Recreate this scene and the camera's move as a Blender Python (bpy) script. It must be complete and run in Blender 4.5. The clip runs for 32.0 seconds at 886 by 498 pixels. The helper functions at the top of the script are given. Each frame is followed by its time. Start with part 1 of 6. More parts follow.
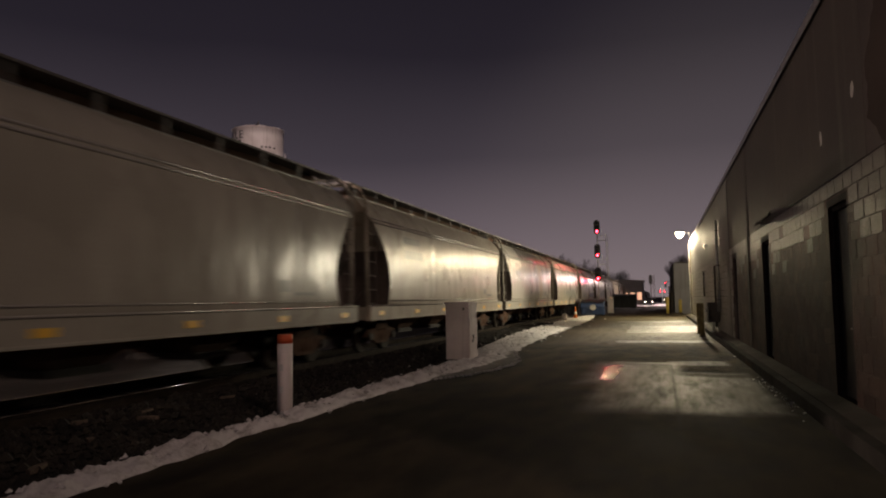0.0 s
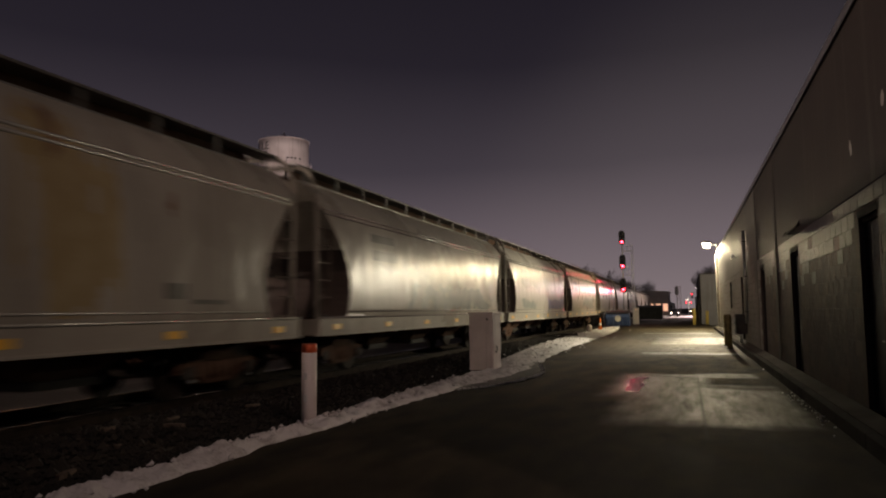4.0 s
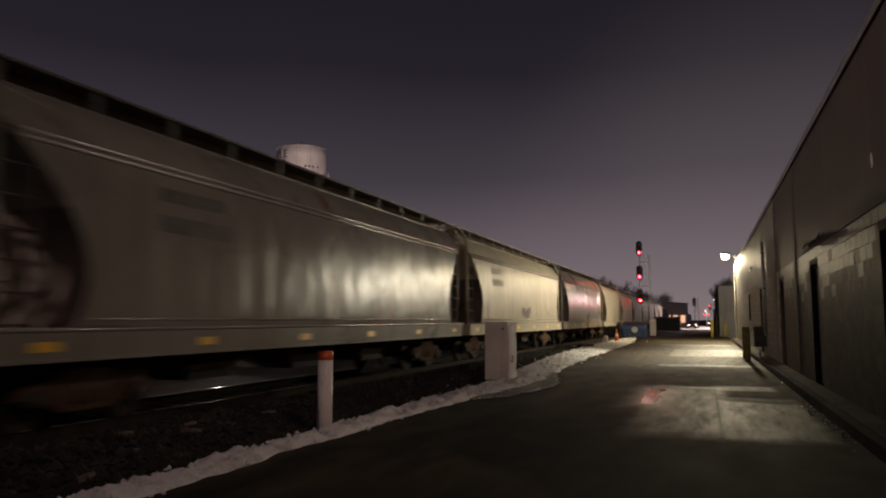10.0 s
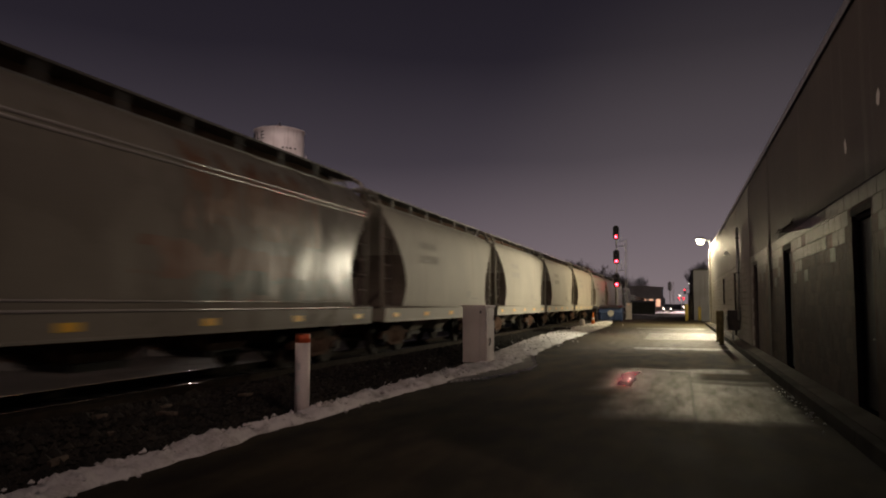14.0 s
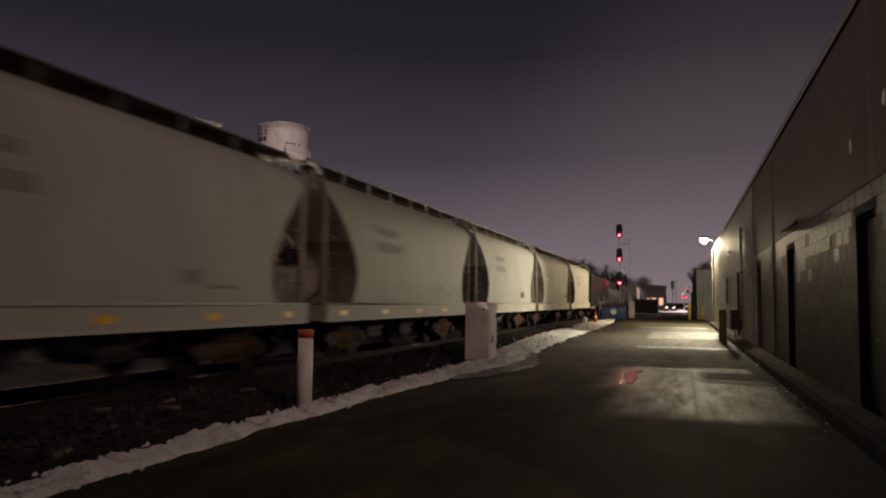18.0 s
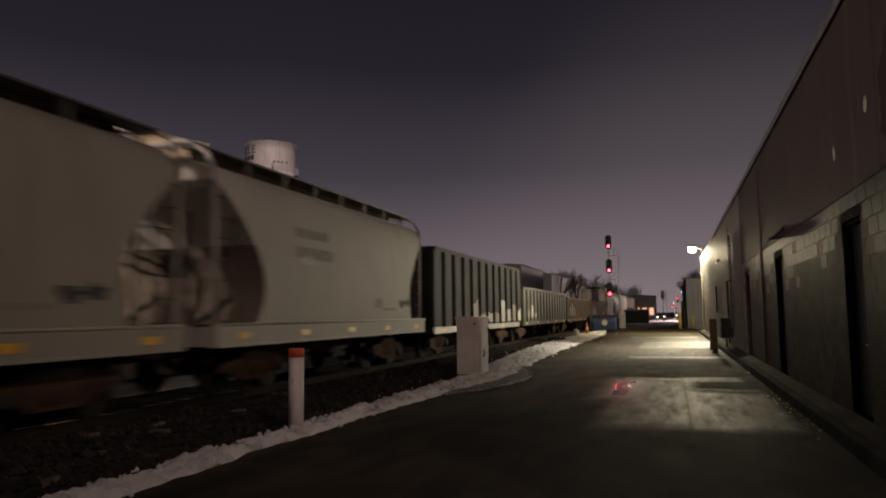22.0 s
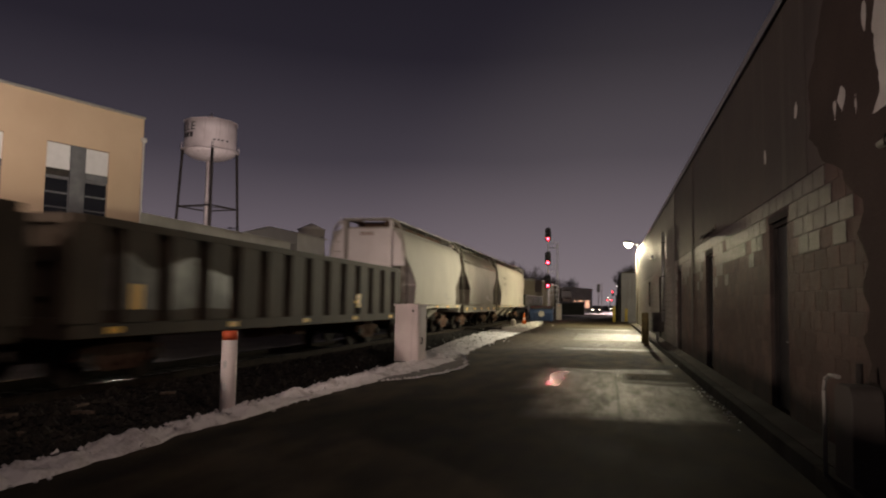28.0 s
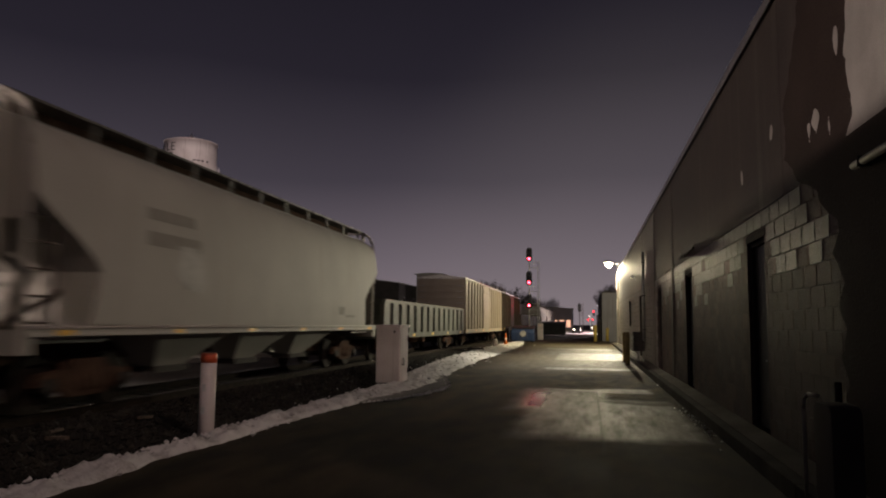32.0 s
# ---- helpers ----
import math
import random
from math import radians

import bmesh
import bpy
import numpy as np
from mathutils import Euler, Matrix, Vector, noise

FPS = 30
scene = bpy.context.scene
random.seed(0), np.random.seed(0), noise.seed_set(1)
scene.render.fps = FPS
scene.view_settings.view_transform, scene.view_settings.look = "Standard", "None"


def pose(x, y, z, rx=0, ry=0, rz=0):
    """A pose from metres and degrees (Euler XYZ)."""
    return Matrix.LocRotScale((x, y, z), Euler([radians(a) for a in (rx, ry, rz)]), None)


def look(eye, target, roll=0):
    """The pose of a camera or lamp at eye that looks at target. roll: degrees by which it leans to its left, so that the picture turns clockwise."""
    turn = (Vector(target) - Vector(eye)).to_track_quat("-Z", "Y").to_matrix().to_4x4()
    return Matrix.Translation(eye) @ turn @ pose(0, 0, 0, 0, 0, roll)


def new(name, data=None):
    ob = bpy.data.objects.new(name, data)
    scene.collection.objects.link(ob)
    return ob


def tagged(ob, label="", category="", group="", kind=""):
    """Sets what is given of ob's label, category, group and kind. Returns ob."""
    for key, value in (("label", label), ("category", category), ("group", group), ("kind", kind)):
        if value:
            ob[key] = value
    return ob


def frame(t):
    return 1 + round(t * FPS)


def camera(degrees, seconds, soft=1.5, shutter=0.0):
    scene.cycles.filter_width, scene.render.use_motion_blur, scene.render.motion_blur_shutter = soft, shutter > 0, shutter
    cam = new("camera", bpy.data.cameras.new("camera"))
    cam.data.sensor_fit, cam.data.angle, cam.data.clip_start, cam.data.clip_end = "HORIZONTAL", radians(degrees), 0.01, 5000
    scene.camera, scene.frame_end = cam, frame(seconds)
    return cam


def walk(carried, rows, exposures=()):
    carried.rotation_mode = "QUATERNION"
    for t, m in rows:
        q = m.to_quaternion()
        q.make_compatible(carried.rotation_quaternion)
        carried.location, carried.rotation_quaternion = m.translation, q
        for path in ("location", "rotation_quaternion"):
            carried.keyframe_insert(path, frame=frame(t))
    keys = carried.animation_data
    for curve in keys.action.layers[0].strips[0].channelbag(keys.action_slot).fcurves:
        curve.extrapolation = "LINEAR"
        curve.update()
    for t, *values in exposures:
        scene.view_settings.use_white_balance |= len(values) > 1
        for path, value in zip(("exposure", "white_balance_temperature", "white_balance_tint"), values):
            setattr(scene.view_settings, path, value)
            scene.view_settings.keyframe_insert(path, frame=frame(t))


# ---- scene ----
cam = camera(63.66, 32.0, soft=2.0, shutter=1.0)
# seconds, x, y, z, yaw, pitch, lean
PATH = [
    (0.0, -0.004, 0.017, 1.624, 16.86, 4.08, 0.89),
    (0.5, -0.010, 0.011, 1.626, 17.06, 4.04, 0.82),
    (1.0, -0.007, 0.006, 1.627, 17.62, 4.17, 0.78),
    (1.5, 0.001, 0.003, 1.628, 18.36, 4.60, 0.74),
    (2.0, 0.010, 0.006, 1.632, 18.83, 4.80, 0.72),
    (2.5, 0.010, -0.000, 1.626, 18.95, 4.91, 0.80),
    (3.0, 0.003, 0.001, 1.626, 18.94, 4.70, 0.77),
    (3.5, 0.002, 0.011, 1.620, 18.75, 4.75, 0.65),
    (5.5, 0.006, -0.019, 1.623, 19.19, 5.41, 0.42),
    (6.0, 0.004, -0.012, 1.625, 19.42, 5.30, 0.42),
    (6.5, 0.001, -0.009, 1.622, 19.52, 5.51, 0.40),
    (7.0, 0.004, -0.006, 1.628, 19.78, 5.62, 0.44),
    (7.5, -0.004, -0.009, 1.622, 19.83, 4.96, 0.46),
    (8.0, 0.003, -0.013, 1.620, 19.62, 4.98, 0.40),
    (8.5, 0.006, -0.005, 1.620, 19.58, 4.97, 0.27),
    (9.0, 0.002, -0.009, 1.613, 19.71, 5.24, 0.13),
    (9.5, 0.003, -0.025, 1.615, 19.90, 5.53, 0.11),
    (10.0, 0.005, -0.023, 1.618, 20.06, 5.66, -0.01),
    (10.5, 0.014, -0.011, 1.620, 19.76, 5.26, -0.16),
    (11.0, 0.005, -0.008, 1.616, 19.31, 4.97, -0.32),
    (11.5, -0.003, -0.007, 1.613, 18.78, 4.74, -0.43),
    (12.0, 0.004, -0.001, 1.616, 18.38, 4.49, -0.37),
    (12.5, 0.002, 0.000, 1.617, 18.26, 4.40, -0.28),
    (13.0, -0.013, -0.006, 1.612, 18.35, 4.33, -0.20),
    (13.5, -0.003, -0.012, 1.612, 18.63, 4.27, -0.17),
    (14.0, -0.004, -0.005, 1.616, 18.31, 4.32, -0.19),
    (14.5, -0.008, -0.011, 1.618, 18.30, 4.32, -0.20),
    (16.5, -0.012, -0.017, 1.613, 18.88, 3.79, -0.44),
    (17.0, -0.007, -0.019, 1.608, 19.09, 3.60, -0.47),
    (17.5, -0.005, -0.024, 1.612, 18.78, 3.84, -0.60),
    (18.0, -0.006, -0.015, 1.613, 18.55, 4.08, -0.66),
    (18.5, -0.006, -0.001, 1.611, 18.31, 4.38, -0.72),
    (19.0, 0.002, 0.000, 1.616, 18.21, 4.61, -0.74),
    (19.5, 0.002, -0.014, 1.624, 17.97, 4.78, -0.67),
    (20.0, 0.010, -0.016, 1.622, 17.29, 4.99, -0.51),
    (20.5, 0.007, 0.001, 1.618, 17.18, 5.15, -0.09),
    (21.0, 0.003, 0.006, 1.618, 17.11, 5.05, 0.32),
    (21.5, 0.005, 0.006, 1.622, 17.42, 5.12, 0.63),
    (22.0, -0.005, 0.003, 1.622, 17.73, 5.26, 0.69),
    (22.5, -0.005, -0.007, 1.625, 18.11, 5.29, 0.62),
    (23.0, -0.006, -0.013, 1.624, 18.69, 5.35, 0.58),
    (23.5, 0.000, -0.028, 1.625, 19.17, 5.29, 0.58),
    (24.0, 0.003, -0.035, 1.622, 19.48, 5.29, 0.51),
    (24.5, 0.007, -0.033, 1.615, 19.57, 5.11, 0.45),
    (26.5, 0.004, -0.024, 1.622, 18.17, 4.71, -0.73),
    (27.0, 0.006, -0.009, 1.621, 16.67, 4.54, -1.06),
    (27.5, 0.003, 0.017, 1.619, 14.55, 4.33, -1.10),
    (28.0, 0.002, 0.027, 1.616, 13.03, 4.28, -1.01),
    (28.5, 0.003, 0.033, 1.617, 12.11, 4.39, -0.85),
    (29.0, -0.002, 0.037, 1.614, 11.52, 4.65, -0.70),
    (29.5, -0.004, 0.058, 1.616, 11.40, 4.63, -0.65),
    (30.0, 0.002, 0.057, 1.614, 11.21, 4.77, -0.63),
    (30.5, 0.003, 0.039, 1.613, 11.08, 5.25, -0.61),
    (31.0, 0.001, 0.034, 1.618, 11.13, 5.55, -0.62),
    (31.5, 0.000, 0.036, 1.620, 11.24, 5.97, -0.61),
    (32.0, -0.002, 0.030, 1.624, 11.55, 5.92, -0.69),
]
walk(cam, [(t, pose(x, y, z, 0, 0, yaw) @ pose(0, 0, 0, 90 + pitch) @ pose(0, 0, 0, 0, 0, -lean))
           for t, x, y, z, yaw, pitch, lean in PATH], exposures=((0.0, 0.24, 7000, 16.4), (13.0, 0.26, 6900, 16.0), (22.0, 0.28, 6850, 14.8), (32.0, 0.36, 6650, 13.6)))

# ---- light ----
world = bpy.data.worlds.new("night_sky")
scene.world = world
world.use_nodes = True
wn, wl = world.node_tree.nodes, world.node_tree.links
wn.clear()
w_out = wn.new("ShaderNodeOutputWorld")
w_bg = wn.new("ShaderNodeBackground")
w_co = wn.new("ShaderNodeTexCoord")
w_sep = wn.new("ShaderNodeSeparateXYZ")
w_ramp = wn.new("ShaderNodeValToRGB")
w_noise = wn.new("ShaderNodeTexNoise")
w_noise.inputs["Scale"].default_value = 2.2
w_mul = wn.new("ShaderNodeMath")
w_mul.operation = "MULTIPLY_ADD"
w_mul.inputs[1].default_value = 0.05
wl.new(w_co.outputs["Generated"], w_sep.inputs[0])
wl.new(w_co.outputs["Generated"], w_noise.inputs["Vector"])
wl.new(w_noise.outputs["Fac"], w_mul.inputs[0])
wl.new(w_sep.outputs["Z"], w_mul.inputs[2])
wl.new(w_mul.outputs[0], w_ramp.inputs["Fac"])
ramp = w_ramp.color_ramp
ramp.elements[0].position, ramp.elements[0].color = 0.0, (0.165, 0.140, 0.152, 1)
ramp.elements[1].position, ramp.elements[1].color = 0.55, (0.0078, 0.0069, 0.0108, 1)
for at, col in ((0.10, (0.108, 0.092, 0.108, 1)), (0.22, (0.040, 0.0350, 0.0455, 1)), (0.36, (0.0146, 0.0128, 0.0190, 1))):
    e = ramp.elements.new(at)
    e.color = col
# the lamp's haze, painted into the sky as a glow where the alley leads
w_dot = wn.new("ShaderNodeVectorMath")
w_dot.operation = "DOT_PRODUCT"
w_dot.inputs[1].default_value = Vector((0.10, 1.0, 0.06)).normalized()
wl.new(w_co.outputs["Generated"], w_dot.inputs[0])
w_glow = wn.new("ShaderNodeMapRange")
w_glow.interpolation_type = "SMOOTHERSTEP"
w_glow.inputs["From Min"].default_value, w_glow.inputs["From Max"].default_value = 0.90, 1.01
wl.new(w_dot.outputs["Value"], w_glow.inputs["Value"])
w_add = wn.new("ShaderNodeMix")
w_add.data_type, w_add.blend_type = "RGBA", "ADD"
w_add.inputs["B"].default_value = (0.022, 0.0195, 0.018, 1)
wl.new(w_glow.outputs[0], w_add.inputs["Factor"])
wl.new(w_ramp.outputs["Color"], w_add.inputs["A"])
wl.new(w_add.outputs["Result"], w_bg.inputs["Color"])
w_bg.inputs["Strength"].default_value = 1.0
wl.new(w_bg.outputs[0], w_out.inputs["Surface"])


def lamp(name, kind, at, power, colour, size=0.15, target=None, cone=None, blend=0.6):
    data = bpy.data.lights.new(name, kind)
    data.energy, data.color = power, colour
    if kind == "AREA":
        data.size = size
    else:
        data.shadow_soft_size = size
    if cone:
        data.spot_size, data.spot_blend = radians(cone), blend
    ob = new(name, data)
    ob.matrix_world = look(at, target) if target else Matrix.Translation(at)
    return ob


LAMP_AT = (1.62, 58.0, 6.50)
# its beam runs down the alley, with weaker light all round
lamp("wall_lamp_light", "SPOT", (LAMP_AT[0] - 0.02, LAMP_AT[1], LAMP_AT[2] - 0.40), 5400, (1.0, 0.92, 0.66), 0.14, (0.4, 42.0, 0.0), 36, 1.0)
lamp("wall_lamp_light", "POINT", (LAMP_AT[0] - 0.02, LAMP_AT[1], LAMP_AT[2] - 0.40), 3500, (1.0, 0.90, 0.58), 0.14)
# a shielded flood on the wall, turned to the track
FLOOD_AT = (2.16, 36.6, 4.0)
lamp("wall_flood_light", "SPOT", (FLOOD_AT[0] - 0.12, FLOOD_AT[1] - 0.02, FLOOD_AT[2] - 0.08), 2850, (1.0, 0.96, 0.74), 0.10, (-8.0, 31.5, 1.2), 108, 0.5)
# unseen lamps added behind the camera and on the far side of the track
lamp("street_lamp_light", "SPOT", (9.0, -3.0, 12.0), 2100, (1.0, 0.76, 0.64), 0.25, (-6.0, 22.0, 0), 82, 1.0)
lamp("yard_lamp_light", "SPOT", (-16.0, 11.0, 8.6), 7800, (1.0, 0.86, 0.74), 0.2, (-26.0, 25.0, 13.5), 66, 0.8)
lamp("tower_lamp_light", "SPOT", (-40.0, 70.0, 9.0), 42000, (1.0, 0.84, 0.80), 0.3, (-66.0, 108.0, 28.0), 50, 0.8)
# added behind the annex, unseen, to brighten the crossing
lamp("crossing_lamp_light", "SPOT", (3.6, 130.0, 6.6), 4500, (1.0, 0.82, 0.78), 0.3, (-14.0, 126.0, 2.0), 168, 0.4)
lamp("street_lamp_light", "SPOT", (-30.0, -20.0, 8.0), 15000, (1.0, 0.82, 0.72), 0.3, (2.0, 12.0, 5.0), 60, 0.6)
# added to brighten the tops of the car ends
lamp("yard_lamp_light", "SPOT", (-15.0, -13.0, 12.6), 9000, (1.0, 0.80, 0.70), 0.25, (-9.0, 7.0, 5.2), 22, 0.6)
# low unseen lamp added so the rails glint under the train
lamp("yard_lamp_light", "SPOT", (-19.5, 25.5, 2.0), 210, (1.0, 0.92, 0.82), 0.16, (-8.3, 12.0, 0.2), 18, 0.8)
SIGNAL_AT = (-6.48, 80.0)
SIGNAL_Z = (8.90, 6.24, 3.68)
for z in SIGNAL_Z:
    lamp("signal_light", "SPOT", (SIGNAL_AT[0] + 0.0, SIGNAL_AT[1] - 0.42, z), 190, (1.0, 0.02, 0.06), 0.09, (-8.3, 48.0, 2.8), 22, 0.8)


# ---- materials ----
def mat(name, a, b, rough=0.7, metal=0.0, scale=3.0, grain=40.0, bump=0.25, mix=(0.38, 0.68), stretch=(1, 1, 1), rough_var=0.12,
        streak=None, random_tint=0.0, island=False, spec=0.5, dents=0.0):
    """Two colours mixed by noise at two scales, with fine relief; streak: a third colour in upright runs."""
    m = bpy.data.materials.new(name)
    m.use_nodes = True
    n, l = m.node_tree.nodes, m.node_tree.links
    bsdf = n["Principled BSDF"]
    co = n.new("ShaderNodeTexCoord")
    mp = n.new("ShaderNodeMapping")
    mp.inputs["Scale"].default_value = stretch
    l.new(co.outputs["Object"], mp.inputs["Vector"])
    big, fine = n.new("ShaderNodeTexNoise"), n.new("ShaderNodeTexNoise")
    big.inputs["Scale"].default_value, big.inputs["Detail"].default_value = scale, 6
    fine.inputs["Scale"].default_value, fine.inputs["Detail"].default_value = grain, 4
    l.new(mp.outputs[0], big.inputs["Vector"])
    l.new(co.outputs["Object"], fine.inputs["Vector"])
    add = n.new("ShaderNodeMath")
    add.operation = "MULTIPLY_ADD"
    add.inputs[1].default_value = 0.35
    l.new(fine.outputs["Fac"], add.inputs[0])
    l.new(big.outputs["Fac"], add.inputs[2])
    sub = n.new("ShaderNodeMath")
    sub.operation = "SUBTRACT"
    sub.inputs[1].default_value = 0.175
    l.new(add.outputs[0], sub.inputs[0])
    rmp = n.new("ShaderNodeMapRange")
    rmp.inputs["From Min"].default_value, rmp.inputs["From Max"].default_value = mix
    l.new(sub.outputs[0], rmp.inputs["Value"])
    col = n.new("ShaderNodeMix")
    col.data_type = "RGBA"
    col.inputs["A"].default_value, col.inputs["B"].default_value = (*a, 1), (*b, 1)
    l.new(rmp.outputs[0], col.inputs["Factor"])
    last = col.outputs["Result"]
    if streak:
        mp2 = n.new("ShaderNodeMapping")
        mp2.inputs["Scale"].default_value = (2.2, 2.2, 0.12)
        l.new(co.outputs["Object"], mp2.inputs["Vector"])
        st = n.new("ShaderNodeTexNoise")
        st.inputs["Scale"].default_value, st.inputs["Detail"].default_value = 1.4, 5
        l.new(mp2.outputs[0], st.inputs["Vector"])
        sr = n.new("ShaderNodeMapRange")
        sr.inputs["From Min"].default_value, sr.inputs["From Max"].default_value = 0.56, 0.78
        sr.inputs["To Max"].default_value = 0.75
        l.new(st.outputs["Fac"], sr.inputs["Value"])
        mx = n.new("ShaderNodeMix")
        mx.data_type = "RGBA"
        mx.inputs["B"].default_value = (*streak, 1)
        l.new(last, mx.inputs["A"])
        l.new(sr.outputs[0], mx.inputs["Factor"])
        last = mx.outputs["Result"]
    if random_tint:
        if island:
            src = n.new("ShaderNodeNewGeometry").outputs["Random Per Island"]
        else:
            src = n.new("ShaderNodeObjectInfo").outputs["Random"]
        vr = n.new("ShaderNodeMapRange")
        vr.inputs["To Min"].default_value, vr.inputs["To Max"].default_value = 1 - random_tint, 1 + random_tint
        l.new(src, vr.inputs["Value"])
        hs = n.new("ShaderNodeHueSaturation")
        l.new(vr.outputs[0], hs.inputs["Value"])
        l.new(last, hs.inputs["Color"])
        last = hs.outputs["Color"]
    l.new(last, bsdf.inputs["Base Color"])
    rr = n.new("ShaderNodeMapRange")
    rr.inputs["To Min"].default_value, rr.inputs["To Max"].default_value = max(0.02, rough - rough_var), min(1.0, rough + rough_var)
    l.new(big.outputs["Fac"], rr.inputs["Value"])
    l.new(rr.outputs[0], bsdf.inputs["Roughness"])
    bsdf.inputs["Metallic"].default_value = metal
    bsdf.inputs["Specular IOR Level"].default_value = spec
    if dents:
        dm, dn = n.new("ShaderNodeMapping"), n.new("ShaderNodeTexNoise")
        dm.inputs["Scale"].default_value = (0.1, 1.0, 0.36)
        dn.inputs["Scale"].default_value, dn.inputs["Detail"].default_value = 1.6, 3
        l.new(co.outputs["Object"], dm.inputs["Vector"])
        l.new(dm.outputs[0], dn.inputs["Vector"])
        db = n.new("ShaderNodeBump")
        db.inputs["Strength"].default_value, db.inputs["Distance"].default_value = dents, 0.12
        l.new(dn.outputs["Fac"], db.inputs["Height"])
    if bump:
        bp = n.new("ShaderNodeBump")
        if dents:
            l.new(db.outputs[0], bp.inputs["Normal"])
        bp.inputs["Strength"].default_value, bp.inputs["Distance"].default_value = bump, 0.02
        l.new(fine.outputs["Fac"], bp.inputs["Height"])
        l.new(bp.outputs[0], bsdf.inputs["Normal"])
    return m


def glow(name, colour, strength):
    m = bpy.data.materials.new(name)
    m.use_nodes = True
    b = m.node_tree.nodes["Principled BSDF"]
    b.inputs["Base Color"].default_value = (*[min(1, c) for c in colour], 1)
    b.inputs["Emission Color"].default_value = (*colour, 1)
    b.inputs["Emission Strength"].default_value = strength
    return m


M_ASPHALT = mat("damp_asphalt", (0.0105, 0.0076, 0.0045), (0.072, 0.055, 0.034), 0.80, 0, 1.3, 70, 1.0, mix=(0.36, 0.68), stretch=(1.3, 0.5, 1), rough_var=0.16, spec=0.16)


def wet_and_lit_areas(m, areas):
    """Worn concrete repairs, puddles and a painted lamplit stretch in the asphalt: middle, half sizes, edge softness,
    roughness, colour, gloss.
    """
    n, l = m.node_tree.nodes, m.node_tree.links
    bsdf = n["Principled BSDF"]
    co = n.new("ShaderNodeTexCoord")
    warp = n.new("ShaderNodeTexNoise")
    warp.inputs["Scale"].default_value, warp.inputs["Detail"].default_value = 1.1, 5
    l.new(co.outputs["Object"], warp.inputs["Vector"])
    mixv = n.new("ShaderNodeVectorMath")
    mixv.operation = "MULTIPLY_ADD"
    mixv.inputs[1].default_value = (0.36, 0.9, 0)
    l.new(warp.outputs["Color"], mixv.inputs[0])
    l.new(co.outputs["Object"], mixv.inputs[2])
    sep, plain = n.new("ShaderNodeSeparateXYZ"), n.new("ShaderNodeSeparateXYZ")
    l.new(mixv.outputs[0], sep.inputs[0])
    l.new(co.outputs["Object"], plain.inputs[0])
    worn = n.new("ShaderNodeTexNoise")
    worn.inputs["Scale"].default_value, worn.inputs["Detail"].default_value, worn.inputs["Roughness"].default_value = 3.0, 9, 0.66
    stretch = n.new("ShaderNodeMapping")
    stretch.inputs["Scale"].default_value = (1.3, 0.22, 1)
    l.new(co.outputs["Object"], stretch.inputs["Vector"])
    l.new(stretch.outputs[0], worn.inputs["Vector"])
    wr = n.new("ShaderNodeMapRange")
    wr.inputs["From Min"].default_value, wr.inputs["From Max"].default_value = 0.30, 0.64
    wr.inputs["To Min"].default_value = 0.30
    l.new(worn.outputs["Fac"], wr.inputs["Value"])
    def math_(op, x, y):
        k = n.new("ShaderNodeMath")
        k.operation = op
        for s, v in ((0, x), (1, y)):
            if isinstance(v, (int, float)):
                k.inputs[s].default_value = v
            else:
                l.new(v, k.inputs[s])
        return k.outputs[0]
    colour = bsdf.inputs["Base Color"].links[0].from_socket
    rough = bsdf.inputs["Roughness"].links[0].from_socket
    spec = None
    for cx, cy, hx, hy, soft, rgh, col, gloss, use_worn in areas:
        dx = math_("DIVIDE", math_("SUBTRACT", hx, math_("ABSOLUTE", math_("SUBTRACT", *((plain.outputs["X"], cx) if hx < 0.1 else (sep.outputs["X"], cx + 0.18))), 0.0)), soft)
        dy = math_("DIVIDE", math_("SUBTRACT", hy, math_("ABSOLUTE", math_("SUBTRACT", sep.outputs["Y"], cy + 0.45), 0.0)), soft * 2.5)
        k = n.new("ShaderNodeClamp")
        l.new(math_("MINIMUM", dx, dy), k.inputs["Value"])
        mask = k.outputs[0]
        if use_worn:
            mask = math_("MULTIPLY", mask, wr.outputs[0])
        for what in ("colour", "rough", "spec"):
            mx = n.new("ShaderNodeMix")
            if what == "colour":
                mx.data_type = "RGBA"
                l.new(colour, mx.inputs["A"])
                mx.inputs["B"].default_value = (*col, 1)
                colour = mx.outputs["Result"]
            else:
                prev = rough if what == "rough" else spec
                if prev is None:
                    mx.inputs["A"].default_value = 0.16
                else:
                    l.new(prev, mx.inputs["A"])
                mx.inputs["B"].default_value = rgh if what == "rough" else gloss
                if what == "rough":
                    rough = mx.outputs["Result"]
                else:
                    spec = mx.outputs["Result"]
            l.new(mask, mx.inputs["Factor"])
    l.new(colour, bsdf.inputs["Base Color"])
    l.new(rough, bsdf.inputs["Roughness"])
    l.new(spec, bsdf.inputs["Specular IOR Level"])


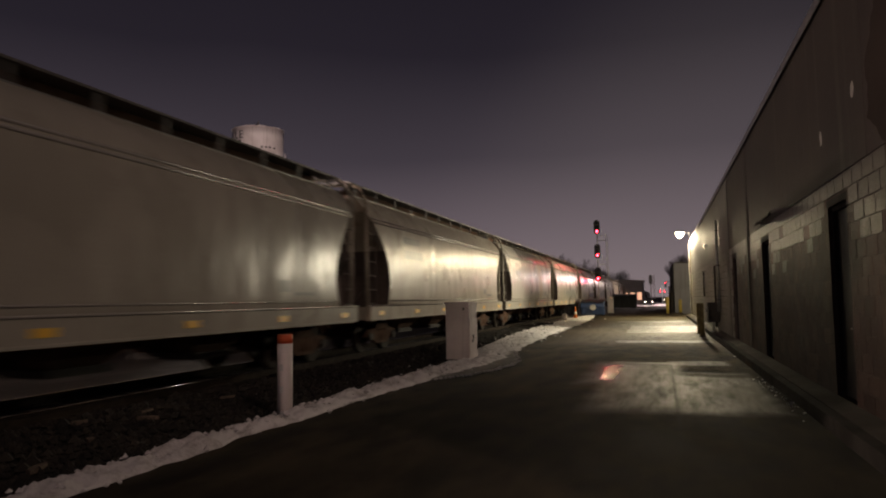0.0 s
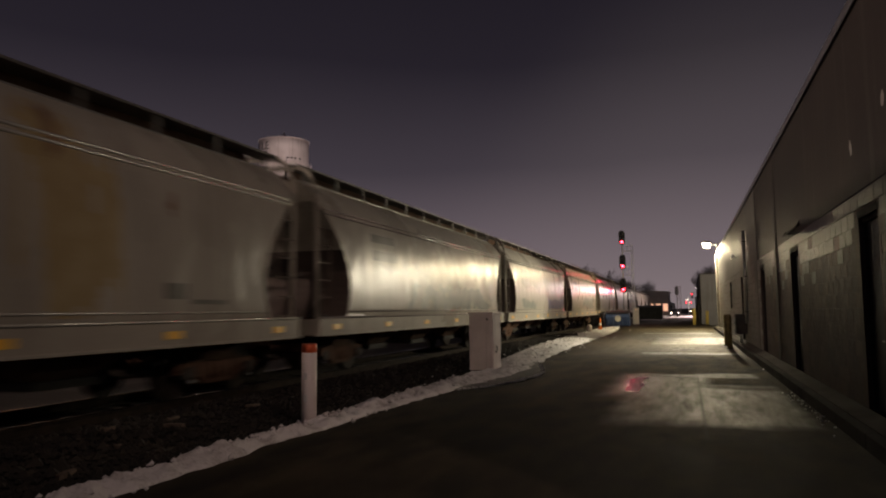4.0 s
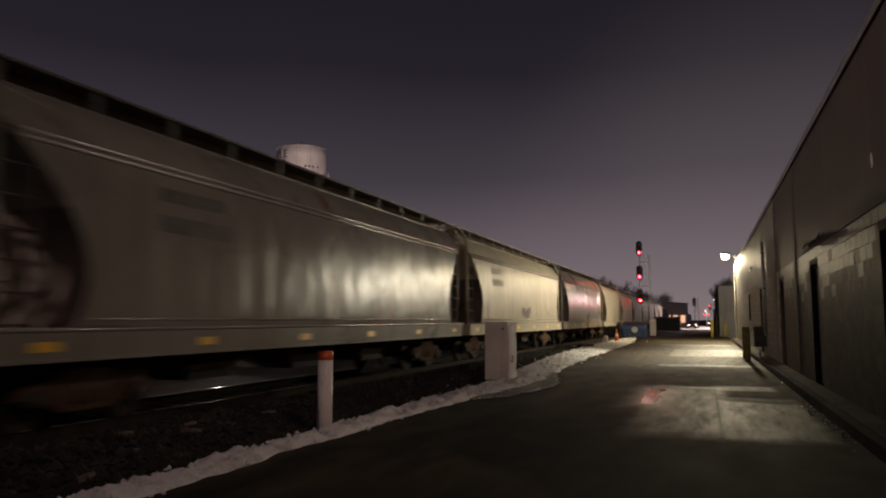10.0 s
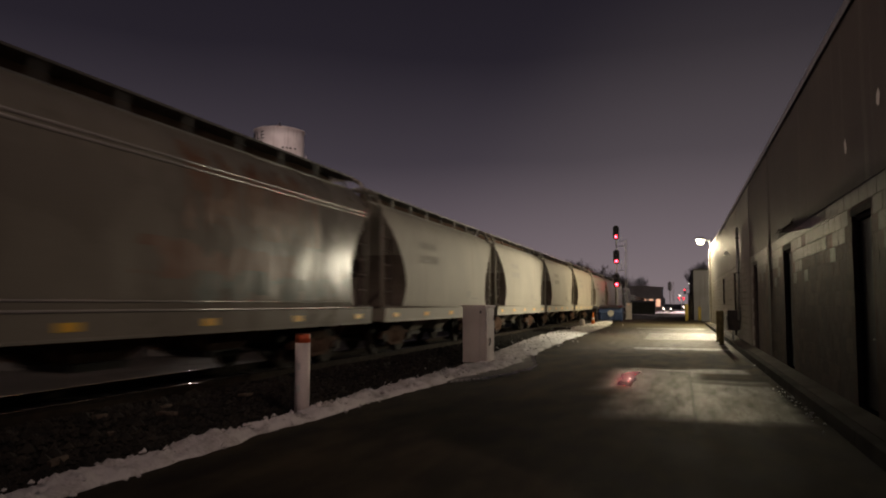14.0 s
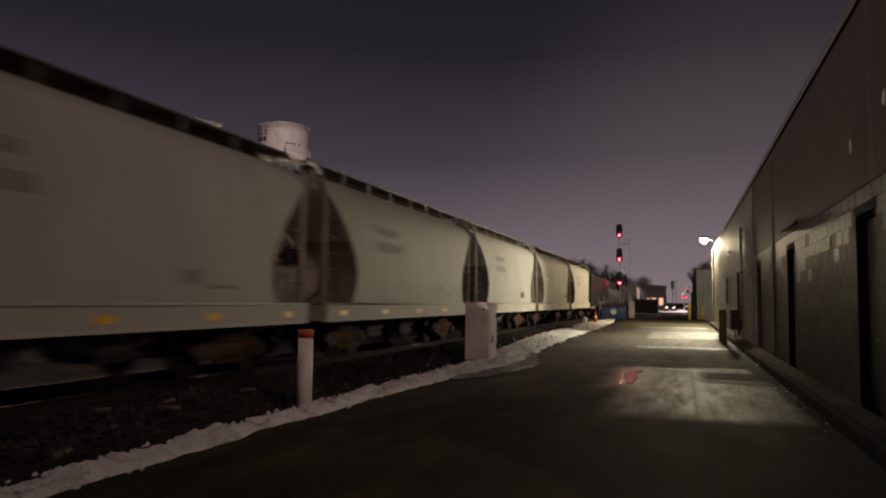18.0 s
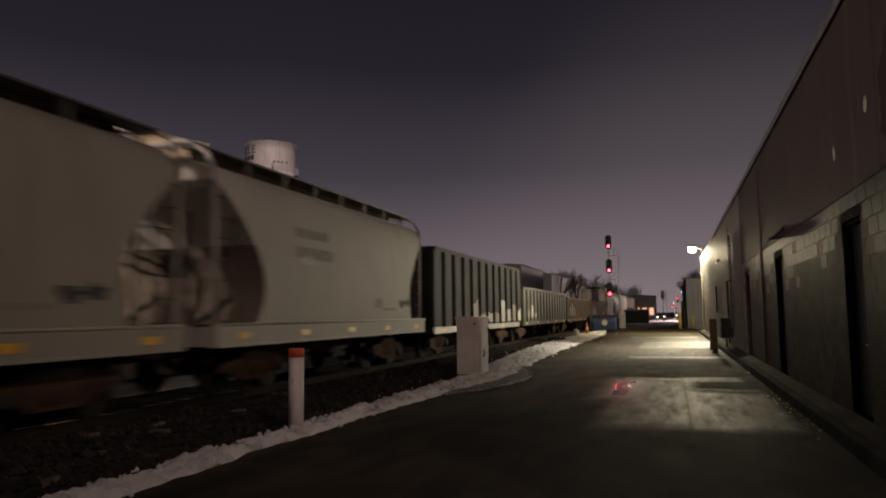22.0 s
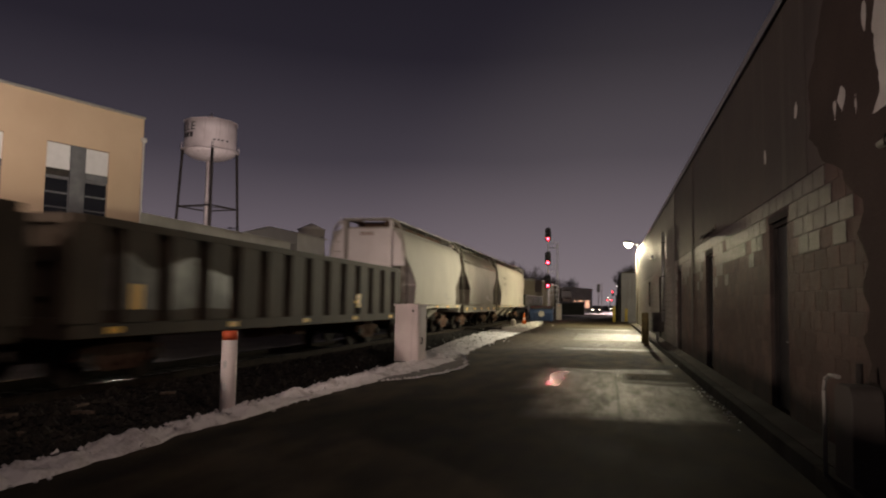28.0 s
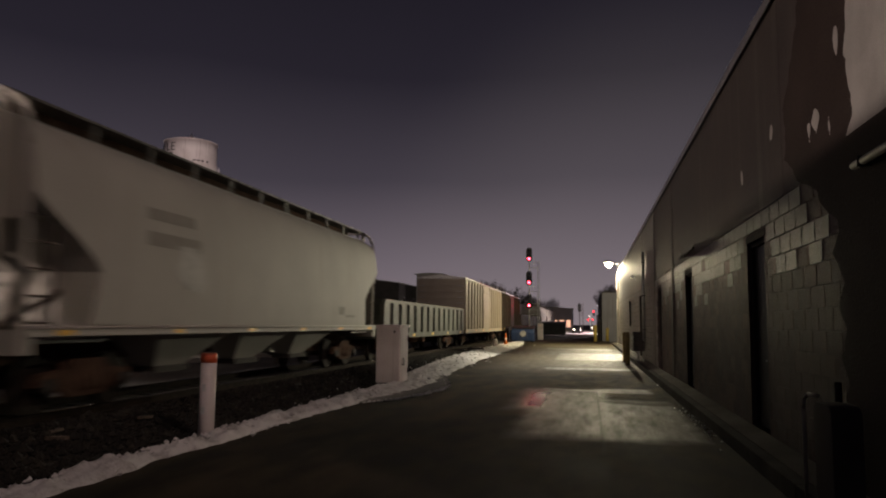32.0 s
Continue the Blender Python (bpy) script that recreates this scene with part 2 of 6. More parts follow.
CONC = (0.19, 0.183, 0.165)
DIM, SEAM = (0.125, 0.117, 0.10), (0.012, 0.010, 0.008)
# the first area is lamplight on the far road, put into a yellowish colour
wet_and_lit_areas(M_ASPHALT, [(-0.9, 43.0, 3.6, 19.0, 1.6, 0.62, (0.086, 0.070, 0.040), 0.36, True),
                      (-0.38, 14.6, 0.92, 4.2, 0.34, 0.46, DIM, 0.5, True), (0.95, 13.2, 0.80, 2.7, 0.20, 0.48, CONC, 0.5, True), (0.80, 18.6, 0.75, 0.75, 0.16, 0.54, CONC, 0.45, True),
                      (0.95, 16.2, 0.8, 0.5, 0.2, 0.6, DIM, 0.4, True), (0.18, 14.0, 0.04, 4.6, 0.06, 0.6, SEAM, 0.3, True), (-0.4, 18.6, 0.8, 0.35, 0.12, 0.45, CONC, 0.5, True),
                      (0.1, 38.0, 1.75, 4.0, 0.14, 0.50, (0.15, 0.14, 0.115), 0.5, True), (0.0, 27.3, 1.7, 0.75, 0.14, 0.48, CONC, 0.55, True), (-0.6, 49.0, 2.2, 1.2, 0.2, 0.5, CONC, 0.5, True),
                      (-1.12, 16.3, 0.62, 2.7, 0.55, 0.21, (0.022, 0.020, 0.017), 1.0, False)])
M_SOIL = mat("frozen_soil", (0.022, 0.019, 0.016), (0.06, 0.052, 0.045), 0.9, 0, 0.5, 30, 0.8)
M_SNOW = mat("old_snow", (0.80, 0.78, 0.77), (0.32, 0.29, 0.27), 0.75, 0, 2.0, 28, 0.8, mix=(0.48, 0.80))
M_ICE = mat("trodden_ice", (0.105, 0.098, 0.09), (0.20, 0.19, 0.178), 0.5, 0, 2.4, 30, 0.5, mix=(0.4, 0.66), spec=0.4)
M_STONE = mat("ballast_stone", (0.012, 0.0100, 0.0074), (0.038, 0.031, 0.023), 0.9, 0, 3, 25, 0.5, random_tint=0.55, island=True)
M_RAIL = mat("rail_steel", (0.018, 0.013, 0.010), (0.034, 0.025, 0.019), 0.92, 0.0, 4, 60, 0.2, rough_var=0.05, spec=0.10)
M_RAILTOP = mat("polished_rail_head", (0.16, 0.15, 0.14), (0.22, 0.21, 0.195), 0.14, 1.0, 6, 60, 0.03, rough_var=0.05)
M_TIE = mat("creosoted_timber", (0.03, 0.024, 0.02), (0.07, 0.06, 0.05), 0.9, 0, 3, 30, 0.6)
# band blocks: the lamp's raking glints put into upright streaks of colour
M_BLOCK = mat("worn_glossy_block", (0.042, 0.029, 0.023), (0.092, 0.074, 0.060), 0.50, 0, 1.3, 55, 0.5, mix=(0.36, 0.66), stretch=(5, 5, 0.7), random_tint=0.18, rough_var=0.24, spec=0.6)
M_MAROON = mat("maroon_painted_block", (0.060, 0.034, 0.027), (0.105, 0.064, 0.052), 0.64, 0, 1.1, 55, 0.6, random_tint=0.28, rough_var=0.20, spec=0.30)
M_BLOCKS = mat("maroon_block_rest", (0.060, 0.034, 0.027), (0.105, 0.064, 0.052), 0.64, 0, 1.1, 55, 0.6, random_tint=0.28, island=True, rough_var=0.20, spec=0.30)
M_BANDREST = mat("pale_block_rest", (0.046, 0.033, 0.026), (0.095, 0.078, 0.063), 0.54, 0, 1.3, 55, 0.5, mix=(0.36, 0.66), stretch=(5, 5, 0.7), random_tint=0.18, island=True, rough_var=0.22, spec=0.6)
# far wall by the lamp: grey lightened to hold lamplight and haze
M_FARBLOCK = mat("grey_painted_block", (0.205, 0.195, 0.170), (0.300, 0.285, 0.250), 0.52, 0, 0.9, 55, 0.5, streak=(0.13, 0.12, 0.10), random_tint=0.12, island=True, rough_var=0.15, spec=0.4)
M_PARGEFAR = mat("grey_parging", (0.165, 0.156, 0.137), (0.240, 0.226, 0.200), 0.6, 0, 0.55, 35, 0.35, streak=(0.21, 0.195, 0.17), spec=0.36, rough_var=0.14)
M_MORTAR = mat("mortar", (0.055, 0.040, 0.035), (0.085, 0.064, 0.056), 0.9, 0, 6, 60, 0.5)
M_PARGE = mat("dark_parging", (0.053, 0.042, 0.037), (0.090, 0.072, 0.063), 0.68, 0, 0.55, 35, 0.35, streak=(0.12, 0.103, 0.09), spec=0.36, rough_var=0.14)
# lamplight on the wall, put into a pale colour
M_PALE = mat("pale_flaking_paint", (0.46, 0.435, 0.40), (0.60, 0.57, 0.53), 0.7, 0, 2, 50, 0.3)
M_PEDESTAL = mat("dull_grey_pedestal", (0.062, 0.053, 0.045), (0.095, 0.082, 0.071), 0.7, 0, 2, 40, 0.15)
M_PIPE = mat("dull_guard_pipe", (0.24, 0.225, 0.20), (0.32, 0.30, 0.27), 0.6, 0, 3, 40, 0.1)
M_DARKAREA = mat("dark_overpaint", (0.042, 0.029, 0.024), (0.068, 0.049, 0.042), 0.8, 0, 0.7, 35, 0.3, spec=0.2)
M_COPING = mat("metal_coping", (0.34, 0.33, 0.31), (0.45, 0.44, 0.41), 0.4, 0.6, 4, 60, 0.1)
M_DOOR = mat("dark_steel_door", (0.018, 0.017, 0.017), (0.03, 0.028, 0.027), 0.5, 0, 3, 50, 0.15)
M_KERB = mat("kerb_concrete", (0.036, 0.032, 0.027), (0.068, 0.061, 0.053), 0.94, 0, 1.5, 60, 0.5, rough_var=0.06, spec=0.15)
M_WALK = mat("worn_walk_concrete", (0.066, 0.057, 0.045), (0.116, 0.102, 0.083), 0.9, 0, 1.2, 60, 0.6, rough_var=0.08, spec=0.2)
# yellow darkened to hold the shade on the guard posts' near side
M_SHADEDPOST = mat("dirty_yellow_paint", (0.15, 0.115, 0.045), (0.085, 0.066, 0.03), 0.7, 0, 4, 40, 0.2, spec=0.2)
M_DARKMETAL = mat("dark_metal", (0.03, 0.027, 0.025), (0.055, 0.047, 0.041), 0.8, 0.1, 6, 60, 0.2, spec=0.25)
M_GALV = mat("galvanised_steel", (0.32, 0.33, 0.33), (0.46, 0.46, 0.45), 0.42, 0.8, 5, 60, 0.1)
M_POST = mat("white_plastic_post", (0.86, 0.79, 0.76), (0.70, 0.63, 0.60), 0.5, 0, 3, 30, 0.1, mix=(0.5, 0.85))
M_ORANGE = mat("orange_tape", (0.75, 0.13, 0.05), (0.6, 0.11, 0.04), 0.45, 0, 5, 40, 0.1)
M_CABINET = mat("painted_cabinet", (0.82, 0.74, 0.71), (0.68, 0.60, 0.57), 0.6, 0.0, 1.6, 40, 0.15, streak=(0.36, 0.29, 0.26))
M_YELLOW = mat("yellow_paint", (0.42, 0.31, 0.07), (0.28, 0.20, 0.05), 0.5, 0, 4, 40, 0.2)
M_CONE = mat("orange_rubber", (0.85, 0.20, 0.03), (0.7, 0.16, 0.03), 0.5, 0, 5, 40, 0.1)
M_WHITE = mat("white_reflective", (0.78, 0.78, 0.76), (0.65, 0.64, 0.6), 0.5, 0, 5, 40, 0.1)
M_BLUE = mat("blue_dumpster_paint", (0.014, 0.030, 0.085), (0.022, 0.045, 0.115), 0.5, 0, 2, 40, 0.2)
M_BLACK = mat("black_dumpster_paint", (0.012, 0.013, 0.016), (0.03, 0.03, 0.034), 0.55, 0, 2, 40, 0.2)
M_TAN = mat("tan_stucco", (0.54, 0.39, 0.27), (0.60, 0.45, 0.32), 0.85, 0, 0.35, 30, 0.35)
M_WINWHITE = mat("white_blind_panel", (0.70, 0.69, 0.70), (0.62, 0.61, 0.62), 0.6, 0, 2, 40, 0.1)
M_WINDARK = mat("slate_panel", (0.10, 0.10, 0.11), (0.15, 0.15, 0.16), 0.5, 0, 2, 40, 0.1)
M_PANE = mat("dark_glass", (0.008, 0.009, 0.011), (0.012, 0.013, 0.015), 0.08, 0, 2, 10, 0.0, rough_var=0.03)
M_LITPANE = glow("lit_window", (1.0, 0.42, 0.22), 0.55)
M_TANK = mat("white_tank_paint", (0.72, 0.65, 0.63), (0.56, 0.49, 0.47), 0.6, 0, 0.35, 12, 0.1, streak=(0.30, 0.24, 0.21))
M_INK = mat("black_lettering", (0.02, 0.02, 0.02), (0.035, 0.03, 0.03), 0.6, 0, 3, 30, 0.05)
M_SHED = mat("pale_metal_shed", (0.52, 0.50, 0.47), (0.62, 0.60, 0.57), 0.6, 0, 0.6, 30, 0.15)
M_ANNEX = mat("grey_violet_render", (0.17, 0.165, 0.19), (0.23, 0.225, 0.25), 0.8, 0, 0.6, 30, 0.2, streak=(0.14, 0.12, 0.12))
M_ROOFDARK = mat("dark_roofing", (0.05, 0.045, 0.045), (0.09, 0.08, 0.075), 0.85, 0, 0.8, 30, 0.3)
M_SCRAP = mat("weathered_scrap_wood", (0.13, 0.098, 0.075), (0.20, 0.155, 0.12), 0.9, 0, 4, 40, 0.6, stretch=(1, 6, 1), spec=0.2)
M_BARK = mat("winter_bark", (0.035, 0.027, 0.024), (0.075, 0.06, 0.052), 0.95, 0, 4, 30, 0.4)
M_HEAD = mat("signal_black", (0.015, 0.014, 0.014), (0.03, 0.028, 0.028), 0.6, 0, 4, 40, 0.1)
M_RED = glow("red_signal_lens", (1.0, 0.016, 0.028), 48.0)
M_LAMPGLOW = glow("lamp_lens", (1.0, 0.90, 0.62), 22.0)
M_FLOODGLOW = glow("flood_lens", (1.0, 0.90, 0.66), 1.5)
M_FARRED = glow("far_red_lamp", (1.0, 0.03, 0.05), 6.0)
M_FARWHITE = glow("far_white_lamp", (1.0, 0.86, 0.74), 7.0)
M_FARWARM = glow("far_warm_lamp", (1.0, 0.55, 0.36), 0.8)
# rolling stock
M_CAR = [mat("hopper_grey", (0.345, 0.322, 0.272), (0.42, 0.392, 0.333), 0.28, 0.0, 0.5, 25, 0.04, streak=(0.22, 0.19, 0.16), rough_var=0.08, dents=0.42, spec=0.165),
         mat("hopper_tan_grey", (0.36, 0.33, 0.275), (0.42, 0.39, 0.325), 0.68, 0.0, 0.5, 25, 0.06, streak=(0.30, 0.25, 0.19), rough_var=0.05, dents=0.18),
         mat("hopper_pale", (0.47, 0.45, 0.40), (0.54, 0.52, 0.46), 0.70, 0.0, 0.5, 25, 0.06, streak=(0.44, 0.40, 0.34), rough_var=0.05, dents=0.18),
         mat("hopper_weathered", (0.41, 0.368, 0.30), (0.33, 0.282, 0.228), 0.29, 0.0, 0.6, 25, 0.05, streak=(0.17, 0.10, 0.06), rough_var=0.08, dents=0.42, spec=0.16),
         mat("hopper_dull_olive", (0.165, 0.150, 0.118), (0.13, 0.117, 0.091), 0.52, 0.0, 0.6, 25, 0.05, streak=(0.15, 0.12, 0.085), rough_var=0.07, dents=0.5, spec=0.11),
         mat("hopper_sand", (0.43, 0.385, 0.28), (0.37, 0.325, 0.235), 0.40, 0.0, 0.6, 25, 0.05, streak=(0.25, 0.19, 0.13), rough_var=0.08, dents=0.35, spec=0.14),
         mat("hopper_dark_steel", (0.215, 0.198, 0.165), (0.275, 0.255, 0.212), 0.28, 0.0, 0.5, 25, 0.04, streak=(0.15, 0.115, 0.085), rough_var=0.08, dents=0.42, spec=0.19),
         # the tan car's end, with the light on it put into white
         mat("hopper_white_end", (0.74, 0.69, 0.66), (0.62, 0.57, 0.54), 0.6, 0.0, 0.8, 25, 0.06, streak=(0.46, 0.40, 0.36), rough_var=0.05)]
M_GON = [mat("gondola_navy", (0.022, 0.023, 0.027), (0.044, 0.042, 0.043), 0.66, 0, 0.7, 25, 0.2, streak=(0.044, 0.036, 0.03), rough_var=0.05, spec=0.10),
         mat("gondola_green_grey", (0.042, 0.046, 0.037), (0.082, 0.085, 0.067), 0.52, 0, 0.7, 25, 0.2, streak=(0.10, 0.098, 0.08), rough_var=0.05, spec=0.16),
         mat("gondola_brown", (0.044, 0.034, 0.025), (0.078, 0.061, 0.044), 0.65, 0, 0.7, 25, 0.2, streak=(0.055, 0.048, 0.038), rough_var=0.05, spec=0.10)]
M_BOXCAR = mat("boxcar_tan", (0.36, 0.31, 0.24), (0.44, 0.385, 0.30), 0.5, 0, 0.6, 25, 0.1, streak=(0.26, 0.2, 0.14))
M_BEAD = mat("worn_steel_bead", (0.34, 0.33, 0.30), (0.42, 0.40, 0.36), 0.24, 0.0, 2, 25, 0.03, rough_var=0.06, spec=0.6)
M_UNDER = mat("grimy_running_gear", (0.066, 0.036, 0.025), (0.118, 0.070, 0.048), 0.95, 0.0, 4, 30, 0.4, rough_var=0.05, spec=0.08)
# end paints darkened to hold the shade in the gaps between cars
M_GRIMESHADE = mat("grimy_end_paint", (0.075, 0.055, 0.045), (0.120, 0.092, 0.076), 0.8, 0, 1.2, 25, 0.2, streak=(0.07, 0.05, 0.038))
M_SHADEPALE = mat("dusty_end_paint", (0.165, 0.138, 0.113), (0.24, 0.205, 0.170), 0.8, 0, 1.2, 25, 0.2, streak=(0.12, 0.09, 0.07), spec=0.2)
M_WHEEL = mat("wheel_steel", (0.02, 0.016, 0.013), (0.045, 0.037, 0.031), 0.8, 0.2, 5, 30, 0.2, spec=0.1)
M_GRATE = mat("roofwalk_grating", (0.085, 0.076, 0.068), (0.14, 0.128, 0.115), 0.6, 0.3, 8, 60, 0.2)
M_REFL = mat("yellow_reflector", (1.0, 0.62, 0.08), (0.95, 0.52, 0.06), 0.35, 0, 5, 40, 0.05)
M_RUST = mat("rust_stain", (0.17, 0.085, 0.045), (0.24, 0.15, 0.095), 0.36, 0, 3, 30, 0.3)
M_OCHRE = mat("ochre_stain", (0.34, 0.26, 0.13), (0.40, 0.32, 0.18), 0.36, 0, 3, 30, 0.1, spec=0.24)
M_TAGS = [mat("spray_paint_blue", (0.055, 0.07, 0.14), (0.12, 0.13, 0.18), 0.32, 0, 3, 30, 0.03, dents=0.3, spec=0.18),
          mat("spray_paint_teal", (0.165, 0.195, 0.175), (0.245, 0.25, 0.215), 0.32, 0, 3, 30, 0.03, dents=0.3, spec=0.18),
          mat("spray_paint_red", (0.24, 0.15, 0.11), (0.29, 0.21, 0.165), 0.32, 0, 3, 30, 0.03, dents=0.3, spec=0.18),
          mat("spray_paint_dark", (0.09, 0.088, 0.08), (0.16, 0.155, 0.135), 0.32, 0, 3, 30, 0.03, dents=0.3, spec=0.18),
          mat("spray_paint_white", (0.5, 0.5, 0.48), (0.36, 0.36, 0.34), 0.32, 0, 3, 30, 0.03, dents=0.3, spec=0.18)]
M_DULL = [mat("dull_spray_grey", (0.22, 0.21, 0.20), (0.36, 0.34, 0.315), 0.6, 0, 2.2, 25, 0.1), mat("dull_spray_brown", (0.13, 0.092, 0.08), (0.20, 0.155, 0.13), 0.6, 0, 2.2, 25, 0.1),
          mat("dull_spray_pale", (0.48, 0.455, 0.42), (0.32, 0.30, 0.276), 0.6, 0, 2.2, 25, 0.1)]
M_MARK = mat("stencilled_marking", (0.13, 0.125, 0.11), (0.18, 0.17, 0.15), 0.32, 0, 5, 30, 0.03, dents=0.3, spec=0.16)
M_MARKMATT = mat("stencilled_marking_matt", (0.32, 0.30, 0.262), (0.38, 0.36, 0.312), 0.8, 0, 5, 30, 0.03)
M_TAGMATT = [mat("spray_paint_blue_matt", (0.15, 0.16, 0.20), (0.25, 0.25, 0.26), 0.75, 0, 3, 30, 0.05), mat("spray_paint_dark_matt", (0.05, 0.05, 0.05), (0.10, 0.10, 0.09), 0.75, 0, 3, 30, 0.05)]


# ---- building blocks ----
def box(bm, x0, x1, y0, y1, z0, z1):
    v = [bm.verts.new(p) for p in ((x0, y0, z0), (x1, y0, z0), (x1, y1, z0), (x0, y1, z0), (x0, y0, z1), (x1, y0, z1), (x1, y1, z1), (x0, y1, z1))]
    for f in ((0, 3, 2, 1), (4, 5, 6, 7), (0, 1, 5, 4), (1, 2, 6, 5), (2, 3, 7, 6), (3, 0, 4, 7)):
        bm.faces.new([v[i] for i in f])
    return v


def rod(bm, a, b, r, n=10, r2=None, caps=True):
    a, b = Vector(a), Vector(b)
    q = (b - a).to_track_quat("Z", "Y")
    r2 = r if r2 is None else r2
    rings = []
    for p, rad in ((a, r), (b, r2)):
        rings.append([bm.verts.new(p + q @ Vector((rad * math.cos(2 * math.pi * i / n), rad * math.sin(2 * math.pi * i / n), 0))) for i in range(n)])
    for i in range(n):
        f = bm.faces.new((rings[0][i], rings[0][(i + 1) % n], rings[1][(i + 1) % n], rings[1][i]))
        f.smooth = n > 6
    if caps:
        bm.faces.new(rings[0][::-1])
        bm.faces.new(rings[1])


def lathe(bm, profile, n=24, at=(0, 0, 0), smooth=True):
    """Rings of (radius, height) round an upright axis."""
    rings = []
    for r, z in profile:
        rings.append([bm.verts.new((at[0] + r * math.cos(2 * math.pi * i / n), at[1] + r * math.sin(2 * math.pi * i / n), at[2] + z)) for i in range(n)])
    for a, b in zip(rings, rings[1:]):
        for i in range(n):
            bm.faces.new((a[i], a[(i + 1) % n], b[(i + 1) % n], b[i])).smooth = smooth
    bm.faces.new(rings[0][::-1])
    bm.faces.new(rings[-1])


def prism(bm, outline, axis, a, b):
    """An outline of (u, v) pairs pulled along an axis from a to b; x: (y, z), y: (x, z), z: (x, y)."""
    def put(u, v, w):
        return {"x": (w, u, v), "y": (u, w, v), "z": (u, v, w)}[axis]
    lo, hi = [bm.verts.new(put(u, v, a)) for u, v in outline], [bm.verts.new(put(u, v, b)) for u, v in outline]
    n = len(outline)
    for i in range(n):
        bm.faces.new((lo[i], lo[(i + 1) % n], hi[(i + 1) % n], hi[i]))
    bm.faces.new(lo[::-1])
    bm.faces.new(hi)


def mesh_of(name, bm, material, bevel=0.0):
    if bevel:
        bmesh.ops.bevel(bm, geom=bm.edges[:], offset=bevel, segments=2, affect="EDGES", profile=0.6)
    bmesh.ops.recalc_face_normals(bm, faces=bm.faces[:])
    me = bpy.data.meshes.new(name)
    bm.to_mesh(me)
    bm.free()
    me.materials.append(material)
    return me


def part(name, bm, material, parent=None, label="", bevel=0.0):
    ob = new(name, mesh_of(name, bm, material, bevel))
    if parent:
        ob.parent = parent
    if label:
        ob["label"] = label
    return ob


def place(name, me, parent, x=0.0, y=0.0, z=0.0, rz=0.0):
    ob = new(name, me)
    ob.parent = parent
    ob.matrix_basis = pose(x, y, z, 0, 0, rz)
    return ob


def empty(name, x=0.0, y=0.0, z=0.0, rz=0.0, **tags):
    ob = new(name)
    ob.matrix_basis = pose(x, y, z, 0, 0, rz)
    return tagged(ob, **tags)


# ---- ground, road, track bed ----
TRACK_X = -8.9
RAIL_Z = 0.20


def grid_sheet(bm, xs, ys, height):
    rows = [[bm.verts.new((x, y, height(x, y))) for x in xs] for y in ys]
    for r0, r1 in zip(rows, rows[1:]):
        for i in range(len(xs) - 1):
            bm.faces.new((r0[i], r0[i + 1], r1[i + 1], r1[i])).smooth = True


def make_ground():
    bm = bmesh.new()
    xs = [-1500, -400, -120, -60, -30, -20, -14, -5.6, 1.9, 6, 20, 60, 200, 1500]
    ys = [-600, -200, -60, -20, 0, 20, 40, 60, 80, 100, 150, 250, 500, 1200, 3000]
    grid_sheet(bm, xs, ys, lambda x, y: -0.10)
    ob = part("ground", bm, M_SOIL)
    tagged(ob, "dark frozen soil and gravel with worn patches", "ground", kind="structure")

    # alley surface: a slab with an uneven, broken edge beside the track
    bm = bmesh.new()
    ys = [-40 + 1.0 * i for i in range(118)]
    left = [-5.35 + 0.25 * noise.noise((0.3 * y, 1.7, 0)) - (0.5 if y > 60 else 0) for y in ys]
    xs_n = 7
    rows = []
    for y, lx in zip(ys, left):
        rows.append([bm.verts.new((lx + (1.88 - lx) * i / xs_n, y, 0.0 + 0.012 * noise.noise((lx + i, 0.25 * y, 3)) - 0.012)) for i in range(xs_n + 1)])
    for a, b in zip(rows, rows[1:]):
        for i in range(xs_n):
            bm.faces.new((a[i], a[i + 1], b[i + 1], b[i])).smooth = True
    low = [(bm.verts.new((r[0].co.x - 0.05, r[0].co.y, -0.12))) for r in rows]
    for i in range(len(rows) - 1):
        bm.faces.new((low[i], rows[i][0], rows[i + 1][0], low[i + 1]))
    ob = part("road", bm, M_ASPHALT)
    tagged(ob, "dark damp asphalt alley beside a railway track", "road", kind="structure")
    return ob


road = make_ground()


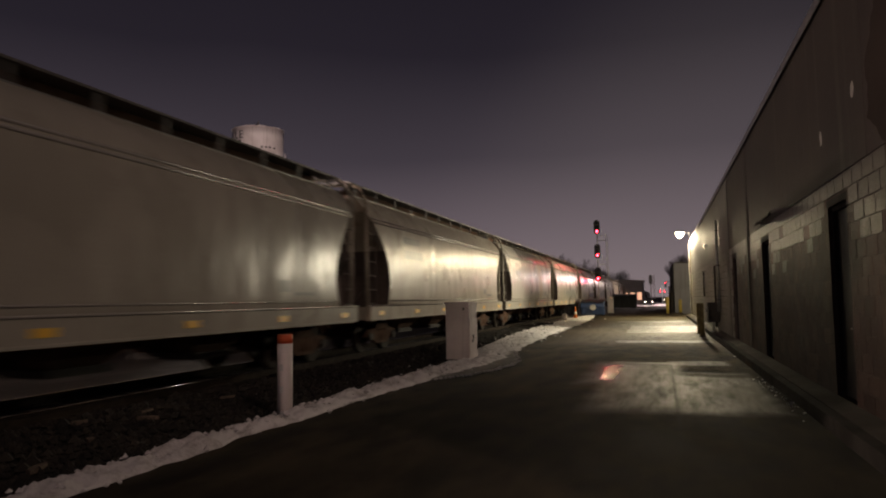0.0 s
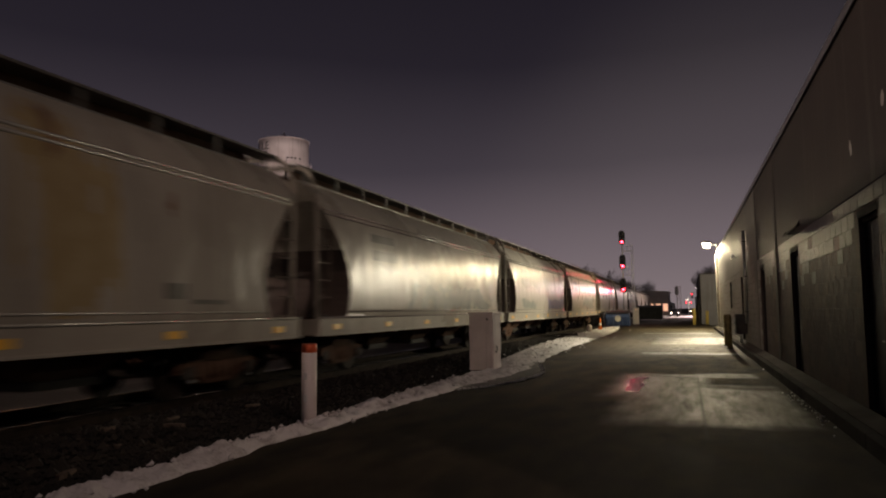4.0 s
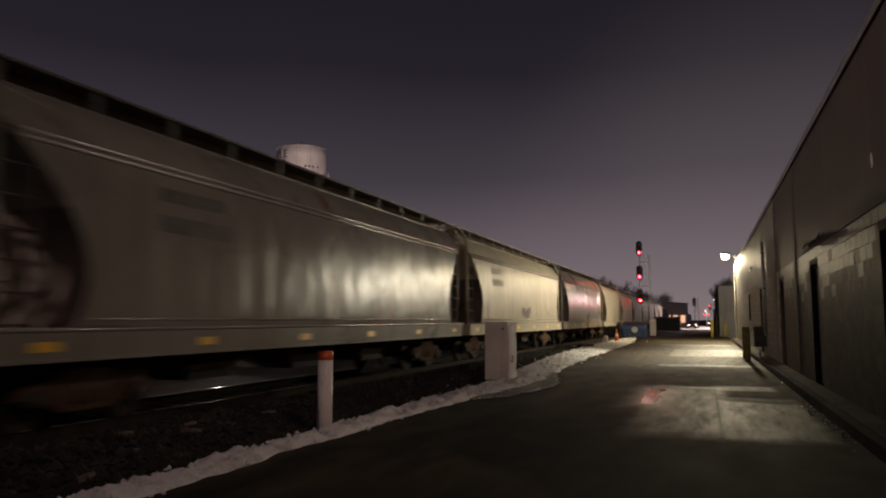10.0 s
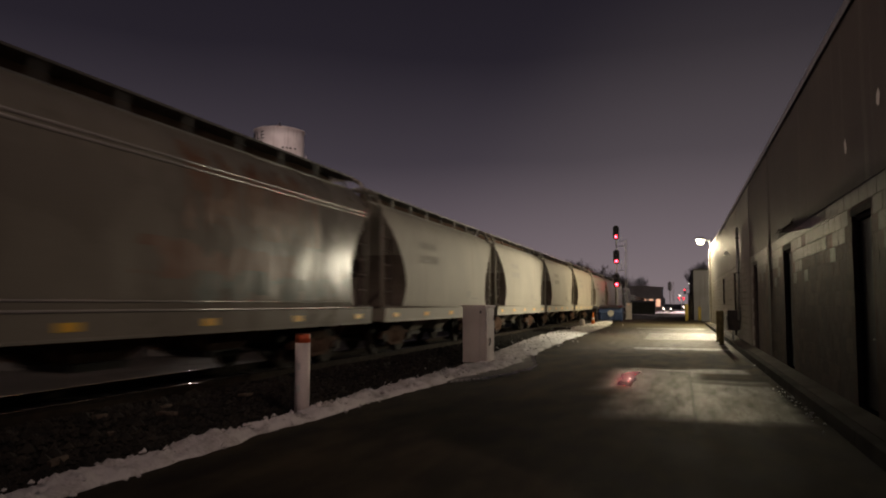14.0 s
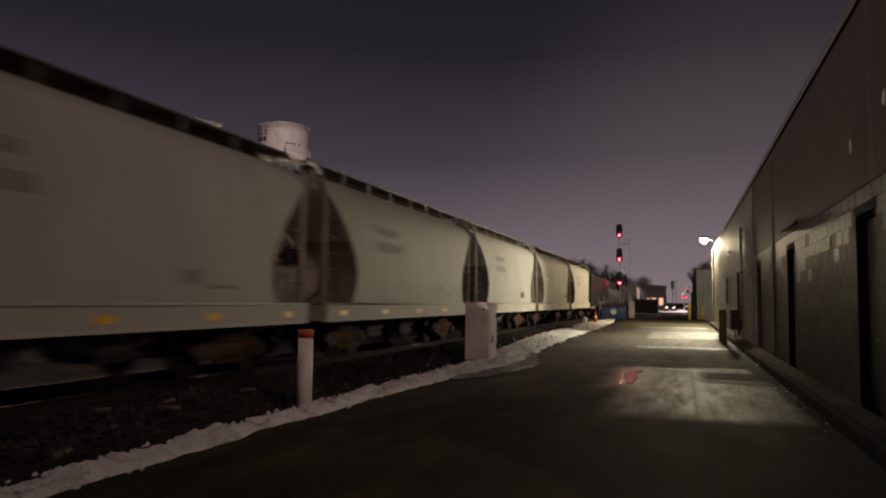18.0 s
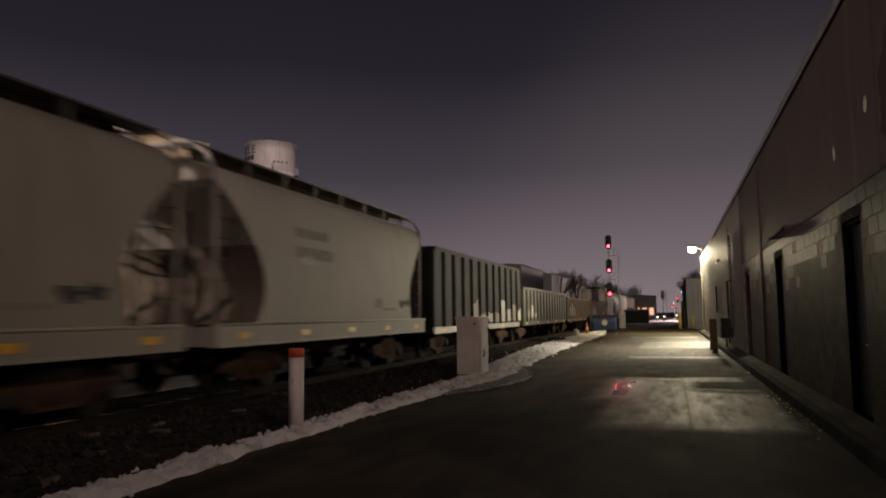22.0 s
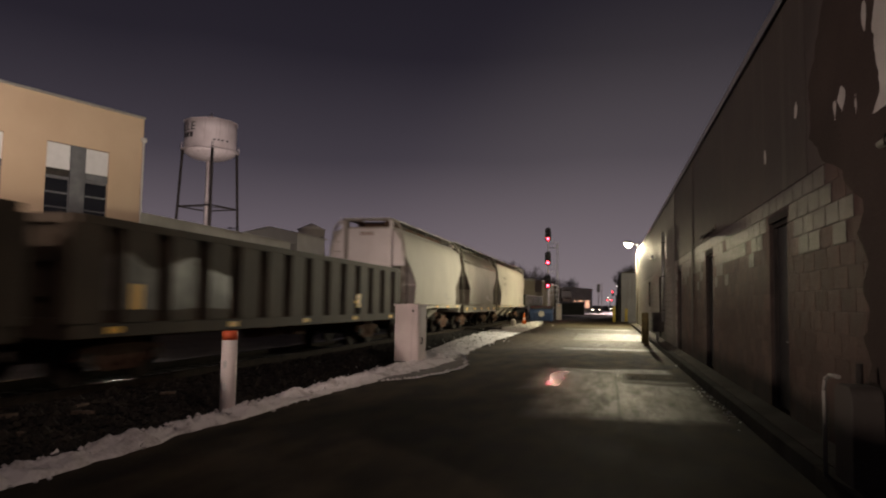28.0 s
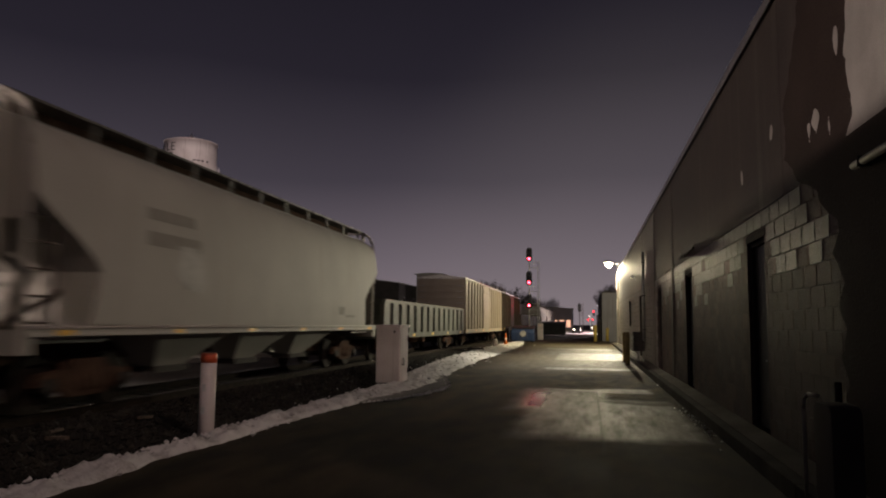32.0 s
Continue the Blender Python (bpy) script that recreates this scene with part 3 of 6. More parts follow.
def make_snow():
    """A ploughed ridge of old snow along the asphalt's edge, wider past the cabinet."""
    prof = [(-10, -5.12, 0.50), (3, -5.12, 0.50), (8, -5.12, 0.46), (12, -5.06, 0.58), (15, -4.92, 0.95), (18, -4.68, 1.15), (21, -4.95, 1.35),
            (26, -5.35, 1.5), (32, -5.65, 1.85), (40, -5.9, 2.15), (50, -5.9, 2.1), (58, -6.1, 1.7), (64, -6.2, 1.2), (70, -6.4, 0.5)]
    def at(y):
        for (a, c0, w0), (b, c1, w1) in zip(prof, prof[1:]):
            if a <= y <= b:
                f = (y - a) / (b - a)
                return c0 + (c1 - c0) * f, w0 + (w1 - w0) * f
        return prof[-1][1:]
    bm = bmesh.new()
    rows = []
    n = 26
    y = -8.0
    while y < 69:
        c, w = at(y)
        c += 0.10 * noise.noise((0.7 * y, 0, 5)) + 0.06 * noise.noise((2.3 * y, 0, 9))
        w *= 1 + 0.30 * noise.noise((0.9 * y, 4, 1)) + 0.18 * noise.noise((3.1 * y, 4, 1))
        row = []
        for i in range(n + 1):
            f = i / n
            x = c - w / 2 + w * f
            ridge = math.sin(math.pi * f) ** 0.7 if 0 < i < n else 0
            h = (0.115 if y < 17 else 0.125 - 0.055 * min(1, (y - 17) / 10)) * ridge * (0.70 + 0.7 * noise.noise((2.2 * x, 1.5 * y, 2)) + 0.65 * noise.noise((6 * x, 5 * y, 7)) + 0.40 * noise.noise((15 * x, 13 * y, 3)) + 0.2 * noise.noise((31 * x, 27 * y, 8)))
            row.append(bm.verts.new((x, y, max(h, 0.006) - (0.03 if i in (0, n) else 0))))
        rows.append(row)
        y += 0.05 if y < 24 else 0.1 if y < 40 else 0.25
    for a, b in zip(rows, rows[1:]):
        for i in range(n):
            bm.faces.new((a[i], a[i + 1], b[i + 1], b[i])).smooth = True
    ob = part("snow_bank", bm, M_SNOW)
    tagged(ob, "dirty ploughed snow ridge along the asphalt edge", "snow", kind="stuff")
    bm = bmesh.new()
    rng = random.Random(4)
    for _ in range(900):
        yy = 2 + 58 * rng.random() ** 1.5
        c, w = at(yy)
        x = c + rng.gauss(0, 0.32) * w
        s = rng.uniform(0.012, 0.055)
        lump(bm, x, yy, s * 0.4 + (0.06 if abs(x - c) < w * 0.4 else 0.0), s, rng)
    # a thin trodden sheet of ice on the road side of the ridge, with a crusted rim
    ice = bmesh.new()
    rows = []
    for k in range(90):
        yy = 14.0 + 0.105 * k
        f = k / 89
        bulge = math.sin(math.pi * f ** 0.75) ** 0.7
        inner = at(yy)[0]
        outer = inner + 0.30 + (1.02 - 0.35 * f) * bulge + 0.10 * noise.noise((1.7 * yy, 2, 6)) + 0.04 * noise.noise((6 * yy, 2, 6))
        rows.append([ice.verts.new((inner + (outer - inner) * q / 8, yy, 0.014 + 0.006 * noise.noise((3 * q, 3 * yy, 1)) - (0.03 if q == 8 else 0))) for q in range(9)])
        for _ in range(5):
            s = rng.uniform(0.012, 0.04)
            lump(bm, outer - 0.02 + rng.gauss(0, 0.02), yy + rng.uniform(-0.05, 0.05), s * 0.25, s, rng)
    for a, b in zip(rows, rows[1:]):
        for q in range(8):
            ice.faces.new((a[q], a[q + 1], b[q + 1], b[q])).smooth = True
    tagged(part("ice_sheet", ice, M_ICE), "thin grey trodden ice beside the snow ridge", "ice", kind="stuff")
    for _ in range(36):
        yy = rng.gauss(13.0, 1.3) if rng.random() < 0.8 else rng.uniform(9, 26)
        x = 1.84 - abs(rng.gauss(0, 0.10))
        s = rng.uniform(0.008, 0.03)
        lump(bm, x, yy, s * 0.5, s, rng)
    ob = part("snow_lumps", bm, M_SNOW)
    tagged(ob, "scattered lumps of old frozen snow", "snow", kind="stuff")


def lump(bm, x, y, z, s, rng):
    v = [bm.verts.new((x + s * dx * rng.uniform(0.7, 1.3), y + s * dy * rng.uniform(0.7, 1.3), z + s * dz * rng.uniform(0.6, 1.1)))
         for dx, dy, dz in ((1, 0, 0), (0, 1, 0), (-1, 0, 0), (0, -1, 0), (0, 0, 0.9), (0, 0, -0.7))]
    for i in range(4):
        bm.faces.new((v[i], v[(i + 1) % 4], v[4]))
        bm.faces.new((v[(i + 1) % 4], v[i], v[5]))


make_snow()


def bed_height(x):
    d = abs(x - TRACK_X)
    if d < 1.5:
        return 0.02
    return max(-0.09, 0.02 - (d - 1.5) * 0.07)


def make_track():
    bed_bm = bmesh.new()
    xs = [TRACK_X - 4 + 0.25 * i for i in range(31)]
    ys = [-30 + 0.5 * i for i in range(200)] + [70 + 8 * i for i in range(1, 60)]
    grid_sheet(bed_bm, xs, ys, lambda x, y: bed_height(x) + 0.035 * noise.noise((1.4 * x, 1.4 * y, 0)))
    bed = part("ballast_bed", bed_bm, M_STONE)
    tagged(bed, "dark crushed stone ballast bed under the track", "ballast", kind="structure")
    rng = random.Random(9)
    bm = bmesh.new()
    for _ in range(15000):
        y = 2.5 + 40 * rng.random() ** 1.6
        x = rng.uniform(TRACK_X + 0.85, -5.35)
        s = rng.uniform(0.02, 0.065) * (1.7 if rng.random() < 0.05 else 1)
        lump(bm, x, y, bed_height(x) + s * 0.4, s, rng)
    ob = part("ballast_stones", bm, M_STONE)
    tagged(ob, "loose angular grey ballast stones", "ballast", kind="stuff")
    # rails
    track = empty("railway_track", label="steel rails on dark timber ties in ballast", category="track", kind="structure")
    for s in (-1, 1):
        c = TRACK_X + s * 0.7525
        bm = bmesh.new()
        prism(bm, [(c - 0.075, RAIL_Z - 0.17), (c + 0.075, RAIL_Z - 0.17), (c + 0.07, RAIL_Z - 0.15), (c + 0.01, RAIL_Z - 0.13), (c + 0.01, RAIL_Z - 0.045),
                   (c + 0.036, RAIL_Z - 0.035), (c + 0.036, RAIL_Z - 0.012), (c - 0.036, RAIL_Z - 0.012), (c - 0.036, RAIL_Z - 0.035), (c - 0.01, RAIL_Z - 0.045), (c - 0.01, RAIL_Z - 0.13), (c - 0.07, RAIL_Z - 0.15)], "y", -40, 420)
        rail = part("rail", bm, M_RAIL, track)
        bm = bmesh.new()
        arc = [math.radians(180 * q / 12) for q in range(13)]
        ends = [[bm.verts.new((c + 0.034 * math.cos(a), y, RAIL_Z - 0.0115 + 0.0115 * math.sin(a))) for a in arc] for y in (-40, 420)]
        for q in range(12):
            bm.faces.new((ends[0][q], ends[0][q + 1], ends[1][q + 1], ends[1][q])).smooth = True
        part("rail_head", bm, M_RAILTOP, rail, "polished running surface")
    bm = bmesh.new()
    box(bm, -1.3, 1.3, -0.115, 0.115, -0.18, 0.0)
    tie = mesh_of("tie", bm, M_TIE, 0.012)
    for i in range(150):
        place("tie", tie, track, TRACK_X, -14 + 0.53 * i, RAIL_Z - 0.165)


make_track()


# ---- block building along the alley ----
WALL_X = 2.30
WALK_Z = 0.22
DOORS = ((10.15, 11.20, 2.83), (16.98, 18.10, 2.83), (23.95, 25.15, 2.85))
COURSE, BLOCK_L = 0.2285, 0.458
BAND_Z = WALK_Z + 13 * COURSE


def in_door(y0, y1, z):
    return any(y1 > a and y0 < b and z < h for a, b, h in DOORS)


def make_building():
    y_lo, y_hi, top = 3.4, 60.0, 5.76
    wall = empty("wall_east", label="dark painted concrete block wall with smooth parging above", category="wall", kind="structure")
    bm = bmesh.new()
    edges = [y_lo] + [e for a, b, h in DOORS for e in (a, b)] + [y_hi]
    for a, b in zip(edges[::2], edges[1::2]):
        box(bm, WALL_X + 0.004, WALL_X + 0.24, a, b, -0.1, BAND_Z)
    for a, b, h in DOORS:
        box(bm, WALL_X + 0.004, WALL_X + 0.24, a, b, h, BAND_Z)
    part("block_core", bm, M_MORTAR, wall)
    # smooth parged upper wall, in bays with slight steps: dark paint near the corner, grey further on, lightened for
    # lamplight
    for lo_, hi_, m, lab in ((y_lo, 26.2, M_PARGE, "smooth dark parged upper wall"), (26.2, y_hi, M_PARGEFAR, "smooth grey parged upper wall, lightened as lamplit")):
        bm = bmesh.new()
        y, k = lo_, 0
        while y < hi_ - 0.01:
            y2 = min(hi_, y + 5.7)
            box(bm, WALL_X - 0.004 - 0.003 * (k % 2), WALL_X + 0.24, y, y2, BAND_Z, top)
            y = y2
            k += 1
        part("parged_upper_wall", bm, m, wall, lab)
    bm = bmesh.new()
    box(bm, WALL_X - 0.06, WALL_X + 0.30, y_lo, y_hi + 0.05, top, top + 0.05)
    box(bm, WALL_X - 0.06, WALL_X - 0.045, y_lo, y_hi + 0.05, top - 0.10, top)
    part("coping", bm, M_COPING, wall, "thin metal roof edge")
    # end wall, back and roof close the building
    bm = bmesh.new()
    box(bm, WALL_X + 0.24, 22, y_hi - 0.25, y_hi, -0.1, top)
    box(bm, WALL_X + 0.24, 22, y_lo, y_lo + 0.25, -0.1, top)
    box(bm, 21.75, 22, y_lo, y_hi, -0.1, top)
    box(bm, WALL_X + 0.24, 22, y_lo, y_hi, top - 0.3, top - 0.1)
    part("far_walls", bm, M_PARGE, wall)
    # pilasters mid-wall; the pale one beside the lamp stands in for lamplit wall
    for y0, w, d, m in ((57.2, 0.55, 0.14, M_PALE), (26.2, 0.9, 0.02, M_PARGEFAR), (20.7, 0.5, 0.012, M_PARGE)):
        bm = bmesh.new()
        box(bm, WALL_X - d, WALL_X + 0.002, y0, y0 + w, WALK_Z - 0.05, top - 0.12)
        part("pilaster", bm, m, wall, bevel=0.01)
    # a darker area near the wall's corner, and a pale ragged patch of painted lamplight
    def ragged(name, material, label, x, z0, z1, rim, seed, y_from=None, rough=1.0):
        bm = bmesh.new()
        n = 90
        rows = []
        for j in range(n + 1):
            z = z0 + (z1 - z0) * j / n
            wob = rough * (0.30 * noise.noise((1.4 * z, seed, 0)) + 0.22 * noise.noise((4.1 * z, seed, 3)) + 0.09 * noise.noise((13 * z, seed, 6)))
            far = rim(z) + wob
            near = y_lo + 0.02 if y_from is None else y_from(z) + rough * 0.2 * noise.noise((5 * z, seed + 4, 1))
            rows.append([bm.verts.new((x, near + (far - near) * i / 6, z)) for i in range(7)])
        for r0, r1 in zip(rows, rows[1:]):
            for i in range(6):
                bm.faces.new((r0[i], r1[i], r1[i + 1], r0[i + 1]))
        part(name, bm, material, wall, label)
    ragged("overpaint", M_DARKAREA, "dark uneven area of wall", WALL_X - 0.0125, WALK_Z, top - 0.11, lambda z: 7.25 + max(0, min(1.7, (z - 2.6) * 1.7)) - max(0, z - 4.2) * 0.8, 3.3)
    ragged("flaking_paint", M_PALE, "pale patch of lamplight painted on the wall", WALL_X - 0.016, 3.34, top - 0.11,
           lambda z: 6.90 - 0.25 * max(0.0, z - 4.1), 1.7, None, 0.55)
    for zc, h, y0, w in ((3.72, 0.13, 7.75, 0.10), (3.56, 0.09, 7.35, 0.05), (4.30, 0.14, 7.05, 0.05), (4.08, 0.10, 9.5, 0.04), (3.86, 0.11, 11.3, 0.05), (3.66, 0.10, 7.98, 0.05)):
        ragged("paint_flake", M_PALE, "pale painted fleck beside the lit patch", WALL_X - 0.016, zc - h, zc + h, lambda z: y0 + w * (1 - ((z - zc) / h) ** 2), 5 + zc,
               lambda z: y0 - w * (1 - ((z - zc) / h) ** 2), 0.3)
    # kerb and narrow walk
    bm = bmesh.new()
    for i in range(28):
        a = y_lo + 2.0 * i
        box(bm, 1.87, 2.02, a + 0.006, a + 1.994, -0.1, 0.17)
    ob = part("kerb", bm, M_KERB, None, bevel=0.012)
    tagged(ob, "worn concrete kerb along the block wall", "kerb", kind="structure")
    bm = bmesh.new()
    for i in range(28):
        a = y_lo + 2.0 * i
        prism(bm, [(2.026, -0.1), (WALL_X + 0.01, -0.1), (WALL_X + 0.01, 0.22), (2.026, 0.172)], "y", a + 0.004, a + 1.996)
    ob = part("pavement", bm, M_WALK)
    tagged(ob, "narrow concrete walk between kerb and wall", "pavement", kind="structure")
    for k, (a, b, h) in enumerate(DOORS):
        door = empty("door_%d" % (k + 1), WALL_X, (a + b) / 2, WALK_Z, label="dark steel door recessed in the block wall, shut", category="door", kind="structure")
        w, hh = (b - a) / 2, h - WALK_Z
        bm = bmesh.new()
        for s in (-1, 1):
            box(bm, 0.05, 0.16, *sorted((s * (w - 0.06), s * w)), 0, hh)
        box(bm, 0.05, 0.16, -w + 0.06, w - 0.06, hh - 0.06, hh)
        part("door_frame", bm, M_DARKMETAL, door)
        bm = bmesh.new()
        box(bm, 0.10, 0.145, -w + 0.064, w - 0.064, 0.01, hh - 0.064)
        part("door_leaf", bm, M_DOOR, door, bevel=0.004)
        bm = bmesh.new()
        rod(bm, (0.04, -w + 0.16, 0.95), (0.10, -w + 0.16, 0.95), 0.012)
        rod(bm, (0.04, -w + 0.15, 0.95), (0.04, -w + 0.28, 0.95), 0.011)
        part("door_handle", bm, M_GALV, door)
        bm = bmesh.new()
        box(bm, -0.003, 0.2, -w - 0.05, w + 0.05, hh, hh + 0.10)
        part("lintel", bm, M_DARKMETAL, door)
    return wall


wall_east = make_building()


def make_wall_fittings():
    # canopy over the middle door
    c = empty("door_canopy", WALL_X, 17.6, 3.30, label="thin dark metal canopy over a door", category="canopy")
    bm = bmesh.new()
    prism(bm, [(-0.06, 0.0), (0.0, 0.03), (0.0, 0.05), (-0.06, 0.02)], "y", -1.2, 1.2)
    part("canopy_sheet", bm, M_DARKMETAL, c)
    for y in (-1.1, 1.1):
        bm = bmesh.new()
        rod(bm, (-0.05, y, 0.02), (0, y, 0.12), 0.008, 8)
        part("tie_rod", bm, M_DARKMETAL, c)
    bm = bmesh.new()
    box(bm, -0.066, -0.06, -1.2, 1.2, -0.01, 0.03)
    part("fascia", bm, M_DARKMETAL, c)
    # downpipes and conduits
    for y, z0, z1, r, gap, m, name in ((30.6, 1.0, 4.65, 0.055, 0.08, M_GALV, "downpipe"), (32.6, 0.3, 2.9, 0.04, 0.06, M_DARKMETAL, "conduit"), (41.0, 1.6, 2.95, 0.035, 0.05, M_DARKMETAL, "conduit")):
        d = empty(name, WALL_X - gap, y, z0, label="upright metal %s clamped to the block wall" % name, category="pipe")
        bm = bmesh.new()
        rod(bm, (0, 0, 0), (0, 0, z1 - z0), r, 12)
        part("pipe", bm, m, d)
        for f in (0.12, 0.5, 0.88):
            bm = bmesh.new()
            box(bm, -r - 0.01, gap + 0.005, -r - 0.012, r + 0.012, (z1 - z0) * f, (z1 - z0) * f + 0.03)
            part("clamp", bm, M_DARKMETAL, d)
    # level pale rod put where a pale streak lies along the wall
    d = empty("conduit", WALL_X - 0.07, 3.5, 3.0, label="level pale rod clamped to the block wall", category="pipe")
    bm = bmesh.new()
    rod(bm, (0, 0, 0), (0, 3.1, 0), 0.035, 12)
    part("pipe", bm, M_PIPE, d)
    for y in (0.4, 1.6, 2.9):
        bm = bmesh.new()
        box(bm, -0.04, 0.075, y - 0.015, y + 0.015, -0.045, 0.045)
        part("clamp", bm, M_DARKMETAL, d)
    s = empty("wall_flood", WALL_X, FLOOD_AT[1], FLOOD_AT[2], label="small shielded floodlight on a wall arm, lit", category="lamp")
    bm = bmesh.new()
    box(bm, -0.03, 0.005, -0.07, 0.07, -0.12, 0.06)
    part("back_plate", bm, M_GALV, s, bevel=0.004)
    bm = bmesh.new()
    rod(bm, (0, 0, -0.03), (-0.14, -0.01, 0.10), 0.02, 8)
    part("arm", bm, M_GALV, s)
    bm = bmesh.new()
    prism(bm, [(-0.24, -0.02), (-0.20, 0.10), (-0.10, 0.12), (-0.08, 0.05), (-0.19, -0.08)], "y", -0.15, 0.11)
    part("housing", bm, M_GALV, s, bevel=0.006)
    bm = bmesh.new()
    prism(bm, [(-0.238, -0.032), (-0.200, -0.074), (-0.206, -0.084), (-0.246, -0.040)], "y", -0.13, 0.09)
    part("lens", bm, M_FLOODGLOW, s, "glowing warm lens")
    # wall lamp
    w = empty("wall_lamp", WALL_X, LAMP_AT[1], LAMP_AT[2], label="bright floodlight on an arm at the wall's end, lit", category="lamp")
    bm = bmesh.new()
    box(bm, -0.04, 0.02, -0.09, 0.09, -1.10, 0.02)
    part("back_plate", bm, M_GALV, w)
    bm = bmesh.new()
    rod(bm, (-0.02, 0, -0.14), (-0.46, 0, 0.04), 0.03, 12)
    part("arm", bm, M_GALV, w)
    bm = bmesh.new()
    prism(bm, [(-1.02, 0.05), (-0.42, 0.0), (-0.40, 0.14), (-0.92, 0.19)], "y", -0.24, 0.24)
    part("housing", bm, M_DARKMETAL, w, bevel=0.008)
    # glowing lens enlarged to stand in for the lamp's glare
    bm = bmesh.new()
    prism(bm, [(-1.00, 0.044), (-0.43, -0.004), (-0.47, -0.24), (-0.66, -0.34), (-0.90, -0.24)], "y", -0.23, 0.23)
    part("lens", bm, M_LAMPGLOW, w, "glowing warm white lens")
    # meters guarded by yellow posts
    for x, y, h in ((1.55, 33.0, 1.25), (1.55, 30.4, 1.28)):
        b = empty("guard_post", x, y, 0, label="yellow steel guard post by the wall meters, darkened as shaded", category="bollard", group="guard posts")
        bm = bmesh.new()
        lathe(bm, [(0.085, 0.0), (0.085, h), (0.07, h + 0.05), (0.03, h + 0.075)], 18)
        part("tube", bm, M_SHADEDPOST, b)
        bm = bmesh.new()
        lathe(bm, [(0.13, 0.0), (0.13, 0.03), (0.09, 0.035)], 18)
        part("footing", bm, M_KERB, b)
    g = empty("utility_meter", 2.05, 31.6, 0.2, label="grey utility meter cabinet with pipes on the wall", category="meter")
    bm = bmesh.new()
    box(bm, -0.2, 0.22, -0.45, 0.45, 0.35, 1.15)
    part("cabinet", bm, M_DARKMETAL, g, bevel=0.015)
    bm = bmesh.new()
    rod(bm, (-0.21, 0.1, 0.85), (-0.27, 0.1, 0.85), 0.11, 16)
    part("dial", bm, M_GALV, g)
    for y in (-0.3, 0.3):
        bm = bmesh.new()
        rod(bm, (0, y, -0.05), (0, y, 0.36), 0.035, 10)
        part("pipe", bm, M_GALV, g)
    # rounded cabinet on the kerb near the corner
    u = empty("utility_pedestal", 2.04, 6.75, 0.16, label="dull grey rounded utility pedestal with a bent guard pipe", category="pedestal")
    bm = bmesh.new()
    hw = 0.24
    out = [(-hw, 0.0), (hw, 0.0), (hw, 0.72)] + [(hw - 0.10 + 0.10 * math.cos(a), 0.72 + 0.10 * math.sin(a)) for a in (0.4, 0.8, 1.2, 1.57)] + \
          [(-hw + 0.10 + 0.10 * math.cos(a), 0.72 + 0.10 * math.sin(a)) for a in (1.57, 1.95, 2.35, 2.75)] + [(-hw, 0.72)]
    prism(bm, out, "x", -0.10, 0.14)
    part("housing", bm, M_PEDESTAL, u, bevel=0.01)
    bm = bmesh.new()
    hoop = [(-0.16, hw + 0.07, -0.02), (-0.16, hw + 0.07, 0.74), (-0.16, hw + 0.03, 0.84), (-0.15, hw - 0.06, 0.88), (-0.13, -0.02, 0.885)]
    for p, q in zip(hoop, hoop[1:]):
        rod(bm, p, q, 0.018, 8)
    part("guard_pipe", bm, M_PIPE, u, "pale bent guard pipe")
    bm = bmesh.new()
    rod(bm, (0.05, 0.05, 0.83), (0.05, 0.05, 1.0), 0.03, 10)
    part("pipe_stub", bm, M_DARKMETAL, u)


make_wall_fittings()


# ---- alley things ----
def make_marker_post():
    p = empty("marker_post", -5.37, 9.55, 0.0, label="white plastic marker post with an orange band at its top", category="post")
    bm = bmesh.new()
    lathe(bm, [(0.112, -0.1), (0.112, 1.02)], 28)
    part("tube", bm, M_POST, p)
    bm = bmesh.new()
    lathe(bm, [(0.1145, 1.02), (0.1145, 1.09), (0.1145, 1.135), (0.10, 1.15)], 28)
    part("band", bm, M_ORANGE, p, "orange band")
    for z in (0.30, 0.62):
        bm = bmesh.new()
        box(bm, -0.03, 0.03, -0.1155, -0.112, z, z + 0.10)
        part("sticker", bm, M_WHITE, p)


make_marker_post()


def make_cabinet():
    c = empty("signal_cabinet", -5.02, 18.55, 0.0, -8.0, label="weathered grey metal trackside cabinet with a rusty lid", category="cabinet")
    bm = bmesh.new()
    box(bm, -0.45, 0.21, -0.30, 0.30, -0.1, 1.50)
    part("body", bm, M_CABINET, c, bevel=0.012)
    bm = bmesh.new()
    box(bm, -0.48, 0.24, -0.33, 0.33, 1.50, 1.56)
    part("lid", bm, M_CABINET, c, "rust-streaked lid", bevel=0.012)
    bm = bmesh.new()
    box(bm, 0.212, 0.226, -0.26, 0.26, 0.06, 1.42)
    door = part("door", bm, M_CABINET, c, bevel=0.004)
    for z in (0.30, 1.15):
        bm = bmesh.new()
        rod(bm, (0.235, 0.25, z), (0.235, 0.25, z + 0.14), 0.014, 8)
        part("hinge", bm, M_DARKMETAL, door)
    bm = bmesh.new()
    for i in range(8):
        a, b = -2.4 + 0.6 * i, -2.4 + 0.6 * (i + 1)
        if i < 6:
            rod(bm, (0.24, -0.10 + 0.07 * math.cos(a), 0.60 + 0.09 * math.sin(a)), (0.24, -0.10 + 0.07 * math.cos(b), 0.60 + 0.09 * math.sin(b)), 0.011, 6)
    part("handle", bm, M_DARKMETAL, door, "dark looped handle")
    for x in (-0.05,):
        bm = bmesh.new()
        rod(bm, (x + 0.12, -0.300, 1.38), (x + 0.12, -0.310, 1.38), 0.03, 12)
        part("vent_hole", bm, M_DARKMETAL, c)
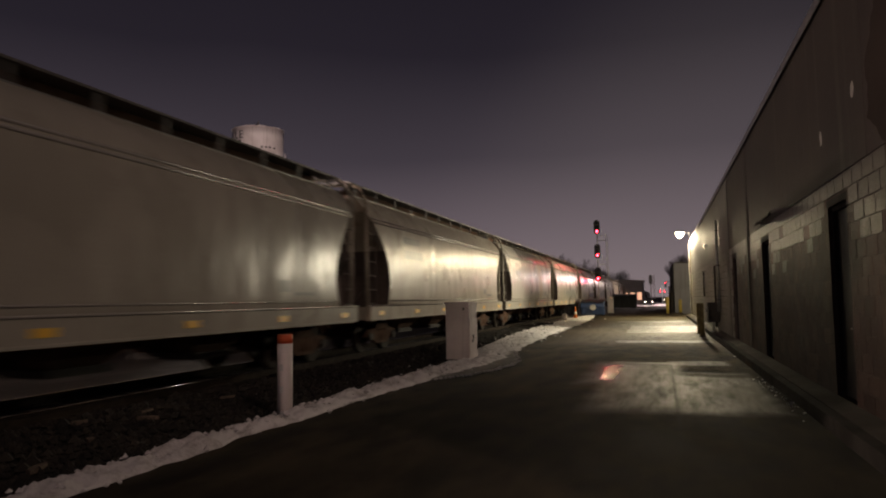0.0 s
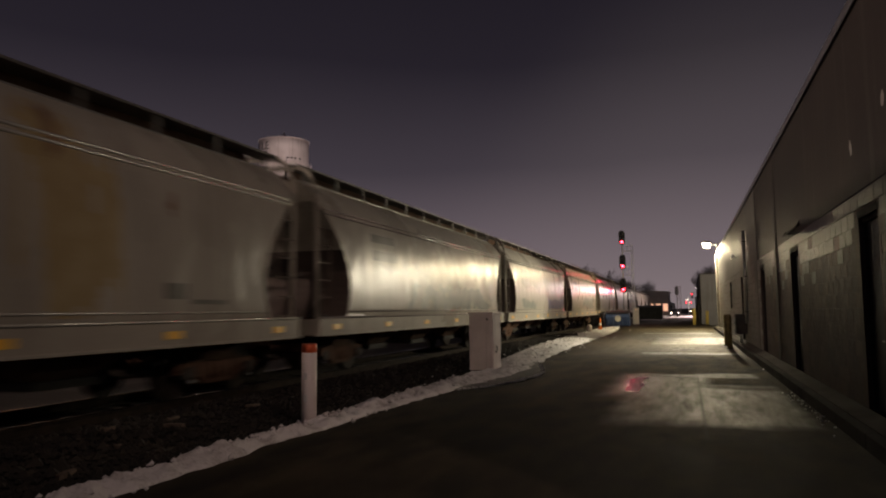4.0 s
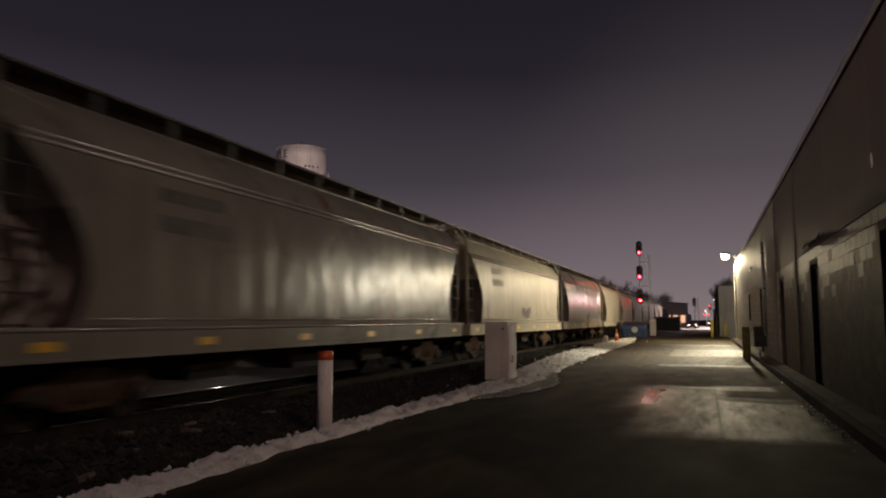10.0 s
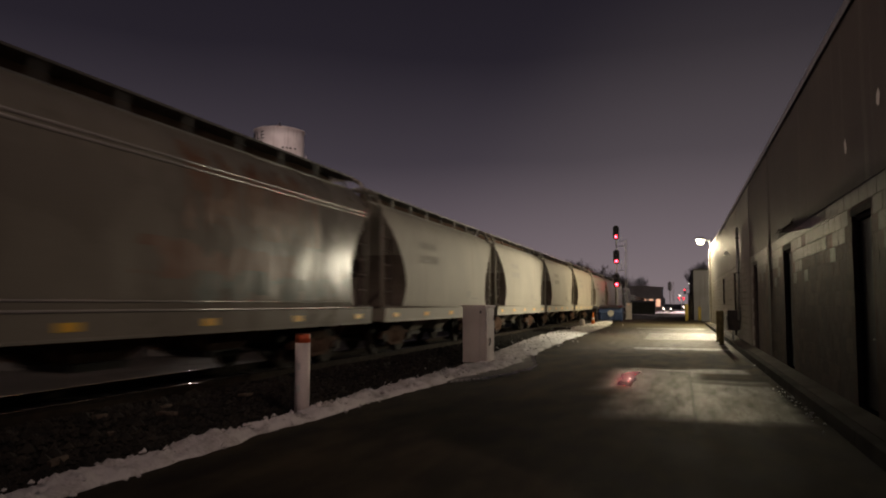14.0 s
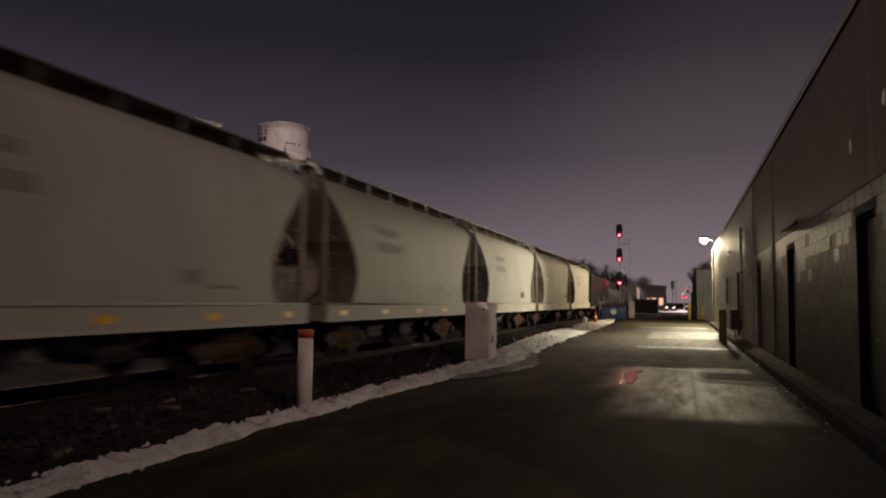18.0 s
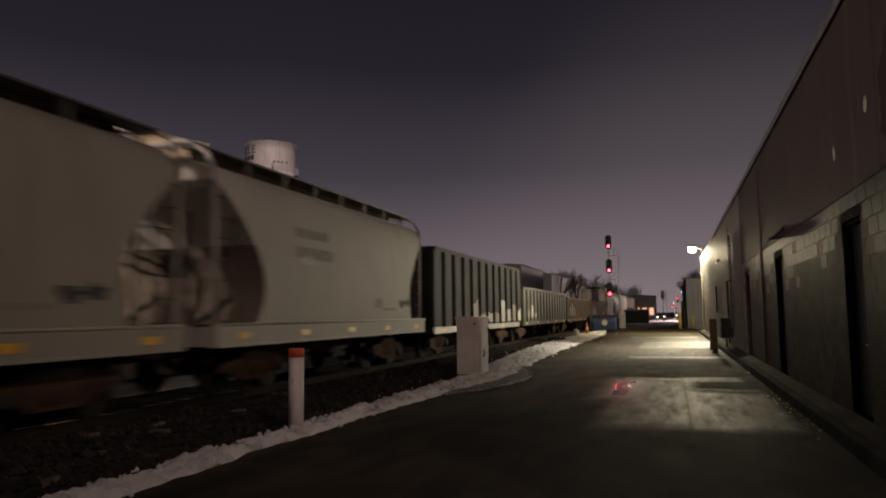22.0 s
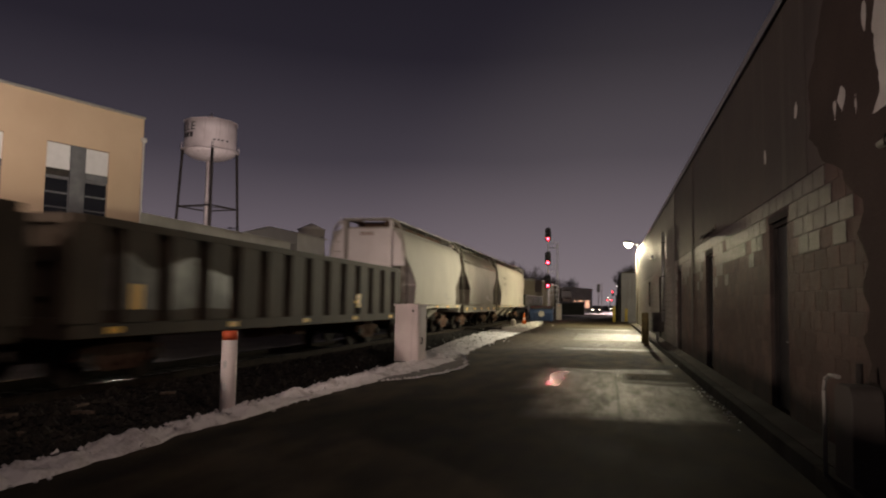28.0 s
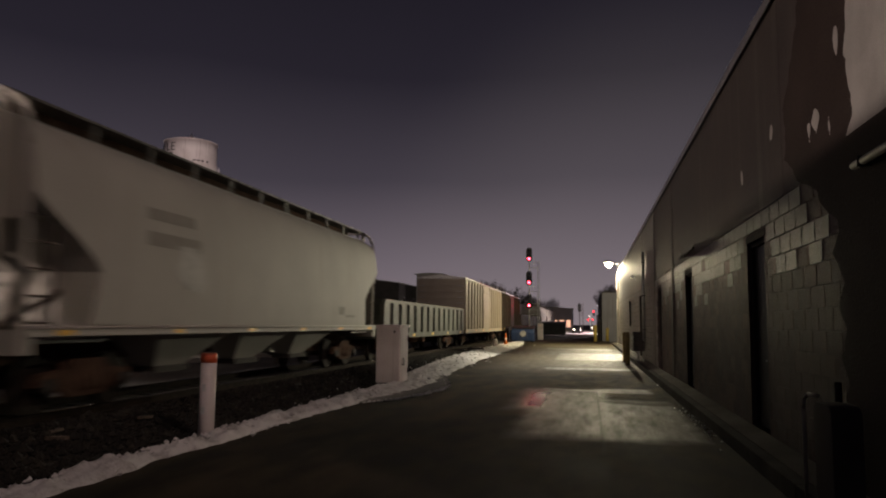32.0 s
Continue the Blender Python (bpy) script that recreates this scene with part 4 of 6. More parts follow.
    bm = bmesh.new()
    box(bm, -0.49, 0.26, -0.34, 0.34, -0.1, 0.05)
    part("plinth", bm, M_KERB, c, bevel=0.01)


make_cabinet()


def make_cone():
    c = empty("traffic_cone", -6.35, 56.0, 0.0, label="orange traffic cone with a pale band on snow", category="cone")
    bm = bmesh.new()
    box(bm, -0.2, 0.2, -0.2, 0.2, 0.0, 0.04)
    part("base", bm, M_CONE, c, bevel=0.008)
    bm = bmesh.new()
    lathe(bm, [(0.16, 0.04), (0.035, 0.92), (0.02, 0.95)], 20)
    part("cone_shell", bm, M_CONE, c)
    bm = bmesh.new()
    lathe(bm, [(0.122, 0.36), (0.096, 0.55)], 20)
    part("reflective_band", bm, M_WHITE, c)
    s = empty("trackside_stub", -6.55, 51.0, 0.0, label="short pale rounded marker stub in the snow", category="marker")
    bm = bmesh.new()
    lathe(bm, [(0.19, -0.05), (0.19, 0.38), (0.15, 0.48), (0.07, 0.53)], 20)
    part("stub", bm, M_CABINET, s)
    # switch stand and debris by the track
    d = empty("trackside_bracket", -6.7, 43.0, 0.0, label="low dark metal bracket beside the track", category="bracket")
    bm = bmesh.new()
    box(bm, -0.5, 0.5, -0.08, 0.08, 0.05, 0.16)
    part("bar", bm, M_DARKMETAL, d, bevel=0.01)
    for x in (-0.4, 0.4):
        bm = bmesh.new()
        box(bm, x - 0.05, x + 0.05, -0.05, 0.05, -0.1, 0.05)
        part("foot", bm, M_DARKMETAL, d)


make_cone()


def make_scraps():
    """Weathered splinters of old ties lying in the ballast."""
    rng = random.Random(23)
    for x, y, size, turn in ((-6.92, 8.5, 0.30, 20), (-7.45, 7.8, 0.26, 75), (-6.1, 5.85, 0.42, 110), (-7.32, 8.95, 0.34, 95), (-7.05, 10.6, 0.3, 60), (-6.6, 7.1, 0.2, 140)):
        w = empty("wood_scrap", x, y, bed_height(x) + 0.035, turn, label="splintered piece of weathered tie wood in ballast", category="wood scrap", group="wood scraps")
        bm = bmesh.new()
        h = size / 2
        prism(bm, [(-h, -0.04), (-0.4 * h, -0.055), (0.7 * h, -0.04), (h, 0.01), (0.55 * h, 0.03), (0.2 * h, 0.055), (-0.7 * h, 0.035)], "z", 0.0, rng.uniform(0.03, 0.05))
        part("splinter", bm, M_SCRAP, w, bevel=0.006)


make_scraps()


def make_dumpster(x, y, w, d, h, material, label, marked):
    c = empty("dumpster", x, y, 0.0, label=label, category="dumpster", group="dumpsters")
    bm = bmesh.new()
    prism(bm, [(-d / 2, 0.14), (d / 2, 0.14), (d / 2 + 0.12, h * 0.82), (d / 2, h), (-d / 2, h * 0.86), (-d / 2 - 0.12, h * 0.62)], "x", -w / 2, w / 2)
    part("bin", bm, material, c, bevel=0.015)
    for s in (-1, 1):
        bm = bmesh.new()
        prism(bm, [(-d / 2 - 0.13, h * 0.87), (d / 2 + 0.02, h + 0.01), (d / 2 + 0.02, h + 0.05), (-d / 2 - 0.13, h * 0.91)], "x", *sorted((s * 0.02, s * (w / 2 + 0.03))))
        part("lid", bm, M_BLACK, c, "black plastic lid")
    n = 5
    for i in range(n):
        xx = -w / 2 + w * (i + 0.5) / n
        bm = bmesh.new()
        box(bm, xx - 0.04, xx + 0.04, -d / 2 - 0.16, -d / 2 - 0.02, 0.2, h * 0.6)
        part("rib", bm, material, c)
    for s in (-1, 1):
        bm = bmesh.new()
        rod(bm, (s * (w / 2 + 0.03), -d * 0.3, h * 0.55), (s * (w / 2 + 0.03), d * 0.3, h * 0.55), 0.06, 8)
        part("lifting_sleeve", bm, M_DARKMETAL, c)
        bm = bmesh.new()
        rod(bm, (s * w * 0.4 - 0.05, 0, 0.07), (s * w * 0.4 + 0.05, 0, 0.07), 0.075, 12)
        part("caster", bm, M_DARKMETAL, c)
    if marked:
        bm = bmesh.new()
        lathe(bm, [(0.27, 0.0), (0.27, 0.012)], 20)
        bmesh.ops.rotate(bm, verts=bm.verts[:], cent=(0, 0, 0), matrix=Matrix.Rotation(radians(90), 3, "X"))
        bmesh.ops.translate(bm, verts=bm.verts[:], vec=(0.05, -d / 2 - 0.17, h * 0.55))
        part("round_mark", bm, M_DULL[0], c, "pale round mark")


make_dumpster(-5.75, 64.5, 2.0, 1.3, 1.4, M_BLUE, "blue steel dumpster with black lids beside the track", True)
make_dumpster(-7.9, 65.2, 1.7, 1.3, 1.35, M_BLACK, "black steel dumpster beside a blue one", False)
make_dumpster(-4.9, 104.0, 3.3, 2.0, 2.0, M_BLACK, "large black steel dumpster at the alley's end", False)


# ---- railway signal ----
def make_signal(x, y, heads, side, top, lit, label, name="railway_signal"):
    """A mast behind its heads, each with three hooded lenses on a rounded target, and a ladder beside it."""
    # mast and ladder whitened on the lit signal, in place of lamplight on them
    metal = M_WHITE if lit else M_DARKMETAL
    s = empty(name, x, y, 0.0, label=label, category="signal")
    bm = bmesh.new()
    rod(bm, (0, 0.16, -0.1), (0, 0.16, top), 0.075, 12, 0.06)
    part("mast", bm, metal, s)
    bm = bmesh.new()
    box(bm, -0.30, 0.30, -0.14, 0.46, -0.1, 0.24)
    part("footing", bm, M_KERB, s, bevel=0.02)
    for z in heads:
        bm = bmesh.new()
        rim = [(0.33 * math.cos(a), 0.95 + 0.30 * math.sin(a)) for a in [math.pi * k / 8 for k in range(9)]] + \
              [(0.33 * math.cos(a), -0.02 + 0.30 * math.sin(a)) for a in [math.pi + math.pi * k / 8 for k in range(9)]]
        prism(bm, rim, "y", -0.10, -0.07)
        bmesh.ops.translate(bm, verts=bm.verts[:], vec=(0, 0, z))
        head = part("signal_head", bm, M_HEAD, s, "black rounded signal target")
        bm = bmesh.new()
        box(bm, -0.17, 0.17, -0.07, 0.09, z - 0.18, z + 1.10)
        part("lamp_case", bm, M_HEAD, head, bevel=0.02)
        bm = bmesh.new()
        rod(bm, (0, 0.05, z + 0.45), (0, 0.2, z + 0.45), 0.05, 8)
        part("bracket", bm, M_GALV, head)
        for k in range(3):
            zz = z + 0.46 * k
            on = lit and k == 0
            bm = bmesh.new()
            rod(bm, (0, -0.10, zz), (0, -0.125, zz), 0.13, 20)
            part("lens", bm, M_RED if on else M_PANE, head, "glowing red lens" if on else "dark lens")
            bm = bmesh.new()
            n = 12
            inner, outer = [], []
            for i in range(n + 1):
                a = radians(-15 + 210 * i / n)
                inner.append([bm.verts.new((0.145 * math.cos(a), yy, zz + 0.145 * math.sin(a))) for yy in (-0.10, -0.36 + 0.08 * abs(math.cos(a)))])
                outer.append([bm.verts.new((0.158 * math.cos(a), yy, zz + 0.158 * math.sin(a))) for yy in (-0.10, -0.36 + 0.08 * abs(math.cos(a)))])
            for i in range(n):
                bm.faces.new((inner[i][0], inner[i][1], inner[i + 1][1], inner[i + 1][0]))
                bm.faces.new((outer[i][0], outer[i + 1][0], outer[i + 1][1], outer[i][1]))
                bm.faces.new((inner[i][1], outer[i][1], outer[i + 1][1], inner[i + 1][1]))
            part("hood", bm, M_HEAD, head)
        # small platform with a hoop rail between mast and ladder
        for dz in (-0.45, -1.0):
            bm = bmesh.new()
            rod(bm, (0.0, 0.16, z + dz), (side, 0.16, z + dz), 0.022, 6)
            part("cross_bar", bm, metal, s)
        bm = bmesh.new()
        box(bm, 0.12, side - 0.04, 0.10, 0.55, z - 1.02, z - 0.985)
        part("platform", bm, metal, s)
        bm = bmesh.new()
        rod(bm, (side * 0.55, 0.12, z - 1.0), (side * 0.55, 0.12, z + 0.1), 0.02, 6)
        part("hoop_post", bm, metal, s)
    for dx in (0.0, 0.34):
        bm = bmesh.new()
        rod(bm, (side + dx * 0.5, 0.16 + dx * 0.7, -0.1), (side + dx * 0.5, 0.16 + dx * 0.7, top - 0.1), 0.028, 6)
        part("ladder_rail", bm, metal, s)
    bm = bmesh.new()
    rod(bm, (0, 0, 0), (0.17, 0.238, 0), 0.013, 6)
    rung_ = mesh_of("ladder_rung", bm, metal)
    for i in range(int((top - 0.8) / 0.33)):
        place("ladder_rung", rung_, s, side, 0.16, 0.4 + 0.33 * i)
    return s


signal = make_signal(SIGNAL_AT[0], SIGNAL_AT[1], SIGNAL_Z, 0.92, 8.7, True, "tall railway signal mast with three red lights and a ladder")
case = empty("relay_case", -5.3, 81.0, 0.0, label="grey relay case with a small lamp at the signal's foot", category="cabinet")
bm = bmesh.new()
box(bm, -0.3, 0.3, -0.25, 0.25, -0.1, 1.7)
part("housing", bm, M_CABINET, case, bevel=0.02)
bm = bmesh.new()
box(bm, -0.06, 0.06, -0.262, -0.25, 1.50, 1.57)
part("small_lamp", bm, M_FARWARM, case, "small warm lamp")


# ---- far side of the track ----
def make_tan_building():
    b = empty("tan_building", -24.79, 33.9, 0.0, -18.5, label="tan stucco building with paired blind-covered windows", category="building")
    # local: y runs along the facade towards the viewer as negative, x points at the track
    top, length, depth = 11.35, 46.0, 22.0
    wins = []
    y = -1.95
    while y > -length + 4:
        wins.append(y)
        y -= 5.30
    w_w, lo, hi = 3.30, 5.3, 9.13
    # the front in upright strips: whole piers, and the wall under and over each window
    edges = [0.0] + [e for wy in wins for e in (wy, wy - w_w)] + [-length]
    for y1, y0 in zip(edges[::2], edges[1::2]):
        part("wall_pier", slab(-0.35, 0.0, y0, y1, -0.1, top), M_TAN, b)
    for wy in wins:
        part("wall_panel", slab(-0.35, 0.0, wy - w_w, wy, -0.1, lo), M_TAN, b)
        part("wall_panel", slab(-0.35, 0.0, wy - w_w, wy, hi, top), M_TAN, b)
    for x0, x1, y0, y1 in ((-depth, -0.352, -0.35, 0.0), (-depth, -0.352, -length, -length + 0.35), (-depth, -depth + 0.35, -length + 0.352, -0.352)):
        part("wall", slab(x0, x1, y0, y1, -0.1, top), M_TAN, b)
    bm = bmesh.new()
    box(bm, -depth, -0.35, -length + 0.35, -0.35, top - 0.5, top - 0.3)
    part("roof", bm, M_ROOFDARK, b)
    bm = bmesh.new()
    box(bm, -0.40, 0.06, -length, 0.06, top, top + 0.12)
    part("parapet_cap", bm, M_COPING, b, "pale parapet cap")
    bm = bmesh.new()
    rod(bm, (0.06, -0.02, 0.0), (0.06, -0.02, top - 1.3), 0.06, 10)
    part("downpipe", bm, M_SHED, b)
    bm = bmesh.new()
    box(bm, -0.02, 0.16, -0.14, 0.10, top - 1.3, top - 1.05)
    part("rain_head", bm, M_SHED, b)
    for k, wy in enumerate(wins):
        wn_ = part("window", slab(-0.16, -0.13, wy - w_w, wy, lo, hi), M_WINDARK, b, "paired window with a slate panel between pale blinds")
        third = w_w * 0.375
        for i, ys in enumerate(((wy - third, wy), (wy - w_w, wy - w_w + third))):
            part("blind", slab(-0.125, -0.09, ys[0], ys[1], hi - 1.27, hi - 0.03), M_WINWHITE, wn_, "pale blind panel")
            part("rail_bar", slab(-0.125, -0.07, ys[0], ys[1], hi - 1.62, hi - 1.29), M_DARKMETAL if i else M_WINDARK, wn_)
            lit = k == 1 and i == 1
            for j in range(3):
                part("pane", slab(-0.125, -0.11, ys[0] + 0.05, ys[1] - 0.05, hi - 2.42 - 0.72 * j, hi - 1.78 - 0.72 * j), M_LITPANE if lit else M_PANE, wn_, "warmly lit pane" if lit else "")
        part("centre_panel", slab(-0.125, -0.05, wy - w_w + third + 0.02, wy - third - 0.02, lo, hi), M_WINDARK, wn_)
        part("sill", slab(-0.13, 0.06, wy - w_w - 0.04, wy + 0.04, lo - 0.12, lo), M_COPING, wn_)


def slab(x0, x1, y0, y1, z0, z1):
    bm = bmesh.new()
    box(bm, x0, x1, y0, y1, z0, z1)
    return bm


make_tan_building()


def make_shed(name, x, y, w, l, h, label, material=None, rz=0.0, pitch=0.6, windows=0):
    s = empty(name, x, y, 0.0, rz, label=label, category="building")
    m = material or M_SHED
    bm = bmesh.new()
    prism(bm, [(-w / 2, -0.1), (w / 2, -0.1), (w / 2, h), (0, h + pitch), (-w / 2, h)], "y", -l / 2, l / 2)
    part("wall", bm, m, s)
    for sg in (-1, 1):
        bm = bmesh.new()
        prism(bm, [(0, h + pitch + 0.02), (sg * (w / 2 + 0.3), h - 0.05), (sg * (w / 2 + 0.3), h + 0.05), (0, h + pitch + 0.12)], "y", -l / 2 - 0.25, l / 2 + 0.25)
        part("roof", bm, M_SHED if pitch < 0.9 else M_ROOFDARK, s)
    for i in range(windows):
        yy = -l / 2 + l * (i + 0.5) / windows
        wd = part("window", slab(w / 2 + 0.01, w / 2 + 0.04, yy - 0.6, yy + 0.6, h * 0.45, h * 0.75), M_WINDARK, s)
        part("pane", slab(w / 2 + 0.042, w / 2 + 0.05, yy - 0.52, yy + 0.52, h * 0.48, h * 0.72), M_PANE, wd)
    return s


make_shed("long_shed", -33.5, 52.0, 7.0, 24.0, 7.1, "long pale metal shed with a low roof", windows=5)
make_shed("roof_annex", -33.0, 69.0, 6.0, 7.0, 8.2, "pale flat-roofed annex behind a shed", windows=1)
make_shed("distant_shop", -30.0, 104.0, 10.0, 22.0, 6.9, "low grey commercial building behind the track", material=M_ROOFDARK, windows=4)
make_shed("pale_block", -23.0, 112.5, 4.0, 19.0, 8.8, "pale square building block behind the track", pitch=0.1)
make_shed("pale_step_block", -17.6, 115.5, 1.2, 19.0, 7.4, "lower pale stepped block behind the track", pitch=0.1)
make_shed("white_shop", -24.0, 150.0, 12.0, 18.0, 9.0, "white low building behind the track", pitch=0.2, windows=2)


def make_roof_tank():
    s = empty("roof_tank", -33.3, 76.5, -0.5, label="small round tank with a dark band on a tower", category="tank")
    bm = bmesh.new()
    lathe(bm, [(1.5, 8.0), (1.5, 10.2), (1.7, 10.2), (0.2, 10.9)], 20)
    part("tank", bm, M_TANK, s)
    bm = bmesh.new()
    lathe(bm, [(1.52, 8.4), (1.52, 9.3)], 20)
    part("band", bm, M_ROOFDARK, s)
    for sx in (-1, 1):
        for sy in (-1, 1):
            bm = bmesh.new()
            rod(bm, (sx * 1.2, sy * 1.2, -0.1), (sx * 1.1, sy * 1.1, 8.0), 0.15, 6)
            part("leg", bm, M_DARKMETAL, s)


make_roof_tank()


def make_water_tower():
    cx, cy = -66.2, 108.3
    t = empty("water_tower", cx, cy, 0.0, label="white elevated water tower with black lettering and slim legs", category="water tower")
    R = 4.3
    bm = bmesh.new()
    bowl = [(R * math.sin(a), 26.7 - 1.75 * math.cos(a)) for a in (0.12, 0.35, 0.6, 0.85, 1.1, 1.35, 1.57)]
    lathe(bm, bowl + [(R, 28.5), (R, 30.0), (R, 31.4)], 48)
    part("tank", bm, M_TANK, t)
    bm = bmesh.new()
    lathe(bm, [(R + 0.15, 31.4), (R + 0.15, 31.5), (2.4, 32.1), (0.3, 32.6), (0.3, 32.8), (0.12, 32.9), (0.1, 33.3)], 48)
    part("roof", bm, M_TANK, t)
    bm = bmesh.new()
    lathe(bm, [(R, 26.45), (R + 0.5, 26.45), (R + 0.5, 26.55), (R, 26.55)], 48, smooth=False)
    part("balcony", bm, M_TANK, t)
    bm = bmesh.new()
    n = 40
    for i in range(n):
        a, b = 2 * math.pi * i / n, 2 * math.pi * (i + 1) / n
        pa, pb = ((R + 0.47) * math.cos(a), (R + 0.47) * math.sin(a)), ((R + 0.47) * math.cos(b), (R + 0.47) * math.sin(b))
        for z in (26.95, 27.4):
            rod(bm, (*pa, z), (*pb, z), 0.03, 5, caps=False)
        rod(bm, (*pa, 26.5), (*pa, 27.4), 0.03, 5, caps=False)
    part("railing", bm, M_TANK, t)
    bm = bmesh.new()
    rod(bm, (0, 0, -0.1), (0, 0, 25.1), 0.55, 20)
    part("riser", bm, M_TANK, t, "pale central riser pipe")
    facing = math.atan2(-cy, -cx) + 0.08
    legs = [facing + k * math.pi / 2 for k in range(4)]
    for a in legs:
        bm = bmesh.new()
        rod(bm, (5.6 * math.cos(a), 5.6 * math.sin(a), -0.1), ((R + 0.1) * math.cos(a), (R + 0.1) * math.sin(a), 26.8), 0.22, 8)
        part("leg", bm, M_DARKMETAL, t, "dark steel leg")
    for z in (7.0, 16.9):
        r = 5.6 + (R + 0.1 - 5.6) * z / 26.8
        for a, b in zip(legs, legs[1:] + legs[:1]):
            bm = bmesh.new()
            rod(bm, (r * math.cos(a), r * math.sin(a), z), (r * math.cos(b), r * math.sin(b), z), 0.13, 6)
            part("strut", bm, M_DARKMETAL, t)
            bm = bmesh.new()
            rod(bm, (r * math.cos(a), r * math.sin(a), z), (0.7 * math.cos(a), 0.7 * math.sin(a), z + 0.2), 0.07, 5)
            part("tie_rod", bm, M_DARKMETAL, t)
    # lettering painted round the tank, the end of a name on the lit side
    aim = math.degrees(math.atan2(-cy, -cx))
    for k, (ch, deg, z, size) in enumerate((("V", -97, 29.45, 1.95), ("I", -82, 29.45, 1.95), ("L", -69, 29.45, 1.95), ("L", -55, 29.45, 1.95), ("E", -41, 29.45, 1.95))):
        a = math.radians(aim + deg)
        cu = bpy.data.curves.new("letter", "FONT")
        cu.body, cu.size, cu.extrude, cu.align_x = ch, size, 0.02, "CENTER"
        cu.materials.append(M_INK)
        ob = new("letter", cu)
        ob.parent = t
        ob.matrix_basis = Matrix.Translation(((R + 0.03) * math.cos(a), (R + 0.03) * math.sin(a), z)) @ Matrix.Rotation(a + math.pi / 2, 4, "Z") @ Matrix.Rotation(math.pi / 2, 4, "X")
    for deg, z in ((-45, 28.3), (-57, 28.3), (-69, 28.3), (8, 27.75), (17, 27.75), (26, 27.75), (38, 27.75)):
        a = math.radians(aim + deg)
        bm = bmesh.new()
        box(bm, *((-0.32, 0.32, -0.02, 0.02, 0.0, 0.85) if deg < 0 else (-0.2, 0.2, -0.02, 0.02, 0.0, 0.26)))
        ob = part("letter_bar", bm, M_INK, t)
        ob.matrix_basis = Matrix.Translation(((R + 0.03) * math.cos(a), (R + 0.03) * math.sin(a), z)) @ Matrix.Rotation(a + math.pi / 2, 4, "Z")
    bm = bmesh.new()
    a = math.radians(aim + 4)
    for s in (-0.2, 0.2):
        rod(bm, ((R + 0.1) * math.cos(a + s * 0.12), (R + 0.1) * math.sin(a + s * 0.12), 25.8), ((R + 0.1) * math.cos(a + s * 0.12), (R + 0.1) * math.sin(a + s * 0.12), 27.6), 0.05, 5)
    part("ladder", bm, M_DARKMETAL, t)


make_water_tower()


# ---- end of the alley and the distance ----
def make_far_building():
    f = empty("annex_building", 1.35, 75.0, 0.0, label="lower grey building past the lamp with a dark fence along it", category="building")
    bm = bmesh.new()
    box(bm, 0.0, 16.0, 0.0, 34.0, -0.1, 4.9)
    part("wall", bm, M_ANNEX, f)
    bm = bmesh.new()
    box(bm, -0.08, 16.1, -0.05, 34.1, 4.9, 5.02)
    part("roof", bm, M_ROOFDARK, f)
    for y in (4.0, 9.5, 15.0, 20.5, 26.0):
        w = part("window", slab(-0.03, 0.0, y, y + 1.2, 2.6, 4.0), M_WINDARK, f)
        part("pane", slab(-0.036, -0.031, y + 0.07, y + 1.13, 2.68, 3.92), M_PANE, w)
    for y in (2.0, 12.5, 23.5):
        bm = bmesh.new()
        rod(bm, (-0.06, y, 0.0), (-0.06, y, 4.85), 0.05, 8)
        part("downpipe", bm, M_DARKMETAL, f)
    g = empty("board_fence", 1.1, 76.0, 0.0, label="dark board fence beside the annex", category="fence")
    for i in range(9):
        bm = bmesh.new()
        box(bm, -0.05, 0.05, 2.4 * i - 0.05, 2.4 * i + 0.05, -0.1, 2.05)
        part("post", bm, M_TIE, g)
    bm = bmesh.new()
    box(bm, -0.07, -0.05, -0.07, 0.07, 0.06, 2.0)
    board = mesh_of("board", bm, M_TIE)
    for i in range(120):
        place("board", board, g, 0.0, 0.08 + 0.158 * i, 0.0)
    for x, y, h in ((0.60, 70.0, 1.50), (1.80, 73.0, 1.25)):
        b = empty("yellow_bollard", x, y, 0.0, label="yellow steel bollard at the building corner", category="bollard", group="corner bollards")
        bm = bmesh.new()
        lathe(bm, [(0.15, -0.1), (0.15, h), (0.12, h + 0.06), (0.05, h + 0.09)], 18)
        part("tube", bm, M_YELLOW, b)
        bm = bmesh.new()
        lathe(bm, [(0.2, -0.1), (0.2, 0.03), (0.155, 0.035)], 18)
        part("footing", bm, M_KERB, b)


make_far_building()


def bare_tree(x, y, h, seed, spread=0.45):
    rng = random.Random(seed)
    t = empty("bare_tree", x, y, -0.1, label="leafless winter tree with fine dark twigs", category="tree", group="bare trees")
    trunk, crown = bmesh.new(), bmesh.new()
    def grow(bm_to, p, d, length, r, level):
        q = p + d * length
        rod(bm_to, p, q, r, 6 if level < 2 else 4, r * 0.66, caps=False)
        if level >= 5:
            return
        for _ in range(2 if level else 4):
            nd = (d + Vector((rng.uniform(-1, 1), rng.uniform(-1, 1), rng.uniform(-0.2, 0.7))) * spread * 1.5).normalized()
            grow(crown, q - d * length * rng.uniform(0, 0.3), nd, length * rng.uniform(0.62, 0.85), r * 0.62, level + 1)
        if level < 4:
            grow(crown, q, (d + Vector((rng.uniform(-0.3, 0.3), rng.uniform(-0.3, 0.3), 0.2))).normalized(), length * 0.75, r * 0.66, level + 1)
    grow(trunk, Vector((0, 0, 0)), Vector((0, 0, 1)), h * 0.28, h * 0.018, 0)
    part("trunk", trunk, M_BARK, t)
